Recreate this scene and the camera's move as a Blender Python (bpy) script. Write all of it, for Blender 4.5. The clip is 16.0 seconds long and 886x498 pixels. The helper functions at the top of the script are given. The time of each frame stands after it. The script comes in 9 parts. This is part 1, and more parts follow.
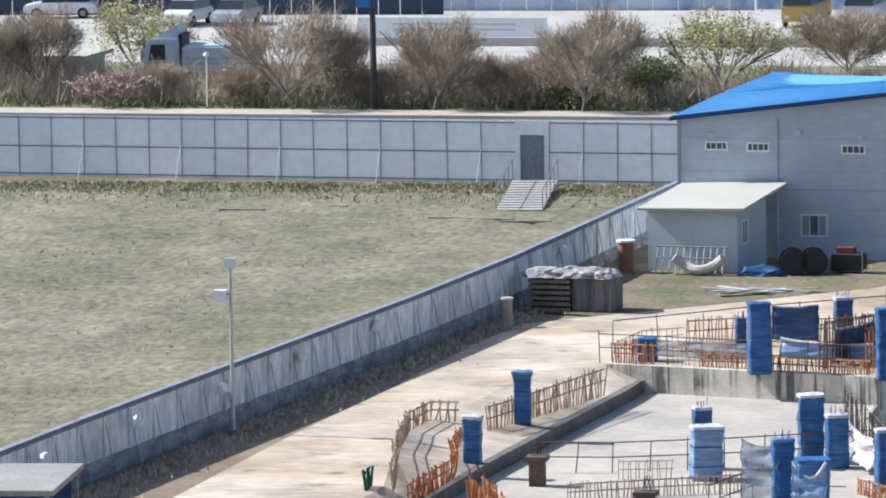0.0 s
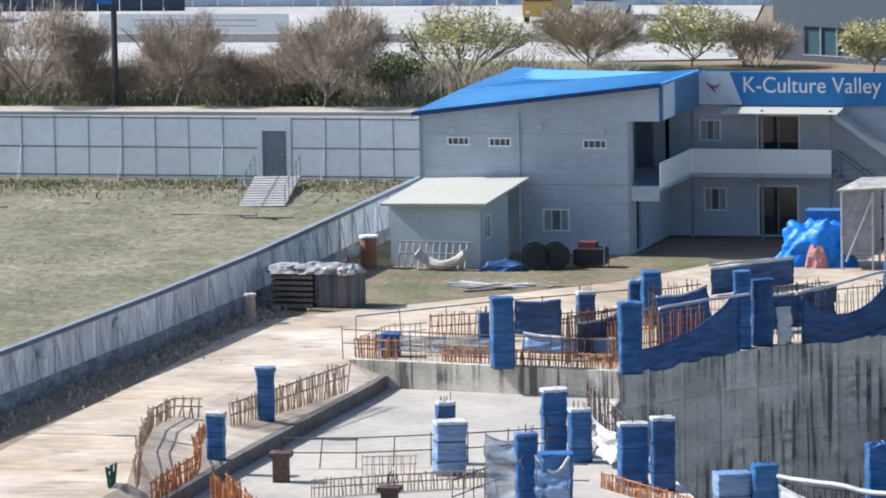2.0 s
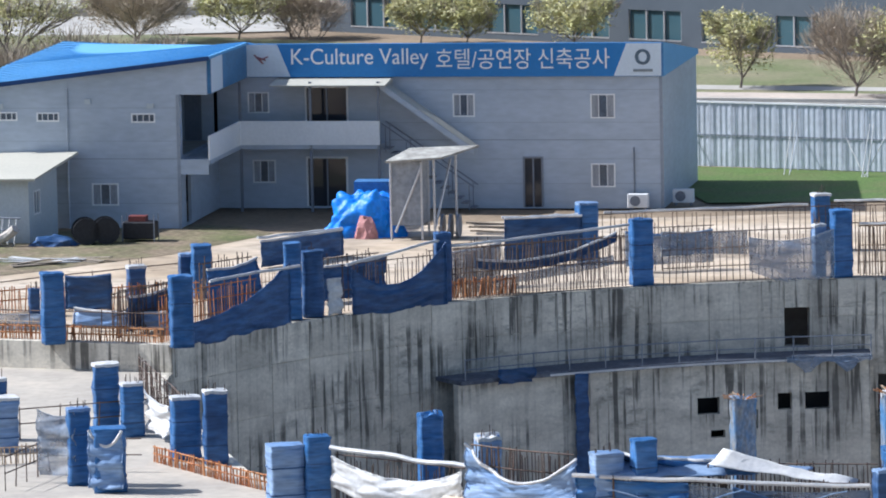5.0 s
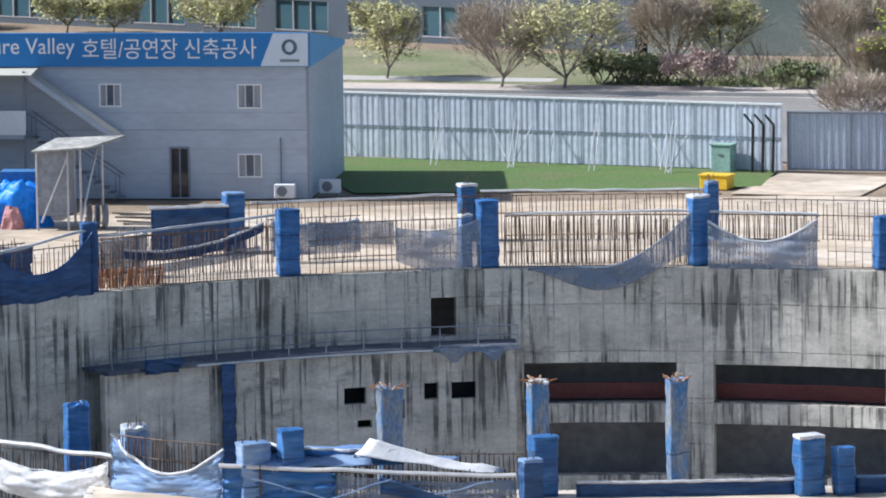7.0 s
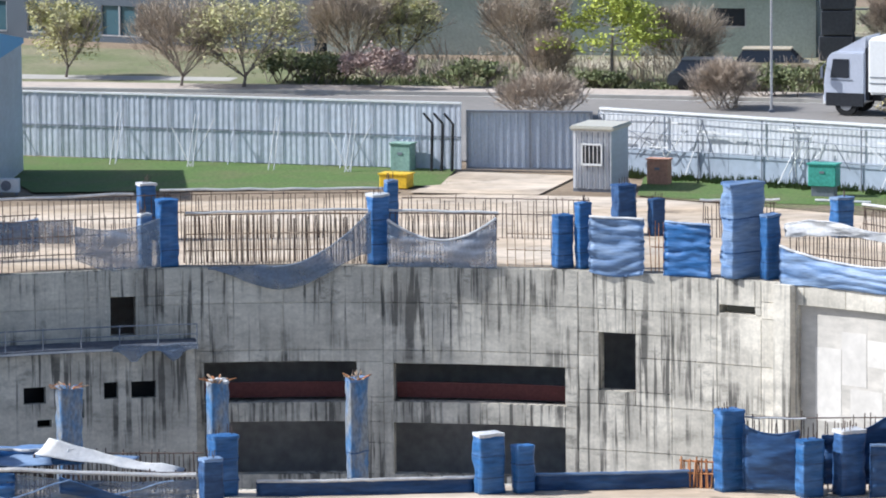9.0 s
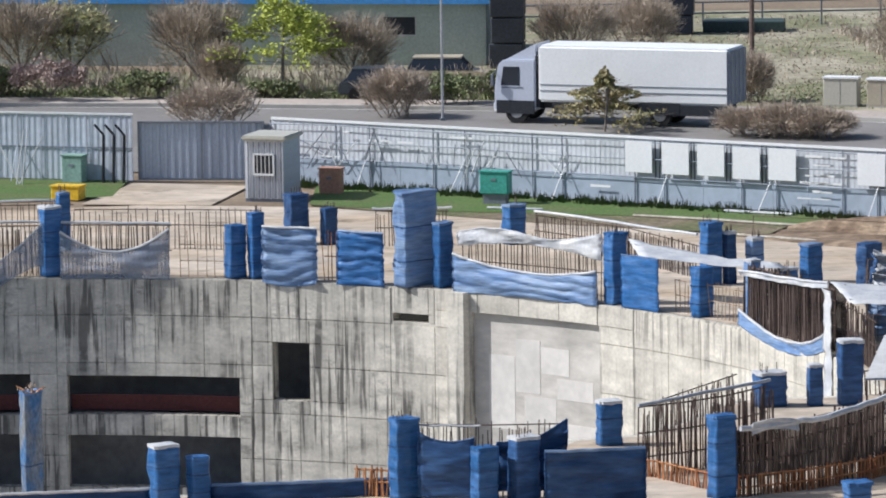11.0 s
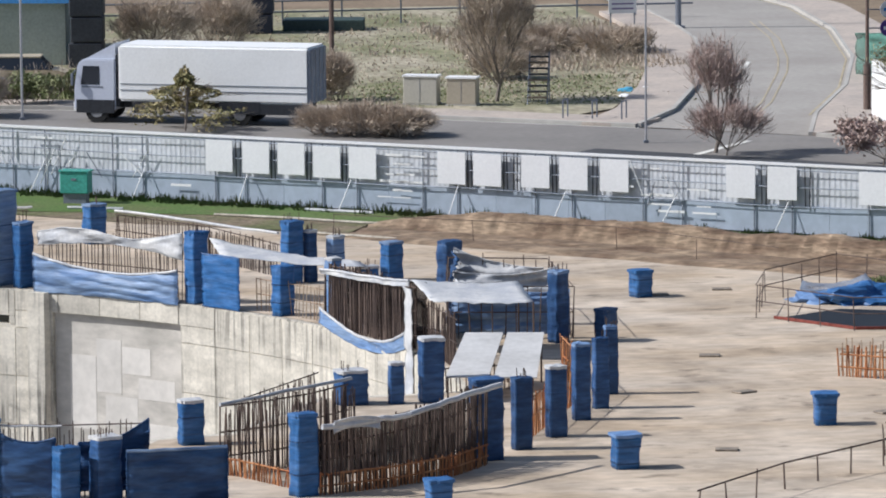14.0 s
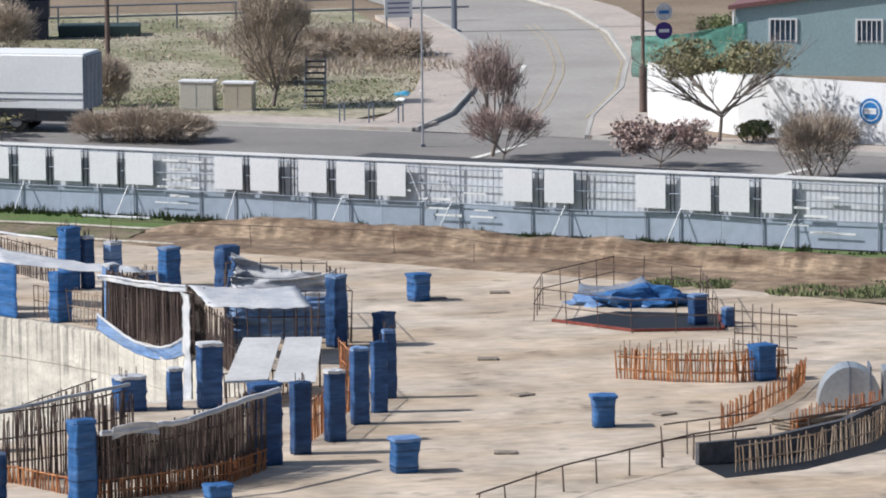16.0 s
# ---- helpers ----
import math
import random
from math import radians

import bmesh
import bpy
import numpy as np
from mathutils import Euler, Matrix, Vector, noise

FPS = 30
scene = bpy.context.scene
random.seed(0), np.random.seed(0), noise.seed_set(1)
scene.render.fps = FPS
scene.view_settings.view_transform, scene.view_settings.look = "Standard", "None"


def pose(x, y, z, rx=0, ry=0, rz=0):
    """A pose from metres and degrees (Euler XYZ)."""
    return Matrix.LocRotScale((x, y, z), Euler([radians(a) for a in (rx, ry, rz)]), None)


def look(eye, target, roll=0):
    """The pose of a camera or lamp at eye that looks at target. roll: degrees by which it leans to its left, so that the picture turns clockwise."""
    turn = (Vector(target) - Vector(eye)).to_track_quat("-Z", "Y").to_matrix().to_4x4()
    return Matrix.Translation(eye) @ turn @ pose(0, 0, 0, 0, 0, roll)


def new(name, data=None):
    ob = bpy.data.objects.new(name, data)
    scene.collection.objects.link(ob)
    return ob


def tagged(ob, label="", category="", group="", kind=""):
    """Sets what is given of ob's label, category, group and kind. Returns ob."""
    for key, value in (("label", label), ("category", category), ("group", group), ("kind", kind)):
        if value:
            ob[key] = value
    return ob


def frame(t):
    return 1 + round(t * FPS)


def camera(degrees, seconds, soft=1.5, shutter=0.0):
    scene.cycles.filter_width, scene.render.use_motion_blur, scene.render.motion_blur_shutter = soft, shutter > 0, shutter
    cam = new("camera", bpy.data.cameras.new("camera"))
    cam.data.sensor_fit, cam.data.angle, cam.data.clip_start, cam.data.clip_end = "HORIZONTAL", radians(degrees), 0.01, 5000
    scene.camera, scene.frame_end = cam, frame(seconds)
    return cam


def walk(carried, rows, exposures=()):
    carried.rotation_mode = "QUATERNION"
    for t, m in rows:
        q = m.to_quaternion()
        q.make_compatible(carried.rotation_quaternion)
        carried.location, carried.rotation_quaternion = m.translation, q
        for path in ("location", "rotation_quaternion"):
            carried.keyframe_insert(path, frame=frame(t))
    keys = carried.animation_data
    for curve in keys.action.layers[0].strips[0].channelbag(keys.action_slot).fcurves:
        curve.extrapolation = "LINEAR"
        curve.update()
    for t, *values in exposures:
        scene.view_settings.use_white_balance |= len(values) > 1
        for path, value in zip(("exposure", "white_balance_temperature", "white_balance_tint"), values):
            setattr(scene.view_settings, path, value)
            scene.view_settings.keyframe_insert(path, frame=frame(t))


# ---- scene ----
# ---------- camera ----------
cam = camera(8.62, 16.0, soft=1.9)
EYE = Vector((0, 0, 26.5))
# seconds, heading, downward pitch, lean (degrees)
TURNS = [(0, -11.6924, 6.7228, -0.987), (0.5, -11.0673, 6.7239, -0.972), (1, -10.4102, 6.7484, -0.992), (1.5, -9.7849, 6.7865, -0.968), (2, -9.1678, 6.8068, -0.976), (2.5, -8.5545, 6.8395, -0.946), (3, -7.8818, 6.8930, -0.943), (3.5, -7.2626, 6.9528, -0.982), (4, -6.3890, 7.0301, -0.918), (4.2, -6.0376, 7.0597, -0.979), (6.3, -3.1562, 7.2481, -1.026), (6.5, -2.8986, 7.2597, -0.917), (7, -1.2888, 7.3091, -0.781), (7.5, -0.3395, 7.3295, -0.696), (8, 0.2206, 7.3368, -0.620), (8.5, 1.0341, 7.3519, -0.512), (9, 1.8577, 7.3536, -0.489), (9.5, 2.5946, 7.3236, -0.642), (9.7, 3.0011, 7.3159, -0.621), (11.8, 6.0854, 7.3090, -0.689), (12, 6.3530, 7.3156, -0.633), (12.5, 7.0682, 7.3213, -0.595), (13, 7.7911, 7.3312, -0.606), (13.5, 8.5054, 7.3428, -0.541), (14, 9.1892, 7.3453, -0.470), (14.5, 9.7680, 7.3430, -0.499), (15, 10.2956, 7.3393, -0.485), (15.5, 10.7922, 7.3372, -0.537), (16, 11.3747, 7.3210, -0.581)]


def gaze(yaw, pitch, roll):
    y, p = radians(yaw), radians(pitch)
    return look(EYE, EYE + 100 * Vector((math.sin(y) * math.cos(p), math.cos(y) * math.cos(p), -math.sin(p))), roll)


walk(cam, [(t, gaze(yaw, pitch, roll)) for t, yaw, pitch, roll in TURNS], exposures=[(0, 0.52, 5800, 10), (6.5, 0.53, 5750, 10), (9.5, 0.43, 5820, 10), (12, -0.14, 5930, 11), (13.5, -0.10, 5960, 11), (16, -0.02, 6010, 11)])

# ---------- daylight ----------
SUN_UP = radians(40)
world = bpy.data.worlds.new("sky")
scene.world = world
world.use_nodes = True
sky = world.node_tree.nodes.new("ShaderNodeTexSky")
sky.sky_type, sky.sun_disc = "NISHITA", False
sky.sun_elevation, sky.sun_rotation = SUN_UP, radians(277)
sky.dust_density = 2.0
world.node_tree.nodes["Background"].inputs["Strength"].default_value = 0.10
world.node_tree.links.new(sky.outputs["Color"], world.node_tree.nodes["Background"].inputs["Color"])
sun = new("sun", bpy.data.lights.new("sun", "SUN"))
sun.data.energy, sun.data.angle, sun.data.color = 5.0, radians(0.6), (1.0, 0.96, 0.90)
sun.matrix_world = look((-60, 178, 60), (-60 + math.cos(SUN_UP), 177.906, 60 - math.sin(SUN_UP)))


# ---------- materials ----------
def mat(name, col, rough=0.85, metal=0.0, var=0.18, scale=0.6, fine=9.0, bump=0.15, second=None, mix=0.5, stretch=(1, 1, 1),
        rand=0.0, spec=0.3, broad=(0, 0), fleck=0.0, sheer=0.0):
    """A surface with two scales of variation, in metres; second: another colour that comes in patches; fleck: dark scattered
    marks; sheer: how much light a loose weave lets through."""
    m = bpy.data.materials.new(name)
    m.use_nodes = True
    n, l = m.node_tree.nodes, m.node_tree.links
    b = n["Principled BSDF"]
    b.inputs["Roughness"].default_value, b.inputs["Metallic"].default_value = rough, metal
    b.inputs["Specular IOR Level"].default_value = spec
    geo = n.new("ShaderNodeNewGeometry")
    mp = n.new("ShaderNodeMapping")
    mp.inputs["Scale"].default_value = stretch
    l.new(geo.outputs["Position"], mp.inputs["Vector"])

    def tex(s, detail):
        t = n.new("ShaderNodeTexNoise")
        t.inputs["Scale"].default_value, t.inputs["Detail"].default_value = s, detail
        l.new(mp.outputs["Vector"], t.inputs["Vector"])
        return t
    big, small = tex(scale, 5), tex(fine, 4)
    c0, c1 = Vector(col), Vector(second or [c * (1 - var) for c in col])
    ramp = n.new("ShaderNodeValToRGB")
    ramp.color_ramp.elements[0].position, ramp.color_ramp.elements[1].position = mix - 0.14, mix + 0.14
    ramp.color_ramp.elements[0].color, ramp.color_ramp.elements[1].color = (*c1, 1), (*c0, 1)
    l.new(big.outputs["Fac"], ramp.inputs["Fac"])
    hsv = n.new("ShaderNodeHueSaturation")
    l.new(ramp.outputs["Color"], hsv.inputs["Color"])
    val = n.new("ShaderNodeMapRange")
    val.inputs["From Min"].default_value, val.inputs["From Max"].default_value = 0.3, 0.7
    val.inputs["To Min"].default_value, val.inputs["To Max"].default_value = 1 - var, 1 + var
    l.new(small.outputs["Fac"], val.inputs["Value"])
    last = val.outputs["Result"]
    if broad[1]:
        wide = n.new("ShaderNodeTexNoise")
        wide.inputs["Scale"].default_value, wide.inputs["Detail"].default_value = broad[0], 6
        wide.inputs["Roughness"].default_value = 0.65
        l.new(geo.outputs["Position"], wide.inputs["Vector"])
        w = n.new("ShaderNodeMapRange")
        w.inputs["From Min"].default_value, w.inputs["From Max"].default_value = 0.34, 0.66
        w.inputs["To Min"].default_value, w.inputs["To Max"].default_value = 1 - broad[1], 1 + broad[1]
        l.new(wide.outputs["Fac"], w.inputs["Value"])
        mul = n.new("ShaderNodeMath")
        mul.operation = "MULTIPLY"
        l.new(last, mul.inputs[0]), l.new(w.outputs["Result"], mul.inputs[1])
        last = mul.outputs[0]
    if rand:
        info = n.new("ShaderNodeObjectInfo")
        r = n.new("ShaderNodeMapRange")
        r.inputs["To Min"].default_value, r.inputs["To Max"].default_value = 1 - rand, 1 + rand
        l.new(info.outputs["Random"], r.inputs["Value"])
        mul = n.new("ShaderNodeMath")
        mul.operation = "MULTIPLY"
        l.new(last, mul.inputs[0]), l.new(r.outputs["Result"], mul.inputs[1])
        last = mul.outputs[0]
    if fleck:
        fm = n.new("ShaderNodeMapping")
        fm.inputs["Scale"].default_value = (0.55, 0.75, 1.0)
        l.new(geo.outputs["Position"], fm.inputs["Vector"])
        fn = n.new("ShaderNodeTexNoise")
        fn.inputs["Scale"].default_value, fn.inputs["Detail"].default_value, fn.inputs["Roughness"].default_value = 1.1, 6, 0.6
        l.new(fm.outputs["Vector"], fn.inputs["Vector"])
        fr_ = n.new("ShaderNodeMapRange")
        fr_.inputs["From Min"].default_value, fr_.inputs["From Max"].default_value = 0.58, 0.72
        fr_.inputs["To Min"].default_value, fr_.inputs["To Max"].default_value = 1.0, 1 - fleck
        l.new(fn.outputs["Fac"], fr_.inputs["Value"])
        mul = n.new("ShaderNodeMath")
        mul.operation = "MULTIPLY"
        l.new(last, mul.inputs[0]), l.new(fr_.outputs["Result"], mul.inputs[1])
        last = mul.outputs[0]
    l.new(last, hsv.inputs["Value"])
    l.new(hsv.outputs["Color"], b.inputs["Base Color"])
    if sheer:
        al = n.new("ShaderNodeMapRange")
        al.inputs["From Min"].default_value, al.inputs["From Max"].default_value = 0.35, 0.65
        al.inputs["To Min"].default_value, al.inputs["To Max"].default_value = max(0.0, 0.85 - sheer), min(1.0, 1.2 - sheer)
        l.new(big.outputs["Fac"], al.inputs["Value"]), l.new(al.outputs["Result"], b.inputs["Alpha"])
    if bump:
        bp = n.new("ShaderNodeBump")
        bp.inputs["Strength"].default_value, bp.inputs["Distance"].default_value = bump, 0.05
        l.new(small.outputs["Fac"], bp.inputs["Height"])
        l.new(bp.outputs["Normal"], b.inputs["Normal"])
    return m


def streaked(name, pale, dark):
    """Cast concrete down which rain has drawn thin and broad dark runs, stronger in some stretches, and in the older pour to the west."""
    m = bpy.data.materials.new(name)
    m.use_nodes = True
    n, l = m.node_tree.nodes, m.node_tree.links
    b = n["Principled BSDF"]
    b.inputs["Roughness"].default_value, b.inputs["Specular IOR Level"].default_value = 0.9, 0.25
    geo = n.new("ShaderNodeNewGeometry")

    def tex(stretch, lo, hi, to0=0.0, to1=1.0, detail=4, rough=0.55):
        mp = n.new("ShaderNodeMapping")
        mp.inputs["Scale"].default_value = stretch
        l.new(geo.outputs["Position"], mp.inputs["Vector"])
        t = n.new("ShaderNodeTexNoise")
        t.inputs["Scale"].default_value, t.inputs["Detail"].default_value, t.inputs["Roughness"].default_value = 1.0, detail, rough
        l.new(mp.outputs["Vector"], t.inputs["Vector"])
        r = n.new("ShaderNodeMapRange")
        r.inputs["From Min"].default_value, r.inputs["From Max"].default_value = lo, hi
        r.inputs["To Min"].default_value, r.inputs["To Max"].default_value = to0, to1
        l.new(t.outputs["Fac"], r.inputs["Value"])
        return r.outputs["Result"]

    def calc(op, a, c):
        q = n.new("ShaderNodeMath")
        q.operation = op
        for k, v in enumerate((a, c)):
            if isinstance(v, float):
                q.inputs[k].default_value = v
            else:
                l.new(v, q.inputs[k])
        return q.outputs[0]
    thin = tex((5.2, 5.2, 0.22), 0.51, 0.60, 0.0, 0.78)
    broad_run = tex((1.5, 1.5, 0.12), 0.46, 0.64, 0.0, 0.42)
    zone = tex((0.26, 0.26, 0.40), 0.40, 0.58, 0.12, 1.1, detail=5, rough=0.6)
    mould = tex((1.1, 1.1, 2.4), 0.50, 0.68, 0.0, 0.6, detail=8, rough=0.72)
    where = n.new("ShaderNodeSeparateXYZ")
    l.new(geo.outputs["Position"], where.inputs["Vector"])
    pour = n.new("ShaderNodeMapRange")
    pour.inputs["From Min"].default_value, pour.inputs["From Max"].default_value = 15.5, 18.5
    pour.inputs["To Min"].default_value, pour.inputs["To Max"].default_value = 1.12, 0.62
    l.new(where.outputs["X"], pour.inputs["Value"])
    zone = calc("MULTIPLY", zone, pour.outputs["Result"])
    runs = calc("MULTIPLY", calc("ADD", thin, broad_run), zone)
    amount = calc("MINIMUM", calc("MAXIMUM", runs, calc("MULTIPLY", mould, zone)), 0.88)
    mix = n.new("ShaderNodeMixRGB")
    mix.inputs["Color1"].default_value, mix.inputs["Color2"].default_value = (*pale, 1), (*dark, 1)
    l.new(amount, mix.inputs["Fac"])
    hsv = n.new("ShaderNodeHueSaturation")
    l.new(mix.outputs["Color"], hsv.inputs["Color"])
    info = n.new("ShaderNodeObjectInfo")
    r = n.new("ShaderNodeMapRange")
    r.inputs["To Min"].default_value, r.inputs["To Max"].default_value = 0.88, 1.1
    l.new(info.outputs["Random"], r.inputs["Value"])
    grain = tex((9, 9, 9), 0.3, 0.7, 0.9, 1.1)
    cloud = tex((0.55, 0.55, 1.3), 0.34, 0.66, 0.74, 1.12, detail=7, rough=0.65)
    l.new(calc("MULTIPLY", calc("MULTIPLY", r.outputs["Result"], cloud), grain), hsv.inputs["Value"])
    l.new(hsv.outputs["Color"], b.inputs["Base Color"])
    bp = n.new("ShaderNodeBump")
    bp.inputs["Strength"].default_value, bp.inputs["Distance"].default_value = 0.1, 0.03
    l.new(grain, bp.inputs["Height"])
    l.new(bp.outputs["Normal"], b.inputs["Normal"])
    return m


M_dirt = mat("dirt", (0.27, 0.205, 0.14), second=(0.20, 0.15, 0.10), scale=0.25, fine=4, bump=0.4)
M_field = mat("dry_grass", (0.215, 0.188, 0.125), second=(0.145, 0.138, 0.08), scale=0.16, fine=3.4, var=0.38, bump=1.0, stretch=(1, 0.55, 1), broad=(0.5, 0.22))
M_grass = mat("grass", (0.092, 0.15, 0.038), second=(0.125, 0.14, 0.055), scale=0.5, fine=7, var=0.3, bump=0.5, mix=0.42)
M_weeds = mat("weeds", (0.125, 0.135, 0.055), second=(0.20, 0.155, 0.105), scale=0.45, fine=4, var=0.38, bump=0.8, broad=(0.3, 0.25), mix=0.54)
M_slab = mat("slab_concrete", (0.52, 0.44, 0.35), second=(0.43, 0.335, 0.235), scale=0.22, fine=1.8, var=0.15, bump=0.06, stretch=(0.6, 1.3, 1), broad=(0.35, 0.24), fleck=0.62)
M_slab_low = mat("lower_slab_concrete", (0.47, 0.42, 0.35), second=(0.37, 0.335, 0.29), scale=0.3, fine=3, var=0.1, bump=0.06)
M_conc = streaked("cast_concrete", (0.645, 0.595, 0.50), (0.085, 0.08, 0.072))
M_conc_plain = mat("pale_concrete", (0.55, 0.51, 0.45), second=(0.43, 0.40, 0.35), scale=0.5, fine=3, var=0.1, bump=0.05, rand=0.05, stretch=(0.7, 0.7, 1.8), broad=(0.7, 0.12))
M_dark_conc = mat("basement_concrete", (0.36, 0.36, 0.37), scale=0.4, fine=3, bump=0.05)
M_boundary = mat("weathered_wall_concrete", (0.82, 0.82, 0.83), second=(0.55, 0.55, 0.56), scale=1.1, fine=5, var=0.24, stretch=(1.4, 1.4, 0.4))
M_coping = mat("coping_concrete", (0.24, 0.26, 0.29), scale=0.6, fine=6)
M_fence_flat = mat("painted_fence_sheet", (0.86, 0.885, 0.93), rough=0.55, var=0.05, scale=0.5, fine=3, bump=0.02, rand=0.04)
M_fence_rib = mat("galvanised_sheet", (0.555, 0.59, 0.665), rough=0.5, metal=0.0, var=0.1, scale=0.7, fine=4, bump=0.03, rand=0.05)
M_white_board = mat("white_board", (0.76, 0.765, 0.77), rough=0.6, var=0.04, bump=0.02)
M_black_pipe = mat("black_pipe", (0.03, 0.033, 0.04), rough=0.6, var=0.2)
M_rail = mat("grey_steel", (0.22, 0.24, 0.28), rough=0.5, metal=0.4, var=0.1)
M_pipe = mat("scaffold_pipe", (0.5, 0.5, 0.52), rough=0.45, metal=0.6, var=0.12)
M_panel = mat("grey_sandwich_panel", (0.435, 0.485, 0.55), rough=0.5, var=0.07, scale=0.4, fine=2, bump=0.02, stretch=(1, 1, 3), broad=(0.25, 0.06))
M_shed = mat("pale_shed_panel", (0.50, 0.54, 0.55), rough=0.5, var=0.06, bump=0.02)
M_shed_roof = mat("cream_roof_sheet", (0.50, 0.48, 0.41), rough=0.5, var=0.06, bump=0.03)
M_roof = mat("blue_roof_sheet", (0.14, 0.37, 0.64), rough=0.62, var=0.08, scale=0.4, bump=0.03)
M_sign = mat("blue_sign", (0.035, 0.19, 0.47), rough=0.4, var=0.05, bump=0)
M_sign_pale = mat("pale_sign", (0.62, 0.69, 0.75), rough=0.4, var=0.04, bump=0)
M_white = mat("white_paint", (0.80, 0.80, 0.79), rough=0.5, var=0.04, bump=0.02)
# near-black that stands in for the shade inside openings
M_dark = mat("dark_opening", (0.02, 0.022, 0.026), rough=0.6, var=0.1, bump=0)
M_asphalt = mat("asphalt", (0.25, 0.232, 0.212), second=(0.195, 0.182, 0.168), scale=0.15, fine=3, var=0.08, bump=0.1)
M_asphalt_new = mat("dark_asphalt", (0.065, 0.066, 0.07), scale=0.2, fine=3, var=0.12, bump=0.1)
M_pave = mat("pavement", (0.49, 0.42, 0.355), second=(0.41, 0.355, 0.31), scale=0.4, fine=4, var=0.12)
M_glass = bpy.data.materials.new("window_glass")
M_glass.use_nodes = True
_b = M_glass.node_tree.nodes["Principled BSDF"]
_b.inputs["Base Color"].default_value, _b.inputs["Roughness"].default_value = (0.03, 0.035, 0.045, 1), 0.08


# ---------- mesh helpers ----------
def part(name, bm, material, parent=None, label=""):
    me = bpy.data.meshes.new(name)
    bm.normal_update()
    bm.to_mesh(me)
    bm.free()
    me.materials.append(material)
    ob = new(name, me)
    if parent:
        ob.parent = parent
    if label:
        ob["label"] = label
    return ob


def share(name, ob, parent, m):
    """Another object on the mesh of ob."""
    o = new(name, ob.data)
    o.parent, o.matrix_basis = parent, m
    return o


def thing(name, m, label, category, group="", kind=""):
    ob = new(name)
    ob.matrix_basis = m
    return tagged(ob, label, category, group, kind)


def structure(name, bm, material, label="", category=""):
    return tagged(part(name, bm, material), label, category, kind="structure")


def box(bm, x0, x1, y0, y1, z0, z1, m=None):
    vs = [bm.verts.new(Vector((x, y, z)) if m is None else m @ Vector((x, y, z))) for z in (z0, z1) for x, y in ((x0, y0), (x1, y0), (x1, y1), (x0, y1))]
    for f in ((3, 2, 1, 0), (4, 5, 6, 7), (0, 1, 5, 4), (1, 2, 6, 5), (2, 3, 7, 6), (3, 0, 4, 7)):
        bm.faces.new([vs[i] for i in f])
    return vs


def prism(bm, poly, z0, z1):
    """poly: (x, y) counter-clockwise; z1 may be a list of heights."""
    tops = z1 if isinstance(z1, (list, tuple)) else [z1] * len(poly)
    a = [bm.verts.new((x, y, z0)) for x, y in poly]
    b = [bm.verts.new((x, y, z)) for (x, y), z in zip(poly, tops)]
    bm.faces.new(a[::-1]), bm.faces.new(b)
    for i in range(len(poly)):
        j = (i + 1) % len(poly)
        bm.faces.new((a[i], a[j], b[j], b[i]))


def rod(bm, p0, p1, r0, r1=None, n=6):
    p0, p1 = Vector(p0), Vector(p1)
    d = (p1 - p0).normalized()
    s = d.orthogonal().normalized()
    t = d.cross(s)
    r1 = r0 if r1 is None else r1
    rings = [[bm.verts.new(p + (s * math.cos(a) + t * math.sin(a)) * r) for a in (2 * math.pi * k / n for k in range(n))] for p, r in ((p0, r0), (p1, r1))]
    for k in range(n):
        j = (k + 1) % n
        bm.faces.new((rings[0][k], rings[0][j], rings[1][j], rings[1][k]))
    bm.faces.new(rings[0][::-1]), bm.faces.new(rings[1])


def tube(bm, pts, r, n=6):
    """One bent bar through the points."""
    pts = [Vector(p) for p in pts]
    prev = None
    for k, p in enumerate(pts):
        d = (pts[min(k + 1, len(pts) - 1)] - pts[max(k - 1, 0)]).normalized()
        s = d.cross(Vector((0, 0, 1)))
        s = s.normalized() if s.length > 0.05 else Vector((1, 0, 0))
        t = s.cross(d)
        cur = [bm.verts.new(p + (s * math.cos(a) + t * math.sin(a)) * r) for a in (2 * math.pi * i / n for i in range(n))]
        if prev:
            for i in range(n):
                j = (i + 1) % n
                bm.faces.new((prev[i], prev[j], cur[j], cur[i]))
        else:
            bm.faces.new(cur[::-1])
        prev = cur
    bm.faces.new(prev)


def sheet(bm, rows, thick=0.0):
    """A surface through rows of points."""
    g = [[bm.verts.new(p) for p in row] for row in rows]
    for a, b in zip(g, g[1:]):
        for k in range(len(a) - 1):
            bm.faces.new((a[k], a[k + 1], b[k + 1], b[k]))


def thicken(bm, t):
    """Turn open sheets into closed plates of thickness t."""
    bm.normal_update()
    faces = bm.faces[:]
    rim = [(e, e.link_loops[0]) for e in bm.edges if len(e.link_loops) == 1]
    rim = [(lp.vert, lp.link_loop_next.vert) for _, lp in rim]
    twin = {v: bm.verts.new(v.co - v.normal * t) for v in bm.verts[:]}
    for f in faces:
        bm.faces.new([twin[v] for v in reversed(f.verts)])
    for a, b in rim:
        bm.faces.new((b, a, twin[a], twin[b]))


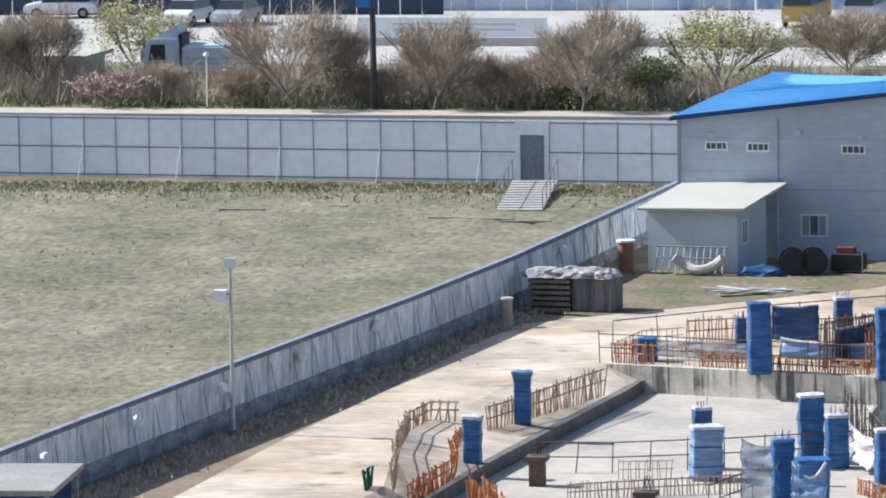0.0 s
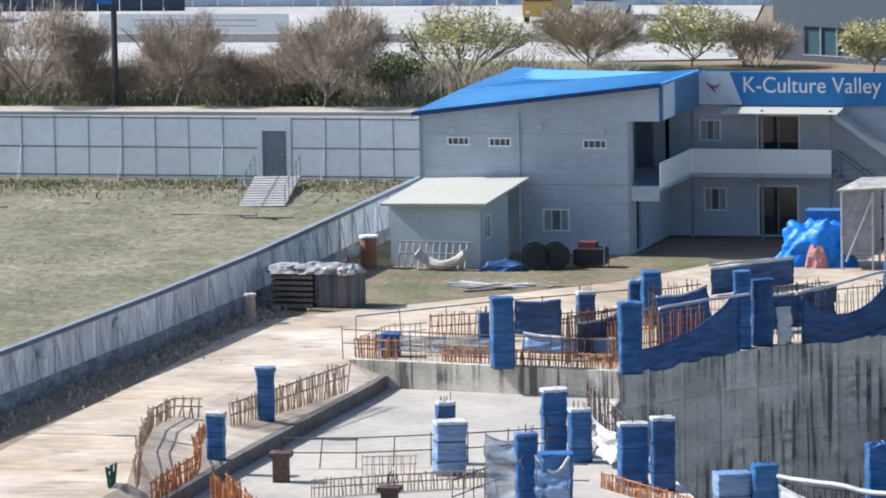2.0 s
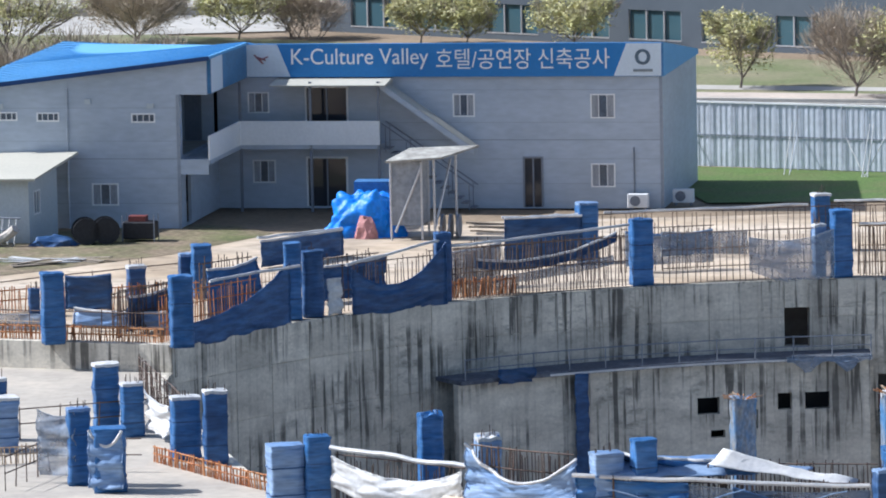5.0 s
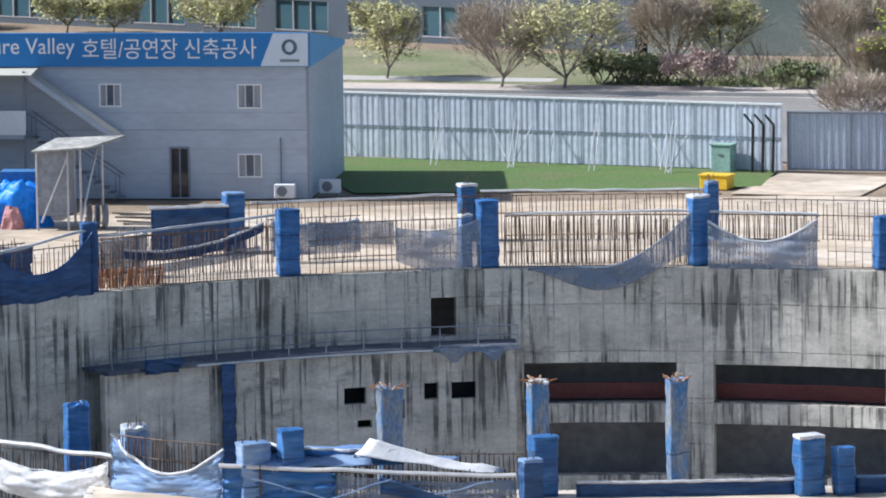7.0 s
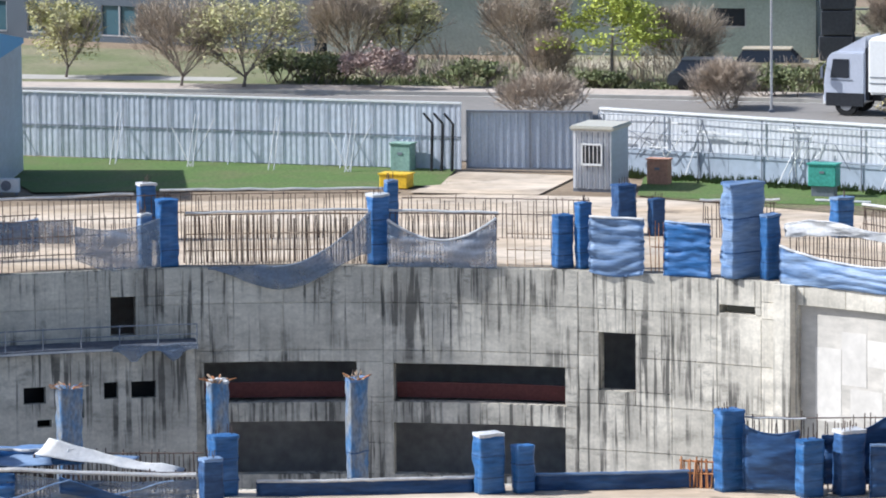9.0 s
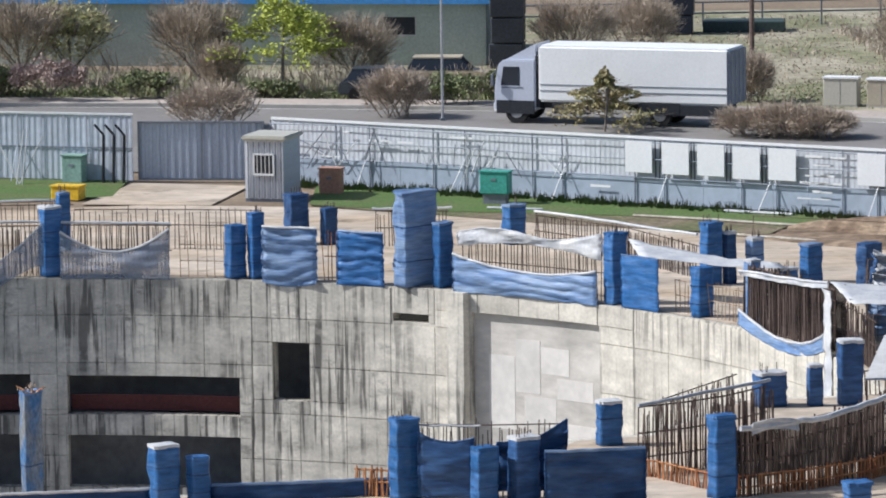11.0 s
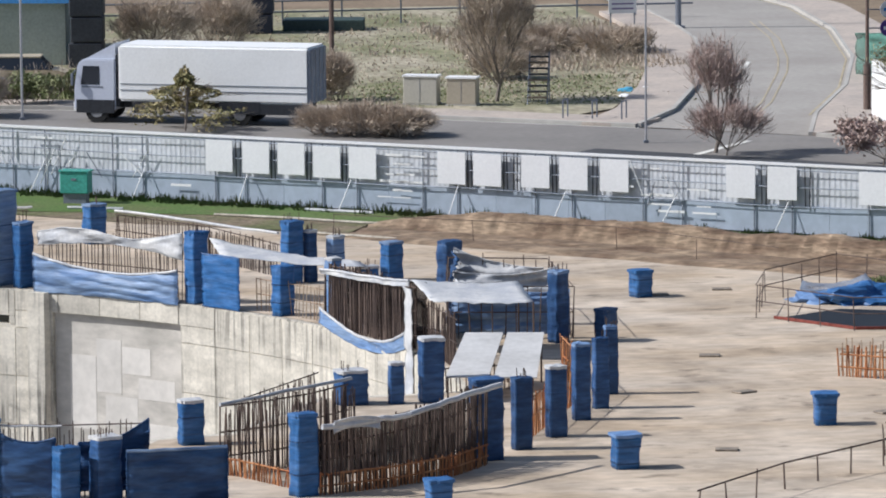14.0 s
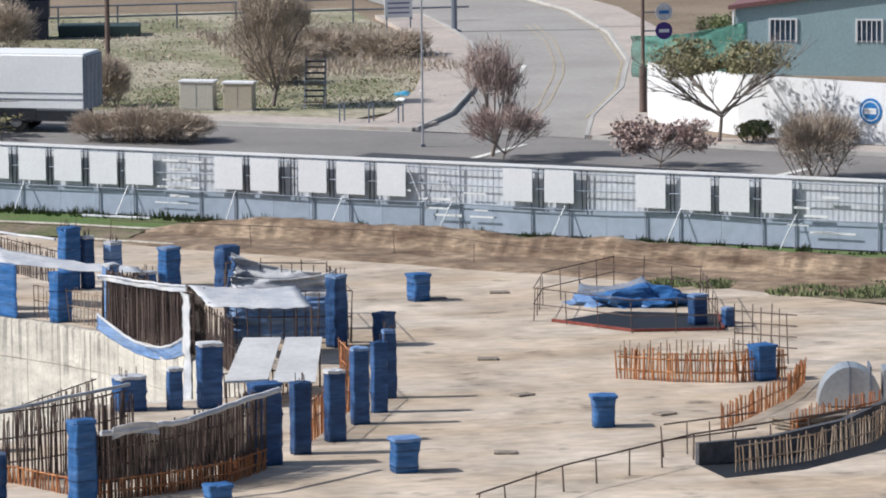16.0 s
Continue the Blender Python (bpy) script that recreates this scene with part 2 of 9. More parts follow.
def flat_with_hole(outer, hole, z):
    bm = bmesh.new()
    for loop in (outer, hole):
        vs = [bm.verts.new((x, y, z)) for x, y in loop]
        for k in range(len(vs)):
            bm.edges.new((vs[k], vs[(k + 1) % len(vs)]))
    bmesh.ops.triangle_fill(bm, use_beauty=True, use_dissolve=False, edges=bm.edges[:])
    for f in bm.faces:
        f.normal_update()
        if f.normal.z < 0:
            f.normal_flip()
    return bm


def flat(poly, z):
    bm = bmesh.new()
    bm.faces.new([bm.verts.new((x, y, z)) for x, y in poly])
    bmesh.ops.triangulate(bm, faces=bm.faces[:])
    for f in bm.faces:
        f.normal_update()
        if f.normal.z < 0:
            f.normal_flip()
    return bm


# ---------- the ground ----------
CX, CY, RAD = 0.36, 173.5, 27.9


def ring(a, r, z=0.0):
    return Vector((CX + r * math.sin(radians(a)), CY + r * math.cos(radians(a)), z))


A_LEFT, A_RIGHT = -63.0, 97.0
far_arc = [tuple(ring(A_RIGHT + (A_LEFT - A_RIGHT) * k / 48, RAD + 0.25)[:2]) for k in range(49)]
strip_edge = [(-33.7, 188.6), (-35.6, 186.9), (-36.0, 184.0), (-36.4, 178.6), (-36.8, 176.2), (-37.2, 173.5), (-36.7, 169.5), (-35.6, 163.0), (-36.9, 146.0)]
kerb_line = [(-32.3, 188.2), (-32.4, 186.1), (-33.9, 171.0), (-35.6, 146.0)]
low_edge = strip_edge + [(-13.0, 146.0)]
near_edge = [(-13, 156.8), (-6, 155.6), (0, 155.2), (6, 155.4), (12, 156.2), (16, 158.5), (18.2, 163.1), (20.4, 163.6), (23.8, 169.4), (27.6, 169.9)]
hole = far_arc + low_edge + near_edge

structure("ground", flat_with_hole([(-900, -300), (900, -300), (900, 3000), (-900, 3000)], hole, -0.05), M_dirt, "bare brown earth around the building site", "ground")
structure("site_slab", flat_with_hole([(-36, 120), (60, 120), (60, 182.5), (51.8, 184.1), (46.6, 191.4), (38.8, 201.3), (30, 207.5), (14.7, 219.5), (8.5, 221.5), (-8.5, 219.3), (-15.9, 218.6), (-24.2, 215.5),
          (-27.3, 209.6), (-31.9, 204.8), (-36.2, 200.8), (-38.4, 198.3), (-39.0, 193), (-39.6, 182.3), (-40.5, 172.5), (-41.2, 160), (-42, 150), (-42, 120)], hole, 0.0),
          M_slab, "pale concrete site slab with stains and tyre marks", "floor")
bm = bmesh.new()
rows = []
for j in range(150):
    y = 140 + 99 * j / 149
    right = -46.4 + (y - 145) * 0.107
    rows.append([(x, y, 0.06 + 0.09 * noise.noise(Vector((x * 0.45 + y * 0.15, y * 0.3, 0))) + 0.07 * noise.noise(Vector((x * 1.5, y * 0.8, 4))) + 0.03 * noise.noise(Vector((x * 4, y * 2, 7)))) for x in (right - 72 * (1 - k / 150) for k in range(151))])
sheet(bm, rows)
for f in bm.faces:
    f.smooth = True
structure("field", bm, M_field, "rough field of dry mown grass", "field")
structure("field_beyond", flat([(-160, 100), (-46, 100), (-46.5, 139.9), (-117, 139.9), (-117, 239), (-160, 242)], 0.02), M_field, "rough field of dry mown grass farther off", "field")
structure("field_margin", flat([(-160, 238), (-37.8, 238.6), (-37.6, 243.2), (-80, 246.4), (-160, 250)], 0.03), M_weeds, "weedy green and brown strip before the fence", "grass")
structure("lawn", flat([(-8.4, 223.5), (4.6, 223.6), (7.2, 224.4), (8.0, 229.6), (-9, 236), (-12, 238)], 0.02), M_grass, "bright green lawn beside the site office", "grass")
structure("verge", flat([(14.5, 220.2), (19.1, 217.2), (22.5, 216.0), (26.5, 214.2), (31.3, 210.5), (34.5, 211.4), (59.2, 188.4), (64.0, 190.3), (40, 208.1), (24, 220.0), (15.2, 226.4)], 0.02), M_grass, "green grass verge along the steel fence", "grass")
structure("verge_edge", flat([(14.5, 220.1), (23.0, 212.6), (30.2, 208.0), (31.3, 210.4), (26.5, 214.1), (22.5, 215.9), (19.1, 217.1)], 0.016), M_weeds, "trodden brown strip of weeds before the verge", "ground")
structure("office_yard", flat([(-39, 202), (-36.2, 200.8), (-31.9, 204.8), (-27.3, 209.6), (-24.2, 215.5), (-26, 218), (-38.2, 222)], 0.012), M_weeds, "patchy weeds and earth before the site office", "ground")

# ---------- the round basement ----------
def arc_block(bm, a0, a1, z0, z1, r0, r1, step=3.0):
    n = max(1, math.ceil(abs(a1 - a0) / step))
    cols = []
    for k in range(n + 1):
        a = a0 + (a1 - a0) * k / n
        cols.append([bm.verts.new(ring(a, r, z)) for r, z in ((r0, z0), (r0, z1), (r1, z1), (r1, z0))])
    for p, q in zip(cols, cols[1:]):
        for i in range(4):
            j = (i + 1) % 4
            bm.faces.new((p[i], p[j], q[j], q[i]))
    bm.faces.new(cols[0][::-1]), bm.faces.new(cols[-1])


def pierced(a0, a1, z0, z1, holes, da=0, dz=0):
    """Cells (a0, a1, z0, z1) of a wall that leave the holes free."""
    aa = sorted({a0, a1, *[min(max(h[i], a0), a1) for h in holes for i in (0, 1)]})
    zz = sorted({z0, z1, *[min(max(h[i], z0), z1) for h in holes for i in (2, 3)]})
    for p, q in zip(aa, aa[1:]):
        for s, t in zip(zz, zz[1:]):
            if not any(h[0] <= (p + q) / 2 <= h[1] and h[2] <= (s + t) / 2 <= h[3] for h in holes):
                yield p, q, s, t


OPENINGS = [(-11.0, -9.2, -2.33, -0.98), (-4.4, 6.45, -4.78, -3.36), (-4.4, 6.45, -7.3, -5.46), (9.1, 21.6, -4.76, -3.42), (9.1, 21.6, -7.3, -5.5),
            (24.1, 26.9, -4.13, -2.13), (33.4, 36.3, -1.2, -0.92)]
PIT = -9.5
drum = thing("drum_wall", pose(0, 0, 0), "streaked grey concrete wall of the round basement", "wall", kind="structure")
RECESS = (39.8, 51.2, PIT, -0.72)
bm = bmesh.new()
for c in pierced(A_LEFT, A_RIGHT, PIT, -0.02, OPENINGS + [RECESS]):
    arc_block(bm, *c, RAD + 0.02, RAD + 0.55)
bmesh.ops.remove_doubles(bm, verts=bm.verts[:], dist=0.002)
part("core", bm, M_conc, drum)
bm = bmesh.new()
arc_block(bm, RECESS[0], RECESS[1], PIT, -0.7, RAD + 0.2, RAD + 0.55)
recess = part("recess_back", bm, M_conc_plain, drum, "smooth pale recessed wall field")
M_patch = mat("skimmed_patch", (0.66, 0.62, 0.56), second=(0.58, 0.545, 0.49), scale=0.9, fine=4, var=0.06, bump=0.03, rand=0.06)
for a0, a1, z0, z1 in ((41.0, 43.2, -4.6, -2.1), (43.25, 45.4, -3.3, -1.5), (45.45, 48.0, -2.6, -1.7), (44.0, 46.8, -4.4, -3.4), (46.9, 50.2, -3.4, -2.7), (47.6, 50.6, -5.6, -4.2), (41.4, 44.4, -7.4, -5.2)):
    bm = bmesh.new()
    arc_block(bm, a0, a1, z0, z1, RAD + 0.185, RAD + 0.199, step=1.0)
    part("skimmed_patch", bm, M_patch, recess)
bm = bmesh.new()
arc_block(bm, 38.2, 39.6, PIT, -0.04, RAD - 0.32, RAD + 0.02)
part("pilaster", bm, M_conc, drum)
bm = flat([tuple(ring(A_RIGHT + (A_LEFT - A_RIGHT) * k / 48, RAD + 0.5)[:2]) for k in range(49)] + [(-31.6, 188), (-36, 146), (-13, 146)] + near_edge, PIT)
structure("basement_floor", bm, M_dark_conc, "dark concrete basement floor", "floor")
# dark rooms behind the openings
for nm, z0, z1, r0, r1, lab in (("back_room_wall", PIT, -0.3, 3.2, 3.5, "unlit concrete wall behind the openings"), ("back_room_floor", -5.2, -5.0, 0.6, 3.2, "dark concrete floor slab behind the openings"), ("back_room_ceiling", -0.25, -0.08, 0.6, 3.5, "dark concrete ceiling behind the openings")):
    bm = bmesh.new()
    arc_block(bm, -14, 30, z0, z1, RAD + r0, RAD + r1)
    structure(nm, bm, M_dark_conc, lab, nm.split("_")[-1])
bm = bmesh.new()
for a0, a1 in ((-4.4, 6.45), (9.1, 21.6)):
    arc_block(bm, a0, a1, -4.74, -4.2, RAD + 0.9, RAD + 0.95)
structure("red_band", bm, mat("red_oxide_steel", (0.16, 0.05, 0.045), rough=0.6), "dull red steel band across the wide openings", "beam")
# lower slab, kerb and near edges
LOW = -0.85
structure("lower_slab", flat(kerb_line + [(-13, 146), (-13, 156.8), (-17, 160.8), (-19.8, 166), (-22.6, 175.5), (-24.6, 183), (-24.6, 186.2)], LOW), M_slab_low, "lower pale concrete slab", "floor")
bm = bmesh.new()
edge = [(-24.6, 186.2), (-24.6, 183), (-22.6, 175.5), (-19.8, 166), (-17, 160.8), (-13, 156.8)]
sheet(bm, [[(x, y, PIT) for x, y in edge], [(x, y, LOW) for x, y in edge]])
edge = [(-13, 146), *near_edge, tuple(ring(A_RIGHT, RAD + 0.25)[:2])]
sheet(bm, [[(x, y, PIT) for x, y in edge], [(x, y, 0) for x, y in edge]])
thicken(bm, 0.3)
structure("basement_near_wall", bm, M_conc, "concrete edge wall of the basement", "wall")
bm = bmesh.new()
for (ax, ay), (bx, by) in zip(kerb_line, kerb_line[1:]):
    prism(bm, [(ax, ay), (ax - 0.3, ay), (bx - 0.3, by), (bx, by)], LOW - 0.2, -0.42)
structure("kerb", bm, mat("dark_formwork", (0.17, 0.155, 0.14), var=0.25, scale=1.2, fine=5), "concrete kerb down to the lower slab", "kerb")
def kerb_x(y):
    for (ax, ay), (bx, by) in zip(kerb_line, kerb_line[1:]):
        if by <= y <= ay:
            return ax + (bx - ax) * (ay - y) / (ay - by)
    return kerb_line[0][0]


bm = bmesh.new()
sheet(bm, [[(x, y, 0.0) for x, y in strip_edge], [(kerb_x(y) - 0.15, y, -0.44) for x, y in strip_edge]])
bmesh.ops.recalc_face_normals(bm, faces=bm.faces[:])
structure("ramp_strip", bm, M_slab, "sloping concrete strip beside the kerb", "floor")
bm = bmesh.new()
prism(bm, [(-33.6, 188.5), (-24.3, 186.0), (-24.2, 186.5), (-33.6, 189.0)], LOW - 0.2, 0.05)
structure("low_wall", bm, M_conc, "stained low concrete wall beside the lower slab", "wall")


M_pipe_dull = mat("dull_pipe", (0.26, 0.29, 0.34), rough=0.6, metal=0.2, var=0.2)
# ---------- fences and the boundary wall ----------
def along(p0, p1):
    """Pose at p0 with x towards p1, and the length."""
    d = Vector(p1) - Vector(p0)
    return pose(p0[0], p0[1], 0, 0, 0, math.degrees(math.atan2(d.y, d.x))), d.length


def ribbed(bm, w, z0, z1, pitch=0.24, depth=0.02, y=0.0):
    n = max(1, round(w / pitch))
    xs = []
    for k in range(n):
        s = w / n
        xs += [(k * s, 0), (k * s + s * 0.45, 0), (k * s + s * 0.55, -depth), (k * s + s * 0.92, -depth)]
    xs.append((w, 0))
    sheet(bm, [[(x, y + d, z0) for x, d in xs], [(x, y + d, z1) for x, d in xs]])
    thicken(bm, 0.008)


def panel_fence(name, p0, p1, width, height, label, ribs, gap=None, rails=(0.15, 1.35, 2.6), brace=3):
    m, length = along(p0, p1)
    f = thing(name, m, label, "fence", kind="structure")
    n = round(length / width)
    w = length / n
    if gap:
        gap = (math.floor(gap[0] / w) * w, math.floor(gap[0] / w) * w + w)
    bm = bmesh.new()
    if ribs:
        ribbed(bm, w - 0.01, 0.05, height, depth=0.012)
    else:
        box(bm, 0.008, w - 0.008, 0, 0.03, 0.05, height)
        box(bm, 0.008, w - 0.008, -0.012, 0.0, height * 0.55, height * 0.57)
    sample = part("panel", bm, M_fence_rib if ribs else M_fence_flat, f)
    bm = bmesh.new()
    back = 0.022 if ribs else 0.0
    box(bm, -0.02, 0.02, -0.034 - back, -0.021 - back, -0.05, height + 0.02)
    post = part("post", bm, M_fence_rib if ribs else M_pipe_dull, f)
    bm = bmesh.new()
    rod(bm, (0, -0.08, height * 0.55), (-0.06, -0.7, -0.03), 0.022)
    stay = part("brace", bm, M_fence_rib, f)
    first = True
    for k in range(n):
        if gap and gap[0] < (k + 0.5) * w < gap[1]:
            continue
        if first:
            sample.matrix_basis = pose(k * w, 0, 0)
            post.matrix_basis = pose(k * w, 0, 0)
            stay.matrix_basis = pose(k * w, 0, 0)
            first = False
            continue
        share("panel", sample, f, pose(k * w, 0, 0))
        share("post", post, f, pose(k * w, 0, 0, 0, random.uniform(-0.8, 0.8)))
        if k % brace == 0:
            share("brace", stay, f, pose(k * w, 0, 0, 0, 0, random.uniform(-6, 6)))
    for z in rails:
        spans = [(0, length)] if not gap else [(0, gap[0]), (gap[1], length)]
        for s, e in spans:
            bm = bmesh.new()
            box(bm, s, e, -0.02 - back, -0.004 - back, z - 0.03, z + 0.03)
            part("rail", bm, M_pipe_dull, f)
    if ribs:
        bm = bmesh.new()
        box(bm, 0, length, -0.05, 0.06, height, height + 0.07)
        part("top_cap", bm, M_white, f)
    return f


FL0, FL1 = (-80.0, 246.5), (-36.77, 242.64)
fence_west = panel_fence("fence_west", FL0, FL1, 1.497, 2.68, "pale blue-grey flat sheet fence with dark rails", False, gap=(33.05, 34.08))
m, length = along(FL0, FL1)
gate = thing("door_1", m @ pose(33.155, 0, 0), "grey steel door in the site fence", "door", kind="structure")
bm = bmesh.new()
box(bm, 0.06, 0.97, 0.0, 0.05, 0.04, 2.0)
part("leaf", bm, mat("grey_door_paint", (0.22, 0.26, 0.32), rough=0.5), gate)
bm = bmesh.new()
for b in ((0, 0.06, -0.04, 0.08, 0, 2.08), (0.97, 1.03, -0.04, 0.08, 0, 2.08), (0.06, 0.97, -0.04, 0.08, 2.0, 2.08)):
    box(bm, *b)
part("door_frame", bm, M_rail, gate)
bm = bmesh.new()
box(bm, 0, 1.03, 0.0, 0.04, 2.08, 2.68)
box(bm, -0.235, -0.005, 0.0, 0.03, 0.05, 2.68), box(bm, 1.035, 1.26, 0.0, 0.03, 0.05, 2.68)
part("panel_over", bm, M_fence_flat, gate)
bm = bmesh.new()
rod(bm, (0.85, -0.05, 1.0), (0.85, -0.05, 1.12), 0.02)
part("door_handle", bm, M_pipe, gate)

panel_fence("fence_north", (-9.6, 236.2), (8.2, 229.2), 0.95, 2.62, "galvanised ribbed steel site fence with white cap", True, rails=(1.32,), brace=5)
# east fence: white ribbed sheets over a blue-grey skirt, a pipe frame and white boards
m, length = along((13.6, 228.3), (66.0, 189.4))
fe = thing("fence_east", m, "white ribbed steel fence on a pipe frame with white boards", "fence", kind="structure")
M_skirt = mat("blue_grey_skirt", (0.38, 0.44, 0.52), rough=0.5, var=0.08, scale=0.6, fine=3, bump=0.03, rand=0.05)
n = 44
w = length / n
bm = bmesh.new()
ribbed(bm, w - 0.01, 1.0, 2.45, pitch=0.22, depth=0.008)
up = part("panel", bm, mat("white_ribbed_sheet", (0.60, 0.62, 0.65), rough=0.45, var=0.1, scale=0.8, fine=4, bump=0.03, rand=0.06), fe)
bm = bmesh.new()
box(bm, 0.005, w - 0.005, -0.05, -0.03, 0.02, 1.02)
lo = part("skirt", bm, M_skirt, fe)
bm = bmesh.new()
rod(bm, (0, -0.1, -0.04), (0, -0.1, 2.42), 0.026)
po = part("post", bm, M_pipe_dull, fe)
bm = bmesh.new()
rod(bm, (0, -0.1, 1.3), (-0.25, -0.9, -0.04), 0.022)
br = part("brace", bm, M_white, fe)
for k in range(1, n):
    share("panel", up, fe, pose(k * w, 0, 0)), share("skirt", lo, fe, pose(k * w, 0, 0))
    if k % 3 != 1:
        share("post", po, fe, pose(k * w + random.uniform(-0.2, 0.2), 0, 0, 0, random.uniform(-1, 1)))
    if k % 3 == 0:
        share("brace", br, fe, pose(k * w, 0, 0, 0, 0, random.uniform(-15, 15)))
for z in (1.03, 1.7, 2.32):
    bm = bmesh.new()
    tube(bm, [(length * k / 22, -0.17, z + random.uniform(-0.05, 0.05)) for k in range(23)], 0.02, n=5)
    part("rail", bm, M_pipe_dull, fe)
bm = bmesh.new()
box(bm, 0, length, -0.06, 0.06, 2.45, 2.54)
part("top_cap", bm, M_white, fe)
bm = bmesh.new()
box(bm, 0, 1.15, -0.25, -0.21, 1.2, 2.38)
first = part("white_board", bm, M_white_board, fe)
first.matrix_basis = pose(16.04, 0, 0)
for s in (17.62, 19.13, 20.64, 22.15, 25.87, 27.35, 29.32, 30.87, 32.52, 37.56, 39.19, 42.76, 44.5, 45.98, 47.6, 52.54, 54.05):
    share("white_board", first, fe, pose(s, 0, random.uniform(-0.04, 0.04)))
# black twin posts between the boards, white sheet scraps, loose slanting pipes left on the frame
for s0 in (17.3, 18.81, 20.32, 21.83, 27.08, 28.55, 28.95, 30.56, 32.18, 38.93, 40.64, 44.07, 45.78, 47.3, 53.85):
    for e in (0.0, 0.16):
        bm = bmesh.new()
        rod(bm, (s0 + e, -0.14, 1.0), (s0 + e + random.uniform(-0.04, 0.04), -0.14, 2.42), 0.024, n=5)
        part("dark_post", bm, M_black_pipe, fe)
for k in range(46):
    s0, z = random.choice((random.uniform(0.5, 14.5), random.uniform(23.2, 24.8), random.uniform(33.4, 36.4), random.uniform(48.4, 51.0))), random.choice((0.55, 0.8, 1.12, 1.4, 1.8, 2.1))
    bm = bmesh.new()
    box(bm, s0, s0 + random.uniform(0.3, 1.0), -0.21, -0.2, z, z + random.uniform(0.04, 0.1))
    part("white_scrap", bm, M_white, fe)
for k in range(26):
    s0 = random.uniform(1.0, 14.0) if k % 9 else random.uniform(33.6, 36.4)
    bm = bmesh.new()
    rod(bm, (s0, -0.24, random.uniform(0.3, 1.4)), (s0 + random.uniform(-1.2, 1.2), -0.24, random.uniform(1.5, 2.4)), 0.02, n=5)
    part("loose_pipe", bm, M_rail if k % 2 else M_white, fe)
# sliding gate
m, length = along((8.4, 229.3), (13.3, 228.3))
sg = thing("site_gate", m, "blue-grey ribbed steel sliding gate, shut", "gate")
bm = bmesh.new()
ribbed(bm, length, 0.1, 2.3, pitch=0.3, depth=0.04)
part("gate_sheet", bm, mat("blue_grey_sheet", (0.42, 0.475, 0.56), rough=0.5, var=0.08), sg)
for z in (0.06, 2.3):
    bm = bmesh.new()
    box(bm, 0, length, -0.1, 0.05, z, z + 0.08)
    part("gate_rail", bm, M_rail, sg)
for x in (0.0, length / 2, length - 0.08):
    bm = bmesh.new()
    box(bm, x, x + 0.08, -0.1, -0.07, 0.14, 2.3)
    part("gate_post", bm, M_rail, sg)

# boundary wall between field and site
WALL = [(-46.6, 145.0), (-44.6, 162.5), (-42.3, 179.8), (-40.75, 191.5), (-39.5, 203.0), (-37.6, 228.0)]
M_footing = mat("dirty_footing_concrete", (0.36, 0.36, 0.37), second=(0.20, 0.20, 0.21), scale=1.2, fine=5, var=0.25, stretch=(0.8, 0.8, 2))
bw = thing("boundary_wall", pose(0, 0, 0), "weathered concrete panel wall with dark coping", "wall", kind="structure")
for (ax, ay), (bx, by) in zip(WALL, WALL[1:]):
    mm, ln = along((ax, ay), (bx, by))
    n = max(1, round(ln / 2.0))
    w = ln / n
    bm = bmesh.new()
    box(bm, 0.01, w - 0.01, -0.09, 0.09, 0.5, 1.72)
    a = part("wall_panel", bm, M_boundary, bw)
    bm = bmesh.new()
    box(bm, 0.0, w, -0.16, 0.16, -0.1, 0.5)
    b = part("footing", bm, M_footing, bw)
    bm = bmesh.new()
    box(bm, 0.0, w, -0.17, 0.17, 1.72, 1.78)
    box(bm, 0.0, w, -0.11, 0.11, 1.78, 1.86)
    c = part("coping", bm, M_coping, bw)
    bm = bmesh.new()
    box(bm, -0.06, 0.06, -0.15, 0.0, 0.5, 1.72)
    d = part("pier", bm, M_boundary, bw)
    bm = bmesh.new()
    rod(bm, (0.05, -0.14, 1.55), (0.22, -0.36, 0.0), 0.012)
    e = part("prop", bm, M_rail, bw)
    for k in range(n):
        for o in (a, b, c, d, e):
            if k == 0:
                o.matrix_basis = mm
            else:
                share(o.name.split(".")[0], o, bw, mm @ pose(k * w, random.uniform(-0.015, 0.015) if o is a else 0, 0))


# ---------- site office ----------
OFF = pose(-27.9, 217.3, 0, 0, 0, -6)
office = thing("site_office", OFF, "two-storey grey panel site office with blue roof and blue sign", "building")


def wall_plane(bm, x0, x1, y, z0, z1, holes, t=0.12, axis="x"):
    """An upright wall along x (or y) with real openings."""
    for a, b, s, e in pierced(x0, x1, z0, z1, holes):
        if axis == "x":
            box(bm, a, b, y, y + t, s, e)
        else:
            box(bm, y - t, y, a, b, s, e)
    bmesh.ops.remove_doubles(bm, verts=bm.verts[:], dist=0.001)


M_pane = mat("curtained_pane", (0.13, 0.16, 0.20), rough=0.15, second=(0.07, 0.085, 0.11), scale=0.9, bump=0, spec=0.5)


M_curtain = mat("pale_curtain", (0.36, 0.37, 0.39), rough=0.7, var=0.2, scale=2, fine=14, stretch=(3, 3, 0.4), bump=0)


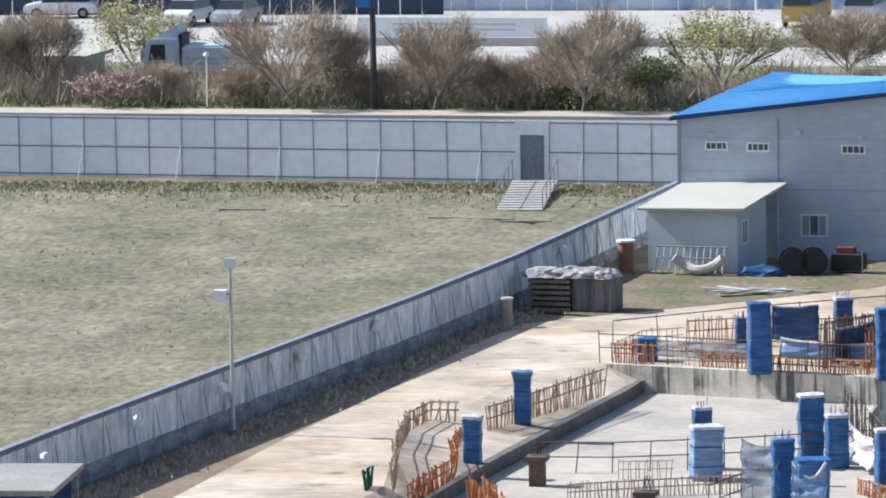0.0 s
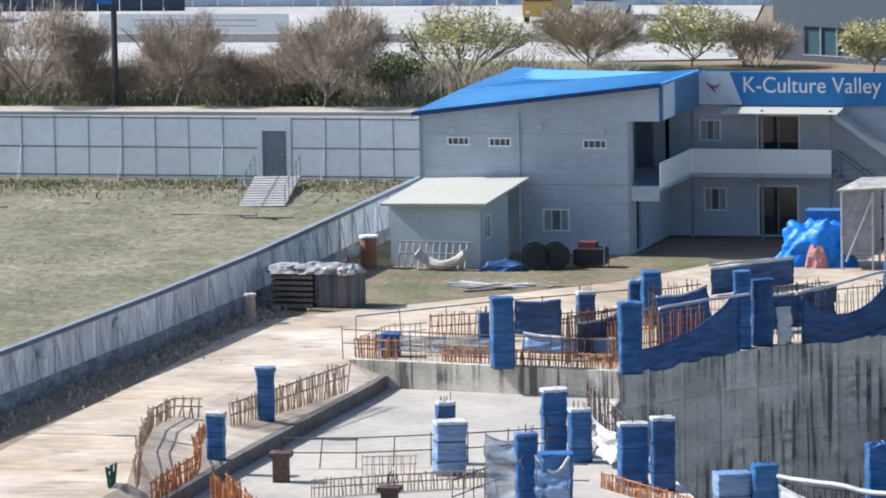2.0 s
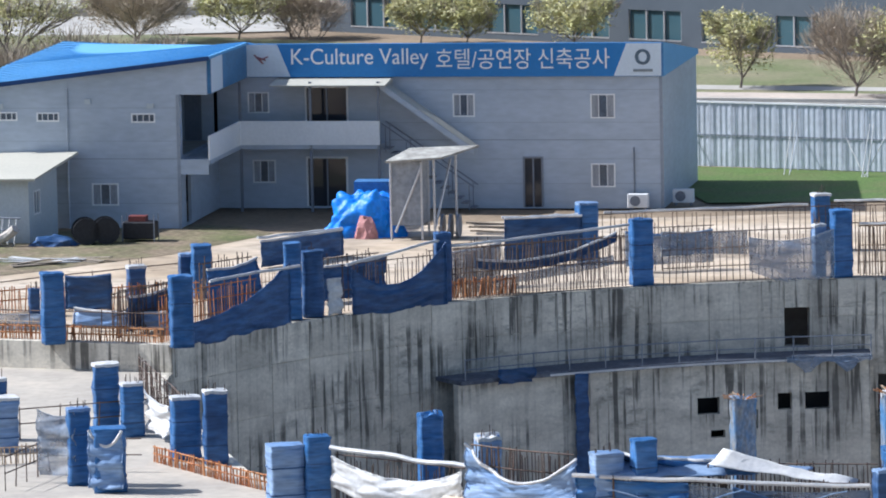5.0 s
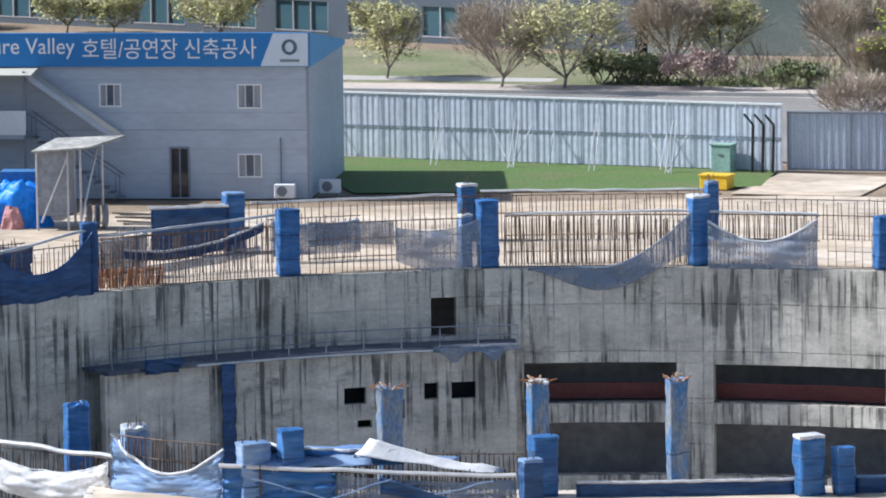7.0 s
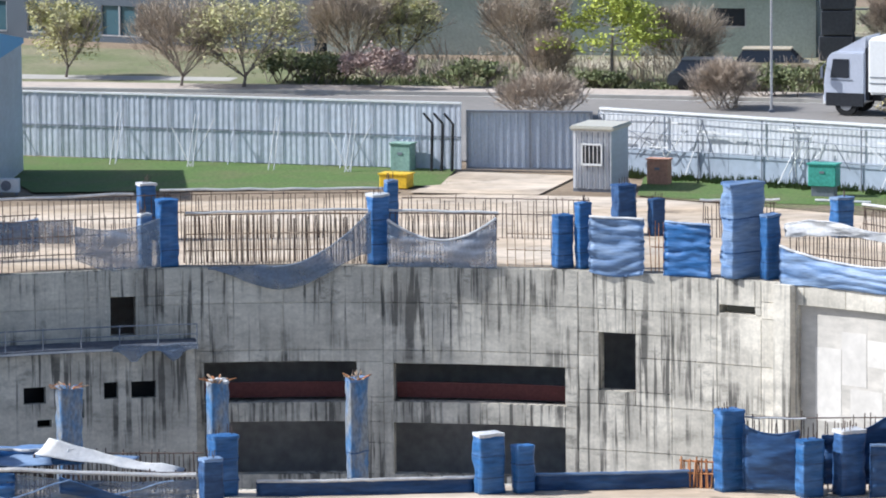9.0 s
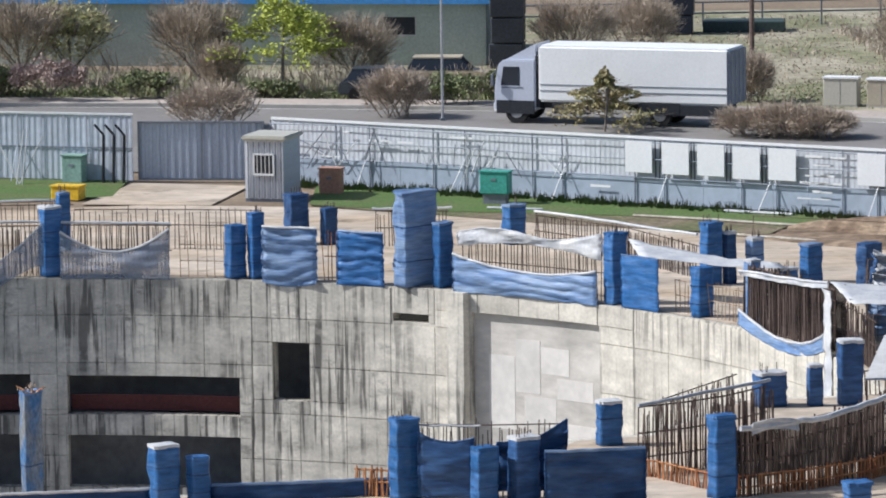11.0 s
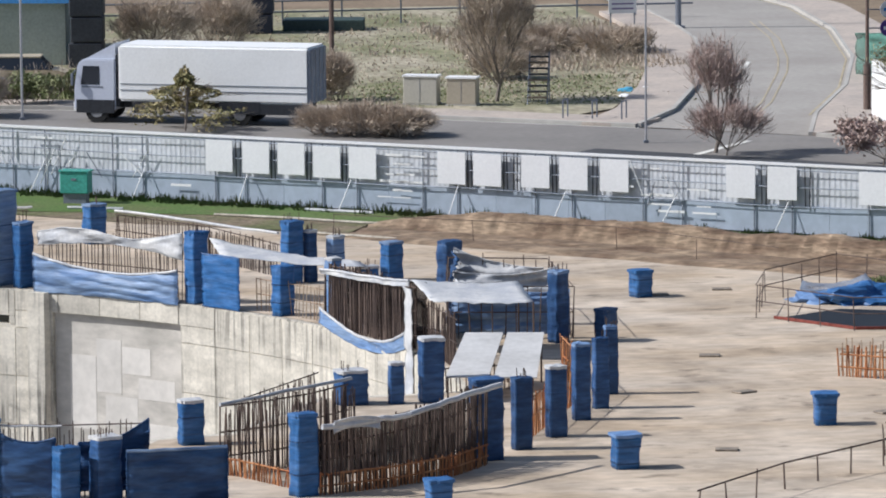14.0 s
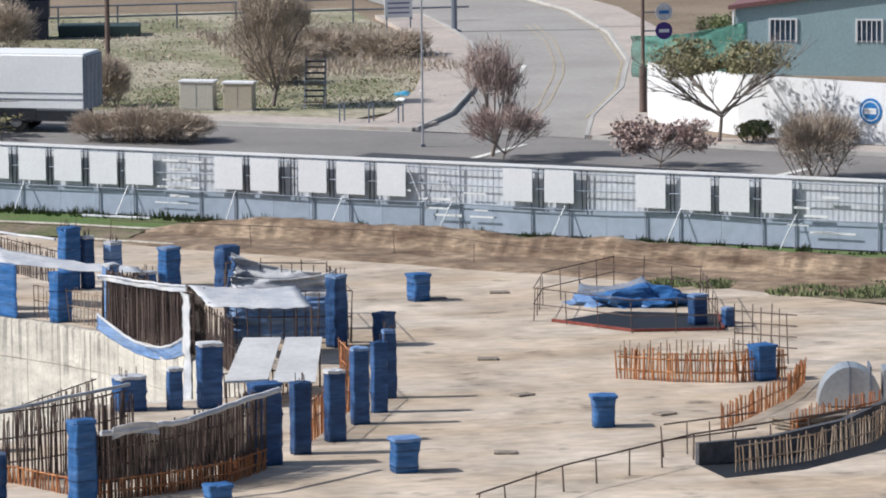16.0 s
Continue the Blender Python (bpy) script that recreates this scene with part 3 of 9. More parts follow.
def office_window(x0, x1, z0, z1, y, bars=2, parent=None, axis="x"):
    w = new("window")
    w.parent = parent or office
    w["label"] = "white-framed sliding window"
    f = 0.055

    def add(name, bs, material):
        bm = bmesh.new()
        for b in bs:
            if axis == "x":
                box(bm, *b)
            else:
                box(bm, y - b[3] + y, y - b[2] + y, b[0], b[1], b[4], b[5])
        return part(name, bm, material, w)
    add("frame", [(x0, x1, y - 0.04, y + 0.06, z0, z0 + f), (x0, x1, y - 0.04, y + 0.06, z1 - f, z1), (x0, x0 + f, y - 0.04, y + 0.06, z0 + f, z1 - f), (x1 - f, x1, y - 0.04, y + 0.06, z0 + f, z1 - f)], M_white)
    add("pane", [(x0 + f, x1 - f, y + 0.03, y + 0.04, z0 + f, z1 - f)], M_pane)
    if z1 - z0 > 0.6:
        for a, b in ((0.0, 0.3), (0.68, 1.0)):
            c0, c1 = x0 + f + (x1 - x0 - 2 * f) * a, x0 + f + (x1 - x0 - 2 * f) * b
            add("curtain", [(c0, c1, y + 0.018, y + 0.024, z0 + f + 0.02, z1 - f)], M_curtain)
    for k in range(1, bars + 1):
        x = x0 + (x1 - x0) * k / (bars + 1)
        add("mullion", [(x - 0.014, x + 0.014, y - 0.02, y + 0.028, z0 + f, z1 - f)], M_white)
    return w


GABLE = [(-7.1, -6.22, 4.08, 4.42), (-5.48, -4.6, 4.05, 4.40), (-1.83, -0.9, 4.0, 4.36), (-3.42, -2.38, 0.87, 1.72)]
MAIN = [(9.22, 10.08, 3.52, 4.42), (14.55, 15.5, 3.46, 4.4), (14.53, 15.47, 0.82, 1.74), (11.9, 12.68, 0.05, 2.0), (3.45, 5.15, 2.62, 4.72), (1.2, 2.05, 3.68, 4.5), (1.34, 2.25, 0.98, 1.88), (3.45, 5.08, 0.08, 2.0)]
bm = bmesh.new()
wall_plane(bm, -8.14, 0.0, 0.0, 0, 5.05, GABLE)
prism(bm, [(-8.14, 0.0), (1.1, 0.0), (1.1, 0.12), (-8.14, 0.12)], 5.05, [5.4, 6.42, 6.42, 5.4])
part("end_wall", bm, M_panel, office)
bm = bmesh.new()
wall_plane(bm, 0.12, 6.5, 0.0, 0, 5.05, [(0.9, 1.7, 0.1, 2.0), (0.5, 6.5, 2.7, 5.0)], axis="y")
part("wing_inner_wall", bm, M_panel, office)
bm = bmesh.new()
box(bm, -1.75, -1.65, 0.13, 6.5, 2.62, 5.05)
part("balcony_back_wall", bm, M_panel, office)
bm = bmesh.new()
wall_plane(bm, -1.64, -0.13, 6.36, 2.63, 5.05, [(-1.3, -0.6, 2.65, 4.6)], t=0.1)
part("balcony_end_wall", bm, M_panel, office)
bm = bmesh.new()
box(bm, -1.64, -0.13, 0.13, 6.5, 2.5, 2.62)
part("balcony_floor", bm, M_conc_plain, office)
bm = bmesh.new()
box(bm, -1.29, -0.61, 6.38, 6.42, 2.65, 4.59)
part("balcony_door", bm, M_rail, office)
bm = bmesh.new()
box(bm, -8.14, -8.02, 0.12, 15.7, 0, 5.4)
part("wing_outer_wall", bm, M_panel, office)
bm = bmesh.new()
wall_plane(bm, 0.0, 17.3, 6.5, 0, 5.1, MAIN)
part("front_wall", bm, M_panel, office)
bm = bmesh.new()
prism(bm, [(17.18, 6.62), (17.3, 6.62), (17.3, 15.7), (17.18, 15.7)], 0, [6.25, 6.25, 5.15, 5.15])
part("side_wall", bm, M_panel, office)
bm = bmesh.new()
box(bm, -8.02, 17.18, 15.58, 15.7, 0, 5.05)
part("back_wall", bm, M_panel, office)
# added black sheet that gives the rooms their shade by colour
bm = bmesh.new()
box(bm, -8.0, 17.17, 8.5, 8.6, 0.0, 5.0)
part("inner_partition", bm, M_dark, office, "black sheet for the shade behind the windows")
bm = bmesh.new()
q = [[(-8.35, -0.25, 5.36), (1.25, -0.25, 6.5)], [(-8.35, 6.4, 5.56), (1.25, 6.4, 6.42)], [(-8.35, 15.6, 5.66), (1.25, 15.9, 5.16)]]
sheet(bm, q)
thicken(bm, 0.1)
roof = part("roof", bm, M_roof, office, "blue ribbed steel roof")
for k in range(24):
    y = -0.2 + k * 0.67
    x0, x1 = -8.33, 1.2
    def zz(x, y):
        a = (x + 8.35) / 9.6
        if y < 6.4:
            b = (y + 0.25) / 6.65
            return (5.36 * (1 - a) + 6.5 * a) * (1 - b) + (5.56 * (1 - a) + 6.42 * a) * b
        b = (y - 6.4) / 9.3
        return (5.56 * (1 - a) + 6.42 * a) * (1 - b) + (5.66 * (1 - a) + 5.16 * a) * b
    bm = bmesh.new()
    rod(bm, (x0, y, zz(x0, y) + 0.02), (x1, y, zz(x1, y) + 0.02), 0.025, n=4)
    part("rib", bm, M_roof, roof)
bm = bmesh.new()
box(bm, -8.4, -8.3, -0.3, 15.7, 5.2, 5.36)
prism(bm, [(-8.4, -0.31), (1.28, -0.31), (1.28, -0.24), (-8.4, -0.24)], 5.2, [5.42, 6.58, 6.58, 5.42])
bm2 = bmesh.new()
for (xa, za), (xb, zb) in (((-8.4, 5.2), (1.28, 6.36)),):
    vs = [bm2.verts.new(p) for p in ((xa, -0.32, za), (xb, -0.32, zb), (xb, -0.32, zb + 0.16), (xa, -0.32, za + 0.16))]
    bm2.faces.new(vs)
    thicken(bm2, 0.08)
bm.free()
part("eaves_gutter", bm2, mat("navy_trim", (0.02, 0.06, 0.18), rough=0.4), office)
bm = bmesh.new()
prism(bm, [(1.2, 6.52), (17.38, 6.52), (17.38, 15.8), (1.2, 15.8)], 5.05, [6.36, 6.36, 5.24, 5.24])
part("main_roof", bm, M_roof, office)
# sign along the front and the wing
bm = bmesh.new()
prism(bm, [(1.2, 6.3), (17.35, 6.3), (17.35, 6.5), (1.2, 6.5)], 5.08, 6.36)
sign = part("sign_board", bm, M_sign, office, "blue sign with white lettering")
bm = bmesh.new()
prism(bm, [(1.1, 0.1), (1.25, 0.1), (1.25, 6.3), (1.1, 6.3)], 5.08, 6.4)
wing_sign = part("wing_fascia", bm, mat("teal_blue_fascia", (0.06, 0.19, 0.36), rough=0.4), office)
bm = bmesh.new()
prism(bm, [(1.253, 0.12), (1.27, 0.12), (1.27, 2.0), (1.253, 2.0)], 5.1, 6.38)
part("pale_end", bm, M_sign_pale, wing_sign)


def slant(bm, pts, y):
    bm.faces.new([bm.verts.new((x, y, z)) for x, z in pts])
    thicken(bm, 0.01)


bm = bmesh.new()
slant(bm, [(1.2, 5.1), (2.95, 5.1), (2.45, 6.34), (1.2, 6.34)], 6.29)
part("pale_end", bm, M_sign_pale, sign)
bm = bmesh.new()
slant(bm, [(15.5, 5.1), (17.33, 5.1), (17.33, 6.34), (16.0, 6.34)], 6.29)
part("pale_end", bm, M_sign_pale, sign)
bm = bmesh.new()
for k in range(28):
    a, b = 2 * math.pi * k / 28, 2 * math.pi * (k + 1) / 28
    vs = [bm.verts.new((16.62 + r * math.cos(t) * (0.85 if r < 0.25 else 1), 6.275, 5.82 + r * math.sin(t))) for r, t in ((0.3, a), (0.3, b), (0.19, b), (0.19, a))]
    bm.faces.new(vs)
part("round_emblem", bm, mat("emblem_grey", (0.12, 0.16, 0.2)), sign)
bm = bmesh.new()
box(bm, 16.25, 17.0, 6.27, 6.278, 5.26, 5.36)
part("small_line", bm, mat("emblem_line", (0.25, 0.28, 0.3)), sign)
M_emblem_red = mat("emblem_red", (0.3, 0.14, 0.16))
for k in range(3):
    bm = bmesh.new()
    rod(bm, (1.55 + 0.12 * k, 6.27, 5.95 - 0.1 * k), (1.9 + 0.1 * k, 6.27, 5.6 + 0.14 * k), 0.035, n=4)
    part("emblem_stroke", bm, M_emblem_red, sign)


def lettering(text, x0, z, width, height, y, parent, material, m=None):
    cu = bpy.data.curves.new("lettering", "FONT")
    cu.body, cu.extrude = text, 0.01
    ob = new("lettering_draft", cu)
    dg = bpy.context.evaluated_depsgraph_get()
    me = bpy.data.meshes.new_from_object(ob.evaluated_get(dg))
    bpy.data.objects.remove(ob)
    co = np.array([v.co[:] for v in me.vertices])
    lo, hi = co.min(0), co.max(0)
    for v in me.vertices:
        v.co = (x0 + (v.co.x - lo[0]) / (hi[0] - lo[0]) * width, y - v.co.z, z + (v.co.y - lo[1]) / (hi[1] - lo[1]) * height)
    # one part for each glyph: islands that share a stretch of the line belong together
    whole = bmesh.new()
    whole.from_mesh(me)
    bpy.data.meshes.remove(me)
    islands, seen = [], set()
    for v in whole.verts:
        if v in seen:
            continue
        stack, isle = [v], []
        seen.add(v)
        while stack:
            p = stack.pop()
            isle.append(p)
            for e in p.link_edges:
                q = e.other_vert(p)
                if q not in seen:
                    seen.add(q)
                    stack.append(q)
        islands.append((min(p.co.x for p in isle), max(p.co.x for p in isle), isle))
    glyphs = []
    for a, b, isle in sorted(islands, key=lambda k: k[0]):
        if glyphs and a < glyphs[-1][0] - 0.004:
            glyphs[-1][0] = max(glyphs[-1][0], b)
            glyphs[-1][1].update(isle)
        else:
            glyphs.append([b, set(isle)])
    for _, keep in glyphs:
        bm = bmesh.new()
        twin = {v: bm.verts.new(v.co) for v in keep}
        for f in whole.faces:
            if f.verts[0] in keep:
                bm.faces.new([twin[v] for v in f.verts])
        part("letter", bm, material, parent)
    whole.free()


lettering("K-Culture Valley", 3.0, 5.38, 5.35, 0.80, 6.285, sign, M_white)
lettering("호텔/공연장 신축공사", 8.65, 5.38, 6.7, 0.78, 6.285, sign, M_white)
for g in GABLE:
    office_window(*g[:2], *g[2:], 0.0, bars=3 if g[3] > 3 else 2)
for g in MAIN[:3] + MAIN[5:7]:
    office_window(*g, 6.5, bars=2)
for x0, x1, z0, z1 in (MAIN[3], MAIN[4], MAIN[7]):
    d = new("door")
    d.parent = office
    bm = bmesh.new()
    box(bm, x0, x0 + 0.07, 6.46, 6.58, z0, z1), box(bm, x1 - 0.07, x1, 6.46, 6.58, z0, z1), box(bm, x0 + 0.07, x1 - 0.07, 6.46, 6.58, z1 - 0.07, z1)
    part("door_frame", bm, M_white if x0 < 10 else M_rail, d)
    bm = bmesh.new()
    box(bm, x0 + 0.07, x1 - 0.07, 6.55, 6.58, z0, z1 - 0.07)
    part("door_leaf", bm, M_glass, d)
    bm = bmesh.new()
    box(bm, (x0 + x1) / 2 - 0.03, (x0 + x1) / 2 + 0.03, 6.52, 6.548, z0, z1 - 0.07)
    part("stile", bm, M_rail, d)
# balcony along the inner sides
bm = bmesh.new()
box(bm, 0.0, 1.15, 0.05, 5.3, 2.42, 2.58), box(bm, 0.0, 6.6, 5.3, 6.5, 2.42, 2.58)
balcony = part("balcony", bm, M_panel, office)
bm = bmesh.new()
box(bm, 1.1, 1.16, 0.0, 5.25, 2.58, 3.5), box(bm, 1.1, 6.6, 5.25, 5.31, 2.58, 3.5)
part("parapet", bm, M_white, balcony, "white sheet balcony parapet")
bm = bmesh.new()
box(bm, 0.0, 1.1, -0.02, 0.04, 2.05, 2.62)
part("end_panel", bm, M_panel, balcony)
for x in (1.15, 3.9, 6.55):
    bm = bmesh.new()
    box(bm, x - 0.05, x + 0.05, 5.3, 5.4, 0.0, 5.0)
    part("column", bm, M_rail, balcony)
bm = bmesh.new()
prism(bm, [(2.4, 4.9), (6.9, 4.9), (6.9, 6.5), (2.4, 6.5)], 4.86, [4.9, 4.9, 5.05, 5.05])
part("canopy", bm, M_shed_roof, office, "cream canopy sheet")
stair = new("stair")
stair.parent = office
for y in (5.35, 6.2):
    bm = bmesh.new()
    vs = [bm.verts.new(p) for p in ((6.65, y, 4.95), (10.2, y, 2.45), (10.2, y, 2.2), (6.65, y, 4.7))]
    bm.faces.new(vs)
    thicken(bm, 0.05)
    part("roof_slope", bm, M_panel, stair)
bm = bmesh.new()
vs = [bm.verts.new(p) for p in ((6.65, 5.3, 4.97), (10.2, 5.3, 2.47), (10.2, 6.3, 2.47), (6.65, 6.3, 4.97))]
bm.faces.new(vs)
part("stair_cover", bm, M_shed_roof, stair)
for k in range(13):
    bm = bmesh.new()
    box(bm, 6.7 + k * 0.27, 6.98 + k * 0.27, 5.4, 6.2, 2.4 - k * 0.19, 2.44 - k * 0.19)
    part("tread", bm, M_rail, stair)
for y in (5.38, 6.22):
    bm = bmesh.new()
    rod(bm, (6.65, y, 3.4), (10.2, y, 0.95), 0.03)
    for k in range(5):
        x = 6.8 + 0.8 * k
        rod(bm, (x, y, 2.35 - (x - 6.7) * 0.7), (x, y, 3.3 - (x - 6.7) * 0.69), 0.02)
    part("handrail", bm, M_rail, stair)
# joints between the wall panels, and the band at the upper floor
M_joint = mat("panel_joint", (0.30, 0.33, 0.375), rough=0.6, var=0.1, bump=0)
for z in (0.95, 1.9, 2.62, 3.3, 4.55):
    for x0, x1, y in ((-8.1, -0.02, -0.006), (6.7, 17.26, 6.494)):
        bm = bmesh.new()
        for a, b, s0, e0 in pierced(x0, x1, z, z + (0.035 if z == 2.62 else 0.014), GABLE if y < 1 else MAIN):
            box(bm, a, b, y, y + 0.005, s0, e0)
        part("panel_joint", bm, M_joint, office)
for x, y, z1 in ((-8.12, -0.03, 5.3), (-0.03, -0.03, 5.05), (17.27, 6.47, 5.05)):
    bm = bmesh.new()
    box(bm, x - 0.06, x + 0.06, y, y + 0.024, 0.0, z1)
    part("corner_trim", bm, M_joint, office)
# small fittings on the walls
for x, z in ((-7.0, 4.55), (-3.6, 4.72), (-1.2, 4.55)):
    bm = bmesh.new()
    box(bm, x, x + 0.24, -0.08, 0.0, z, z + 0.18)
    part("wall_vent", bm, M_shed, office)
bm = bmesh.new()
rod(bm, (-4.3, -0.05, 0), (-4.3, -0.05, 5.3), 0.045)
part("downpipe", bm, M_panel, office)
bm = bmesh.new()
rod(bm, (16.2, 6.45, 0.6), (16.2, 6.45, 2.35), 0.03)
part("downpipe", bm, M_rail, office)


def outdoor_unit(x, y, group="outdoor units by the office"):
    o = thing("air_conditioner", OFF @ pose(x, y, 0), "white outdoor air-conditioning unit by the office wall", "air conditioner", group)
    bm = bmesh.new()
    box(bm, 0, 0.8, 0, 0.32, 0.1, 0.62)
    bmesh.ops.bevel(bm, geom=bm.edges[:], offset=0.02, segments=1, affect="EDGES")
    part("casing", bm, M_white, o)
    bm = bmesh.new()
    rod(bm, (0.3, -0.012, 0.36), (0.3, 0.0, 0.36), 0.2, n=16)
    part("fan_grille", bm, M_rail, o)
    for xx in (0.08, 0.66):
        bm = bmesh.new()
        box(bm, xx, xx + 0.06, 0, 0.32, 0, 0.1)
        part("foot", bm, M_rail, o)


outdoor_unit(16.0, 5.9), outdoor_unit(17.5, 7.5)

# ---------- the lean-to shed ----------
SH = pose(-36.5, 214.0, 0, 0, 0, -12)
shed = thing("shed", SH, "pale grey panel shed with cream lean-to roof", "shed")
bm = bmesh.new()
for a, b, s, e in pierced(0, 3.55, 0, 2.35, []):
    box(bm, a, b, 0, 0.1, s, e)
box(bm, 0, 0.1, 0.1, 3.0, 0, 2.4)
wall_plane(bm, 0.1, 3.0, 3.55, 0, 2.45, [(0.5, 1.2, 1.0, 1.9)], t=0.1, axis="y")
part("wall", bm, M_shed, shed)
bm = bmesh.new()
sheet(bm, [[(-0.25, -0.4, 2.36), (3.95, -0.4, 2.46)], [(-0.25, 4.3, 2.85), (3.95, 4.3, 2.95)]])
thicken(bm, 0.09)
part("roof", bm, M_shed_roof, shed, "cream ribbed roof sheet")
office_window(0.5, 1.2, 1.0, 1.9, 3.52, bars=1, parent=shed, axis="y")


# ---------- wrapped columns, rebar and tarpaulins of the shell ----------
M_tarp = mat("blue_tarpaulin", (0.028, 0.105, 0.265), rough=0.42, second=(0.075, 0.17, 0.36), scale=1.8, fine=5, var=0.26, bump=0.45, mix=0.42, stretch=(0.45, 0.45, 2.2), rand=0.14)
M_tarp_navy = mat("navy_tarpaulin", (0.02, 0.056, 0.145), rough=0.45, second=(0.042, 0.10, 0.225), scale=2.0, fine=5, var=0.25, bump=0.35, stretch=(0.5, 0.5, 2), rand=0.2)
M_tarp_pale = mat("faded_tarpaulin", (0.13, 0.22, 0.395), rough=0.5, second=(0.21, 0.29, 0.42), scale=1.6, fine=5, var=0.24, bump=0.5, stretch=(0.4, 0.4, 2.6), rand=0.12)
M_tarp_white = mat("white_tarpaulin", (0.60, 0.59, 0.57), rough=0.55, second=(0.43, 0.44, 0.46), scale=1.1, fine=8, var=0.1, bump=0.3)
M_net = mat("grey_blue_net", (0.20, 0.25, 0.33), rough=0.8, second=(0.29, 0.33, 0.39), scale=1.1, fine=10, var=0.15, bump=0.2, sheer=0.5)
M_rust = mat("rusty_rebar", (0.34, 0.13, 0.055), rough=0.9, second=(0.45, 0.22, 0.10), scale=1.2, fine=9, var=0.25, bump=0.1)
M_bar = mat("weathered_rebar", (0.145, 0.105, 0.085), rough=0.8, metal=0.2, second=(0.085, 0.062, 0.055), scale=1.0, fine=9, var=0.25, bump=0.1)
M_bar_pale = mat("pale_rebar", (0.42, 0.33, 0.24), rough=0.85, second=(0.30, 0.2, 0.13), scale=1.0, fine=9, var=0.2, bump=0.1)


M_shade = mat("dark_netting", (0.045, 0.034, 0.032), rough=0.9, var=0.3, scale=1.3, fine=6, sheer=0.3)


def quilt(bm, rings, closed=True):
    g = [[bm.verts.new(p) for p in r] for r in rings]
    for a, b in zip(g, g[1:]):
        n = len(a)
        for k in range(n if closed else n - 1):
            bm.faces.new((a[k], a[(k + 1) % n], b[(k + 1) % n], b[k]))
    return g


def wrapped_column(x, y, w, h, z=0.0, turn=0.0, cloth=None, depth=0.8, flare=0.0, bars=True):
    """Rebar of a column to come, wrapped in tarpaulin and tied, with a folded cap."""
    o = thing("wrapped_column", pose(x, y, z, 0, 0, turn), "column rebar wrapped in %s tarpaulin and tied" % ("faded pale blue" if cloth is M_tarp_pale else "navy" if cloth is M_tarp_navy else "blue"),
              "column", "wrapped columns on the slab")
    hw, hd = w / 2, w * depth / 2
    if depth == 0.8 and not flare:
        hw, hd = hw * 0.86, hd * 0.86
        o.matrix_basis = pose(x, y, z, 0, 0, 22 + 0.2 * turn)
    seed = Vector((x * 3.1, y * 1.7, z))
    bm = bmesh.new()
    n, rings = 8, []
    levels = max(6, int(h / 0.14))
    for i in range(levels + 1):
        s = i / levels
        grow = 1 + flare * max(0, (s - 0.78) / 0.22) + 0.05 * noise.noise(Vector((s * 7, 0, 0)) + seed)
        ring_pts = []
        for (ax, ay), (bx, by) in zip(((-1, -1), (1, -1), (1, 1), (-1, 1)), ((1, -1), (1, 1), (-1, 1), (-1, -1))):
            for k in range(n):
                t = k / n
                px, py = ax + (bx - ax) * t, ay + (by - ay) * t
                r = (0.94 if k == 0 else 1.0) * grow + 0.10 * noise.noise(Vector((px * 1.7, py * 1.7, s * h * 2.2)) + seed) + 0.16 * (0.25 - abs(noise.noise(Vector((px * 1.5 + s * h, py * 1.5, s * h * 3.2 + px * 1.2)) + seed))) + 0.12 * (0.25 - abs(noise.noise(Vector((px * 3.4 + 0.3 * s * h, py * 3.4, s * h * 0.55)) + seed * 1.3)))
                ring_pts.append((px * hw * r, py * hd * r, s * h * (1 + 0.02 * noise.noise(Vector((px, py, 3)) + seed))))
        rings.append(ring_pts)
    g = quilt(bm, rings)
    bm.faces.new(g[0][::-1]), bm.faces.new(g[-1])
    for f in bm.faces:
        f.smooth = len(f.verts) == 4
    part("wrap", bm, cloth or M_tarp, o)
    bm = bmesh.new()
    top = [Vector(p) * 1.0 for p in rings[-1]]
    cap = [[(p.x * 1.05, p.y * 1.05, p.z - 0.05 - 0.05 * abs(noise.noise(p * 5 + seed))) for p in top], [(p.x * 1.04, p.y * 1.04, p.z + 0.025) for p in top], [(p.x * 0.5, p.y * 0.5, p.z + 0.05) for p in top]]
    g = quilt(bm, cap)
    bm.faces.new(g[-1])
    # paler cloth on some caps puts the sunlit highlight into the colour
    part("cap", bm, M_tarp_white if random.random() < 0.3 else M_tarp_pale if random.random() < 0.4 else (cloth or M_tarp), o, "folded sunlit cap")
    for s in (0.3, 0.68):
        bm = bmesh.new()
        r = rings[int(s * levels)]
        quilt(bm, [[(px * 1.03, py * 1.03, pz - 0.02) for px, py, pz in r], [(px * 1.03, py * 1.03, pz + 0.02) for px, py, pz in r]])
        part("tie", bm, M_tarp_navy, o)
    if bars and not flare and random.random() < 0.6:
        bm = bmesh.new()
        for k in range(6):
            a, b = random.uniform(-0.8, 0.8) * hw, random.uniform(-0.8, 0.8) * hd
            rod(bm, (a, b, h - 0.1), (a + random.uniform(-0.03, 0.03), b, h + random.uniform(0.1, 0.32)), 0.014, n=4)
        part("rebar_tips", bm, M_bar, o)
    return o


BAR = {}


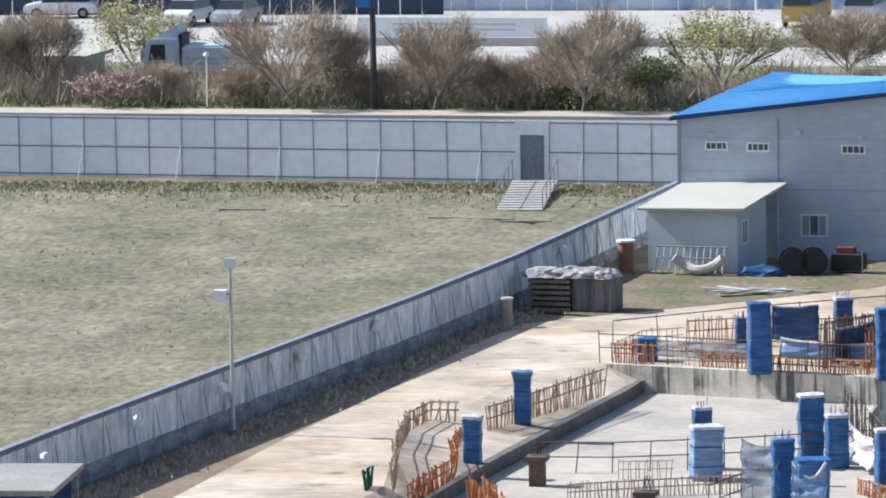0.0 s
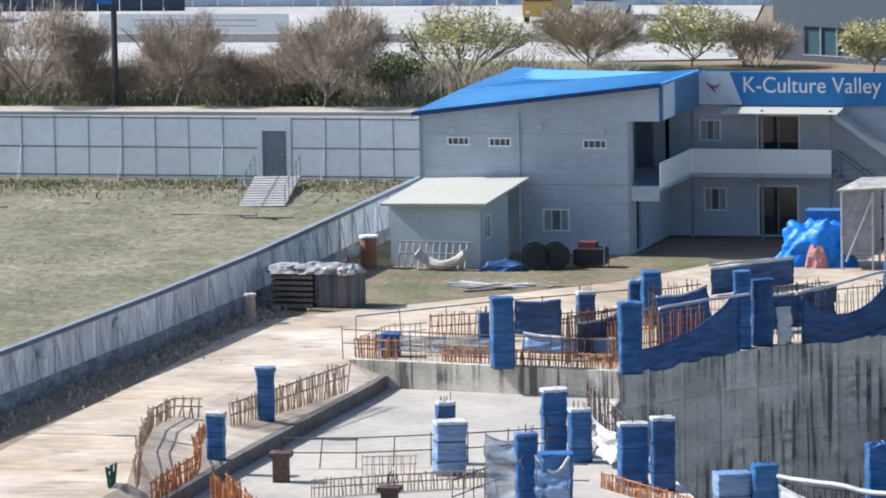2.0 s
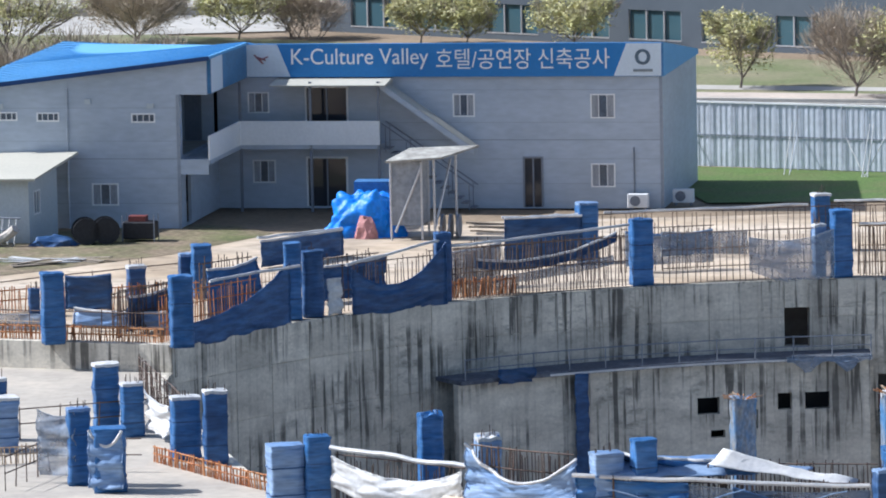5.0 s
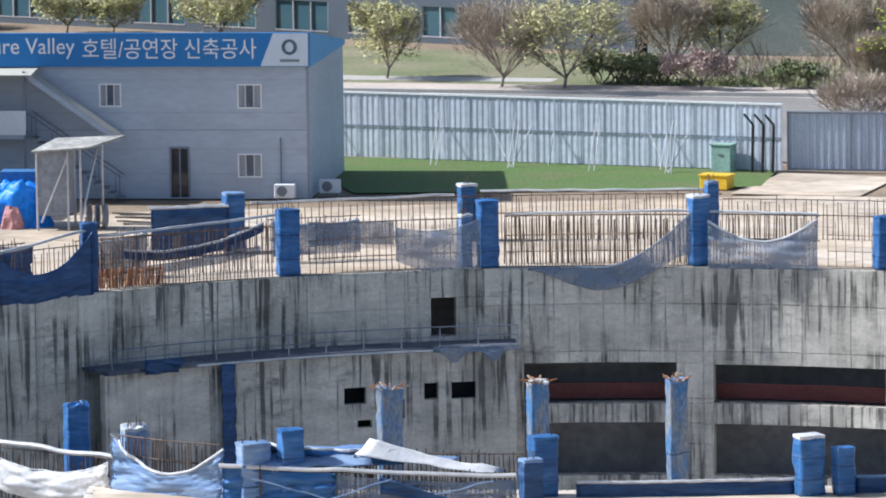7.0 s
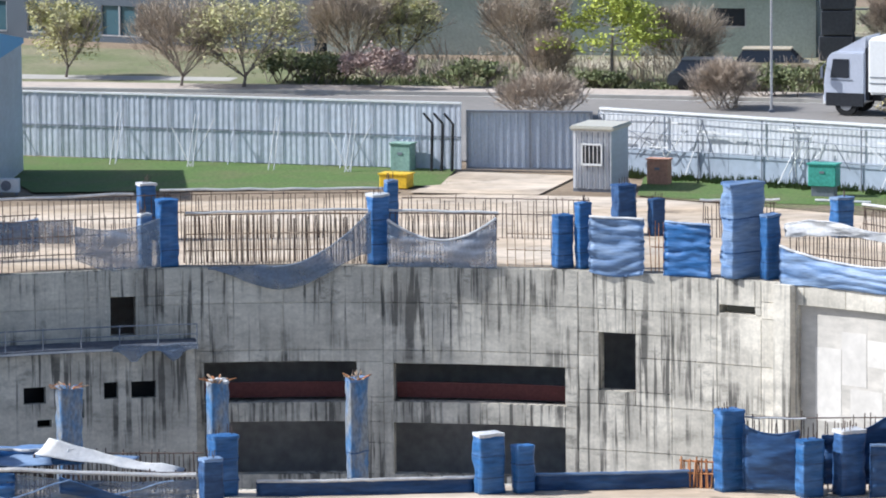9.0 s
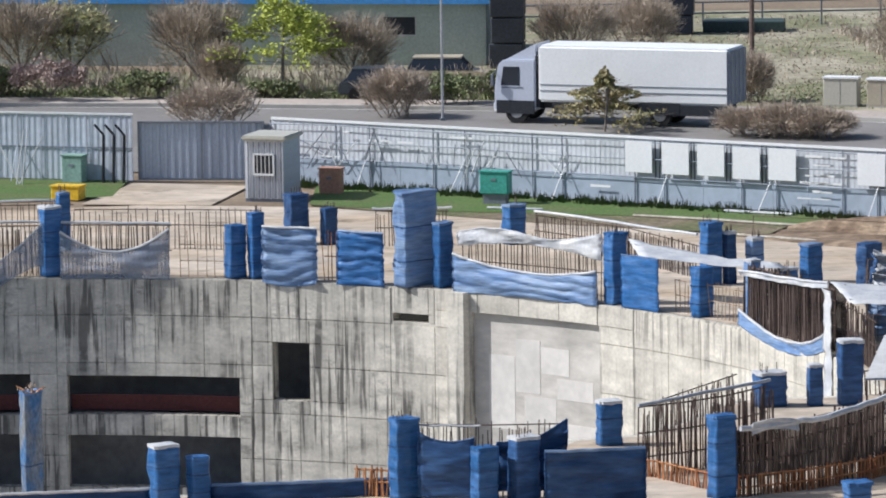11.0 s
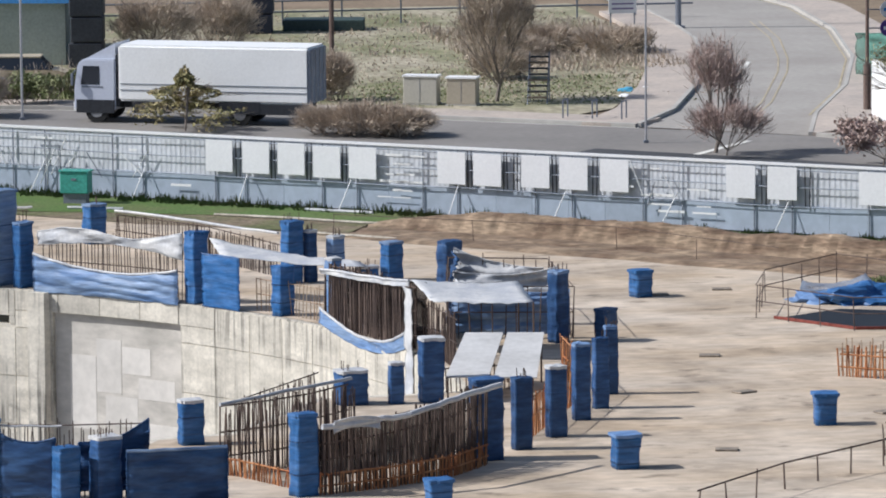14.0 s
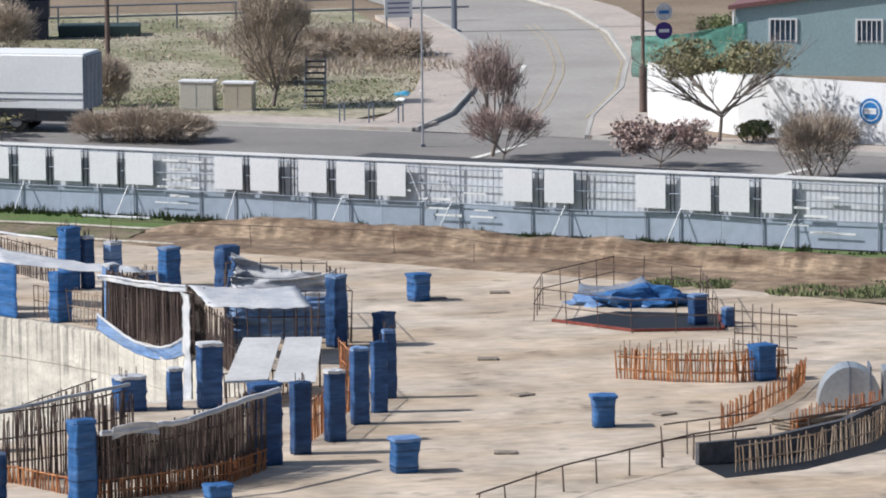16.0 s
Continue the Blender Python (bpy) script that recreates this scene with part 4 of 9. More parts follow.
def rebar_row(pts, height, step, material, rails=(0.5, 0.9), r=0.016, jitter=0.05, z=0.0, tops=None, label="row of rusty starter bars standing from the slab", lean=0.04, double=0.0):
    """Upright bars along a line of plan points."""
    o = thing("rebar_row", pose(pts[0][0], pts[0][1], z), label, "rebar", "rebar rows of the shell")
    base = Vector((pts[0][0], pts[0][1]))
    if material.name not in BAR:
        bm = bmesh.new()
        rod(bm, (0, 0, 0), (0, 0, 1), 1.0, 0.8, n=4)
        me = bpy.data.meshes.new("bar")
        bm.to_mesh(me), bm.free()
        me.materials.append(material)
        BAR[material.name] = me
    line = [Vector(p) - base for p in pts]
    total = sum((b - a).length for a, b in zip(line, line[1:]))
    run = 0.0
    rail_pts = [[] for _ in rails]
    for a, b in zip(line, line[1:]):
        ln = (b - a).length
        side = Vector(((b - a).y, -(b - a).x)).normalized()
        k = max(1, round(ln / step))
        for i in range(k):
            p = a.lerp(b, i / k)
            s = (run + ln * i / k) / total
            hh = height * (tops(s) if tops else 1.0) * random.uniform(0.86, 1.08)
            for off in ((0.0,) if not double else (0.0, double)):
                q = p + side * off
                d = Vector((random.gauss(0, lean), random.gauss(0, lean), hh + 0.05))
                bar = new("bar", BAR[material.name])
                bar.parent = o
                bar.matrix_basis = Matrix.Translation((q.x + random.uniform(-jitter, jitter) * 0.5, q.y, -0.05)) @ d.to_track_quat("Z", "Y").to_matrix().to_4x4() @ Matrix.Diagonal((r, r, d.length, 1))
        for f, rp in zip(rails, rail_pts):
            for e, q in ((0, a), (ln, b)):
                rp.append((q.x, q.y, f * height * (tops((run + e) / total) if tops else 1)))
        run += ln
    for rp in rail_pts:
        bm = bmesh.new()
        tube(bm, [q for i, q in enumerate(rp) if i == 0 or (Vector(q) - Vector(rp[i - 1])).length > 1e-4], r * 0.9, n=4)
        part("tie_bar", bm, material, o)
    return o


def arc(a0, a1, r=28.1, n=None):
    n = n or max(2, round(abs(a1 - a0) / 3))
    return [tuple(ring(a0 + (a1 - a0) * k / n, r)[:2]) for k in range(n + 1)]


def tarp(pts, top, bottom, cloth, label, hem=None, wrinkle=0.05, folds=1.0, bulge=0.0, name="tarpaulin", pleats=0.0):
    """Cloth hung along plan points; top(s), bottom(s): heights along it."""
    p0 = Vector((pts[0][0], pts[0][1], 0))
    o = thing(name, pose(p0.x, p0.y, 0), label, "tarpaulin", "tarpaulins on the shell")
    line = [Vector((x, y, 0)) - p0 for x, y in pts]
    cum = [0.0]
    for a, b in zip(line, line[1:]):
        cum.append(cum[-1] + (b - a).length)
    total = cum[-1]
    nu, nv = max(10, int(total / 0.2)), 22
    seed = p0 * 0.7

    def at(s):
        d = s * total
        for k in range(len(line) - 1):
            if d <= cum[k + 1] + 1e-6:
                t = (d - cum[k]) / max(1e-6, cum[k + 1] - cum[k])
                q = line[k].lerp(line[k + 1], t)
                e = line[k + 1] - line[k]
                return q, Vector((e.y, -e.x, 0)).normalized()
        return line[-1], Vector((0, -1, 0))
    rows = []
    for j in range(nv + 1):
        v = j / nv
        row = []
        for i in range(nu + 1):
            s = i / nu
            q, nrm = at(s)
            t, b = top(s), bottom(s)
            zz = b + (t - b) * v
            off = wrinkle * (1.1 * noise.noise(Vector((s * total * 0.4 * folds, zz * 3.0 + s * total * 0.5, 0)) + seed) + 1.3 * (0.3 - abs(noise.noise(Vector((s * total * 0.5, zz * 3.6 * folds - s * total * 0.8, 4)) + seed))) + 0.9 * (0.3 - abs(noise.noise(Vector((s * total * 1.2, zz * 5 + s * total * 1.3, 11)) + seed))) + 0.2 * noise.noise(Vector((s * total * 4, zz * 5, 7)) + seed)) + bulge * math.sin(math.pi * v) * math.sin(math.pi * s)
            if pleats:
                wave = zz * 2.9 + 0.55 * math.sin(1.3 * s * total + seed.x) * (1 - v) + 0.9 * noise.noise(Vector((s * total * 0.5, zz * 0.8, 2)) + seed)
                off += pleats * (abs(math.sin(math.pi * wave)) ** 0.55 - 0.5) * (0.6 + 0.8 * abs(noise.noise(Vector((s * total * 0.9, zz * 2, 5)) + seed)))
            row.append(q + nrm * (0.06 + off) + Vector((0, 0, zz + 0.03 * noise.noise(Vector((s * total * 2, 0, 9)) + seed))))
        rows.append(row)
    bm = bmesh.new()
    sheet(bm, rows)
    thicken(bm, 0.012)
    for f in bm.faces:
        f.smooth = True
    part("cloth", bm, cloth, o)
    bm = bmesh.new()
    tube(bm, rows[-1], 0.045 if hem else 0.022)
    part("hem", bm, hem or cloth, o, "rolled pale hem" if hem else "")
    for i in (0, -1):
        bm = bmesh.new()
        tube(bm, [row[i] for row in rows], 0.02, n=5)
        part("side_hem", bm, cloth, o)
    return o


def const(z):
    return lambda s: z


def sag(a, b, d):
    """Height from a to b with a belly d."""
    return lambda s: a + (b - a) * s - d * 4 * s * (1 - s)


def rail_bar(p, q, r=0.05, material=None, label="white-covered timber rail along the rebar"):
    o = thing("top_rail", pose(*p), label, "rail", "rails on the rebar")
    bm = bmesh.new()
    d = Vector(q) - Vector(p)
    tube(bm, [d * (k / 10) + Vector((0, 0, 0.05 * noise.noise(Vector((k * 0.9, p[0], p[1]))))) for k in range(11)], r)
    part("cover", bm, material or M_tarp_white, o)
    return o


# west part: the two slim columns and the curved starter bars by the road
wrapped_column(-34.28, 177.4, 0.52, 1.65, z=-0.32, flare=0.2, turn=8), wrapped_column(-34.4, 170.1, 0.5, 1.42, z=-0.42, flare=0.2, turn=-5)
rebar_row([(-35.2, 162.5), (-36.6, 169.7), (-37.1, 173.6), (-36.9, 176.0), (-36.0, 176.0)], 0.62, 0.14, M_bar_pale, lean=0.07, r=0.03)
rebar_row([(-35.0, 175.5), (-34.2, 178.6), (-33.5, 181.7), (-32.9, 184.2)], 0.9, 0.14, M_bar_pale, lean=0.07, z=-0.33, r=0.03)
rebar_row([(-35.4, 173.3), (-35.1, 170.6), (-34.6, 168.6), (-34.4, 167.1), (-34.7, 162.0)], 0.62, 0.14, M_rust, lean=0.07, z=-0.38, r=0.03)
rebar_row([(-36.0, 163.0), (-35.9, 162.0)], 0.6, 0.12, mat("green_netting", (0.03, 0.13, 0.10)), lean=0.05, r=0.05, label="green-capped bars beside the road")
# starter bars round the pit behind the low wall
rebar_row([(-33.4, 188.8), (-31.9, 188.4)], 0.75, 0.09, M_rust, r=0.03)
rebar_row([(-31.5, 188.4), (-28.8, 187.6)], 0.7, 0.16, M_bar_pale)
rebar_row([(-30.4, 188.0), (-24.6, 186.5)], 0.55, 0.1, M_rust, r=0.028)
rebar_row([(-33.6, 189.4), (-33.2, 193.0), (-31.9, 194.0)], 0.6, 0.25, M_bar_pale)
rebar_row([(-31.8, 193.9), (-30.0, 195.0), (-27.5, 194.8), (-24.6, 196.0)], 0.85, 0.12, M_rust, r=0.024)
rebar_row([(-24.6, 196.2), (-21.5, 199.5)], 0.9, 0.16, M_bar_pale)
rebar_row([(-33.9, 189.0), (-24.4, 186.6)], 1.05, 1.3, M_bar, rails=(0.93, 0.5), r=0.02, label="thin guard rail of bars over the low wall")
rebar_row([(-34.2, 193.3), (-30.2, 197.2), (-25.4, 201.0)], 0.9, 2.2, M_bar, rails=(0.93,), r=0.022, label="thin guard rail of bars beside the slab opening")
tarp([(-33.0, 190.4), (-30.8, 189.8), (-28.9, 189.4)], const(0.62), const(0.1), M_net, "grey netting sheet laid along the starter bars", wrinkle=0.1)
tarp([(-28.0, 190.0), (-24.8, 189.2)], sag(0.75, 0.7, 0.08), const(0.1), M_tarp_pale, "faded sheet hung on bars in the slab opening", wrinkle=0.1, hem=M_tarp_white)
wrapped_column(-28.27, 186.93, 0.8, 2.3, turn=-12), wrapped_column(-23.96, 185.9, 0.82, 2.3, turn=-18)
wrapped_column(-26.81, 196.33, 0.7, 1.3, cloth=M_tarp_navy, turn=-8)
wrapped_column(-25.35, 198.2, 0.5, 1.45, cloth=M_tarp_navy), wrapped_column(-24.75, 197.83, 0.75, 1.8, turn=-10)
wrapped_column(-29.9, 193.6, 0.4, 0.9, cloth=M_tarp_navy)
tarp([(-28.9, 194.2), (-27.3, 193.9)], sag(1.25, 1.35, 0.05), const(0.15), M_tarp_navy, "navy sheet screening bars of the slab opening", hem=M_tarp_navy)
wrapped_column(-32.4, 189.6, 0.6, 0.75, cloth=M_tarp, depth=1.0)
# ring of the drum, west
tarp(arc(-61.5, -50, 28.0), lambda s: 0.5 + 0.25 * s + 1.25 * s ** 3, lambda s: -0.2 - 0.1 * s, M_tarp_navy, "navy tarpaulin sagging between columns on the drum wall", bulge=0.1, pleats=0.07)
rebar_row(arc(-62, -52, 28.5), 1.55, 0.13, M_rust, rails=(0.4, 0.7, 0.98), r=0.022, label="rust-red bars of the drum wall behind the tarpaulin")
rebar_row(arc(-62, -54, 30.4), 1.5, 0.13, M_bar, rails=(0.5, 0.98), r=0.022)
rail_bar((-23.2, 187.4, 1.95), (-20.6, 190.6, 2.0))
wrapped_column(*ring(-49.0, 28.3)[:2], 0.62, 2.55, turn=-48), wrapped_column(*ring(-47.2, 28.3)[:2], 0.8, 2.2, turn=-46, cloth=M_tarp_navy)
tarp(arc(-46.2, -45.0, 28.2), const(1.2), const(0.0), M_tarp_white, "white sheet tied in a gap of the drum bars", wrinkle=0.12)
tarp(arc(-44.4, -36.4, 28.0), sag(1.5, 2.05, 0.95), sag(-0.05, -0.05, 0.15), M_tarp_navy, "navy tarpaulin sagging between columns on the drum wall", bulge=0.12, pleats=0.07)
rebar_row(arc(-44.4, -36.4, 28.5), 1.6, 0.14, M_bar, rails=(0.45, 0.98), r=0.02)
rail_bar(tuple(ring(-44.4, 28.2, 1.6)), tuple(ring(-36.6, 28.2, 2.1)))
wrapped_column(*ring(-36.2, 28.3)[:2], 0.62, 2.3, turn=-36, cloth=M_tarp_navy)
rebar_row(arc(-35.4, -22, 28.3), 1.75, 0.13, M_bar, rails=(0.5, 0.97), r=0.02, label="weathered wall bars of the drum")
rebar_row(arc(-35.2, -30, 28.7), 0.62, 0.08, M_rust, rails=(0.8,), r=0.035)
rail_bar(tuple(ring(-35.6, 28.2, 1.85)), tuple(ring(-22, 28.2, 2.1)))
tarp(arc(-33, -22.5, 29.3), sag(0.5, 0.95, 0.1), sag(0.2, 0.65, 0.1), M_net, "grey sheet rolled along the drum bars", wrinkle=0.12)
wrapped_column(*ring(-21.0, 28.4)[:2], 0.85, 2.25, turn=-20)
for a0, a1, t0, cl, lab in ((-60, -54.5, 1.25, M_tarp_navy, "navy sheet hung on the inner row of bars"), (-52.5, -48, 1.7, M_tarp, "blue sheet wrapped over inner bars"), (-43.5, -38, 1.3, M_tarp_navy, "navy sheet hung on the inner row of bars"), (-34, -29.5, 1.35, M_net, "grey net hung on the inner row of bars")):
    tarp(arc(a0, a1, 30.6), sag(t0, t0 + 0.15, 0.12), const(0.1), cl, lab, hem=M_tarp_white, wrinkle=0.12)
    rebar_row(arc(a0, a1, 30.9), t0 + 0.25, 0.13, M_bar, rails=(0.5, 0.95), r=0.022)
rebar_row(arc(-35, -22, 30.3), 1.5, 0.13, M_bar, rails=(0.5, 0.97), r=0.02, label="inner row of weathered wall bars")
tarp(arc(-33, -22.5, 28.9), sag(1.25, 1.8, 0.42), lambda s: 0.95 + 0.55 * s - 1.75 * s * (1 - s), M_tarp_navy, "narrow navy sheet sagging across the drum bars", wrinkle=0.1, hem=M_tarp_white)
tarp(arc(-20.2, -14.5, 31.5), sag(1.45, 1.4, 0.15), const(0.25), M_net, "grey-blue net hung on the inner bars", wrinkle=0.12, hem=M_tarp_pale), rebar_row(arc(-20.4, -14.3, 31.7), 1.6, 0.2, M_bar, rails=(0.5, 0.95), r=0.02)
# ring of the drum, north
rebar_row(arc(-19.5, -8.5, 28.3), 1.75, 0.24, M_bar, rails=(0.3, 0.66, 0.98), r=0.018, label="open grid of wall bars on the drum")
tarp(arc(-19.2, -13.2, 29.0), sag(1.7, 1.65, 0.05), sag(0.85, 0.8, -0.05), M_net, "faded blue sheet tied high on the drum bars", wrinkle=0.12)
tarp(arc(-13.4, -7.4, 28.05), sag(1.5, 1.7, 0.25), sag(0.35, 0.0, 0.3), M_net, "torn grey net hung on the drum bars", wrinkle=0.1, bulge=0.15)
wrapped_column(*ring(-6.8, 28.3)[:2], 0.78, 2.3, turn=-7), wrapped_column(*ring(-8.3, 28.5)[:2], 0.5, 1.8, turn=-7, cloth=M_tarp_pale)
rebar_row(arc(-5.5, 7.4, 28.3), 1.8, 0.105, M_bar_pale, rails=(0.28, 0.6, 0.98), r=0.02, label="dense pale wall bars on the drum")
rebar_row(arc(-5.5, 7.4, 29.0), 1.7, 0.2, M_bar, rails=(0.98,), r=0.03)
rail_bar(tuple(ring(-5.5, 28.25, 1.85)), tuple(ring(7.4, 28.25, 1.9)), r=0.04)
tarp(arc(-4.0, 7.6, 27.85), lambda s: -0.02 + 1.9 * max(0.0, (s - 0.45) / 0.55) ** 1.7, lambda s: -0.08 - 0.85 * math.sin(math.pi * min(1.0, s * 1.05)) ** 1.5 + 0.5 * s * s, M_net, "grey safety net slipped down over the drum's edge", wrinkle=0.08, hem=M_net)
wrapped_column(*ring(8.0, 28.3)[:2], 0.75, 2.4, turn=8)
tarp(arc(8.8, 16.6, 27.95), sag(1.6, 1.7, 0.75), const(-0.06), M_net, "grey-blue net sagging between columns on the drum", hem=M_tarp_white, bulge=0.15, pleats=0.1)
rebar_row(arc(8.8, 16.6, 28.3), 1.8, 0.13, M_bar, rails=(0.5, 0.98), r=0.02)
rail_bar(tuple(ring(8.8, 28.2, 1.88)), tuple(ring(16.6, 28.2, 1.85)), r=0.045)
rebar_row(arc(17.2, 21, 28.3), 1.6, 0.3, M_bar_pale, rails=(0.35, 0.7), r=0.018, label="open wall bars on the drum")
wrapped_column(*ring(21.2, 28.3)[:2], 0.72, 1.8, turn=21), wrapped_column(*ring(22.7, 28.3)[:2], 0.55, 2.25, turn=22)
tarp(arc(23.5, 27.6, 27.95), const(1.85), sag(-0.05, -0.05, 0.14), M_tarp_pale, "taut faded blue tarpaulin on the drum bars", hem=M_tarp_white, folds=1.5, wrinkle=0.08, pleats=0.16)
rebar_row(arc(27.8, 29, 28.3), 1.7, 0.15, M_rust, rails=(0.5,), r=0.02)
tarp(arc(29.2, 32.8, 27.95), const(1.78), const(-0.06), M_tarp, "taut bright blue tarpaulin on the drum bars", hem=M_tarp_pale, folds=1.5, wrinkle=0.08, pleats=0.13)
wrapped_column(*ring(34.6, 28.5)[:2], 1.4, 3.2, turn=35, cloth=M_tarp_pale, depth=0.5)
wrapped_column(*ring(36.9, 28.4)[:2], 0.68, 2.2, turn=37)
# ring of the drum, east
tarp(arc(38.4, 51.0, 27.95), sag(1.25, 1.1, 0.38), const(-0.06), M_tarp_pale, "long faded tarpaulin with pale hems on the drum bars", hem=M_tarp_white, bulge=0.12, folds=0.7, pleats=0.1)
tarp(arc(38.4, 51.0, 28.2), lambda s: 1.95 + 0.25 * s + 0.16 * math.sin(7 * s), lambda s: 1.5 - 0.1 * s + 0.25 * math.sin(math.pi * s), M_tarp_white, "white strip of sheet tied along the bars' top", wrinkle=0.1)
rebar_row(arc(38.4, 51.0, 28.5), 1.9, 0.13, M_bar, rails=(0.5, 0.98), r=0.02)
wrapped_column(*ring(51.8, 28.4)[:2], 0.75, 2.35, turn=52)
tarp(arc(53.3, 57.0, 28.0), const(1.75), const(0.0), M_tarp, "blue tarpaulin stretched beside a wrapped column", wrinkle=0.05, folds=2)
rebar_row(arc(57.5, 66, 28.5), 1.1, 0.2, M_bar_pale, rails=(0.5, 0.95), r=0.02)
wrapped_column(*ring(60.4, 28.4)[:2], 0.7, 1.6, turn=60)
wrapped_column(*ring(65.6, 28.6)[:2], 0.55, 2.1, turn=65, cloth=M_tarp_pale)
rebar_row(arc(66.4, 78.6, 28.3), 1.95, 0.085, M_bar, rails=(0.2, 0.4, 0.6, 0.8, 0.98), r=0.028, double=0.25, label="dense dark mat of wall bars on the drum")
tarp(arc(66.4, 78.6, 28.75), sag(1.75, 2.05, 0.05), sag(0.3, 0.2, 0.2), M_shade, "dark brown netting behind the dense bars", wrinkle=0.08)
tarp(arc(66.2, 79.4, 28.0), sag(1.85, 2.2, 0.06), sag(1.7, 2.02, 0.08), M_tarp_white, "pale cloth edging over a mat of bars", wrinkle=0.05, hem=M_tarp_white)
tarp(arc(66.2, 79.0, 27.95), sag(0.6, 0.55, 0.62), sag(0.12, 0.05, 0.5), M_tarp_pale, "pale cloth edging below a mat of bars", wrinkle=0.06, hem=M_tarp_white)
tarp(arc(79.2, 80.6, 27.9), const(2.0), const(-1.7), M_tarp_white, "white cloth hanging down over the drum's edge", wrinkle=0.05)
rebar_row(arc(80, 88, 28.3), 1.6, 0.12, M_bar, rails=(0.5, 0.95), r=0.025)


def slung_sheet(corners, cloth, label, sagging=0.15, name="canopy"):
    """A sheet slung between four corners."""
    c = [Vector(p) for p in corners]
    o = thing(name, Matrix.Translation((c[0].x, c[0].y, 0)), label, "canopy", "sheets over the shell")
    base = Vector((c[0].x, c[0].y, 0))
    rows = []
    for j in range(9):
        v = j / 8
        row = []
        for i in range(13):
            u = i / 12
            p = (c[0] * (1 - u) + c[1] * u) * (1 - v) + (c[3] * (1 - u) + c[2] * u) * v
            p = p - base
            p.z += -sagging * 4 * u * (1 - u) * (0.4 + 0.6 * v) + 0.06 * noise.noise(p * 1.5 + base) + 0.05 * noise.noise(p * 3.5 + base)
            row.append(p)
        rows.append(row)
    bm = bmesh.new()
    sheet(bm, rows)
    thicken(bm, 0.015)
    for f in bm.faces:
        f.smooth = True
    part("cloth", bm, cloth, o)
    for p in c:
        if p.z > 0.3:
            bm = bmesh.new()
            rod(bm, (p.x - base.x, p.y - base.y, 0), (p.x - base.x, p.y - base.y, p.z), 0.03)
            part("prop", bm, M_bar, o)
    return o


slung_sheet([(28.2, 176.6, 1.85), (31.2, 175.6, 1.85), (31.4, 179.4, 2.0), (28.0, 179.6, 2.15)], M_tarp_white, "white sheet slung over bars beside the drum", 0.1)
slung_sheet([(23.5, 191.4, 1.5), (28.1, 188.9, 1.3), (27.9, 189.6, 1.42), (23.4, 193.6, 1.85)], M_tarp_white, "white sheet slung over the drum bars", 0.12)
# the tilted white boards
M_cover_board = mat("dirty_white_board", (0.56, 0.55, 0.53), second=(0.48, 0.47, 0.45), scale=0.9, fine=5, var=0.08, rough=0.6)
bd = thing("board_cover", pose(0, 0, 0), "two tilted white boards propped over the bars", "board")
for a, b, c, d in (((27.33, 168.64, 0.7), (28.55, 168.3, 0.7), (29.6, 171.8, 1.5), (28.48, 172.02, 1.5)), ((28.7, 168.25, 0.7), (29.92, 167.91, 0.7), (30.8, 171.56, 1.5), (29.72, 171.78, 1.5))):
    bm = bmesh.new()
    bm.faces.new([bm.verts.new(p) for p in (a, b, c, d)])
    thicken(bm, 0.04)
    part("board", bm, M_cover_board, bd)
for p in ((27.4, 168.7), (28.7, 168.4), (29.8, 168.0), (28.6, 171.9), (29.7, 171.7), (30.7, 171.5)):
    bm = bmesh.new()
    rod(bm, (*p, 0), (*p, 0.68 if p[1] < 170 else 1.45), 0.03)
    part("prop", bm, M_bar, bd)
# heap of faded sheets over a bar frame
for k, (x0, y0, x1, y1, h0, h1, cl) in enumerate(((29.6, 181.2, 33.2, 180.4, 1.75, 1.55, M_tarp_pale), (30.2, 184.5, 33.4, 183.4, 1.7, 1.9, M_tarp_white), (30.8, 188.0, 33.6, 187.0, 2.0, 1.4, M_tarp_white), (29.4, 181.2, 30.6, 187.8, 1.4, 1.9, M_tarp_navy))):
    tarp([(x0, y0), ((x0 + x1) / 2, (y0 + y1) / 2), (x1, y1)], sag(h0, h1, 0.2), const(0.15), cl, "crumpled sheet draped over a frame of bars", wrinkle=0.22, folds=1.6)
rebar_row([(29.4, 181.0), (33.3, 180.2), (33.7, 187.0), (30.6, 188.0), (29.4, 181.0)], 1.7, 0.35, M_bar, rails=(0.5, 0.98), r=0.022, label="frame of bars round a slab opening")
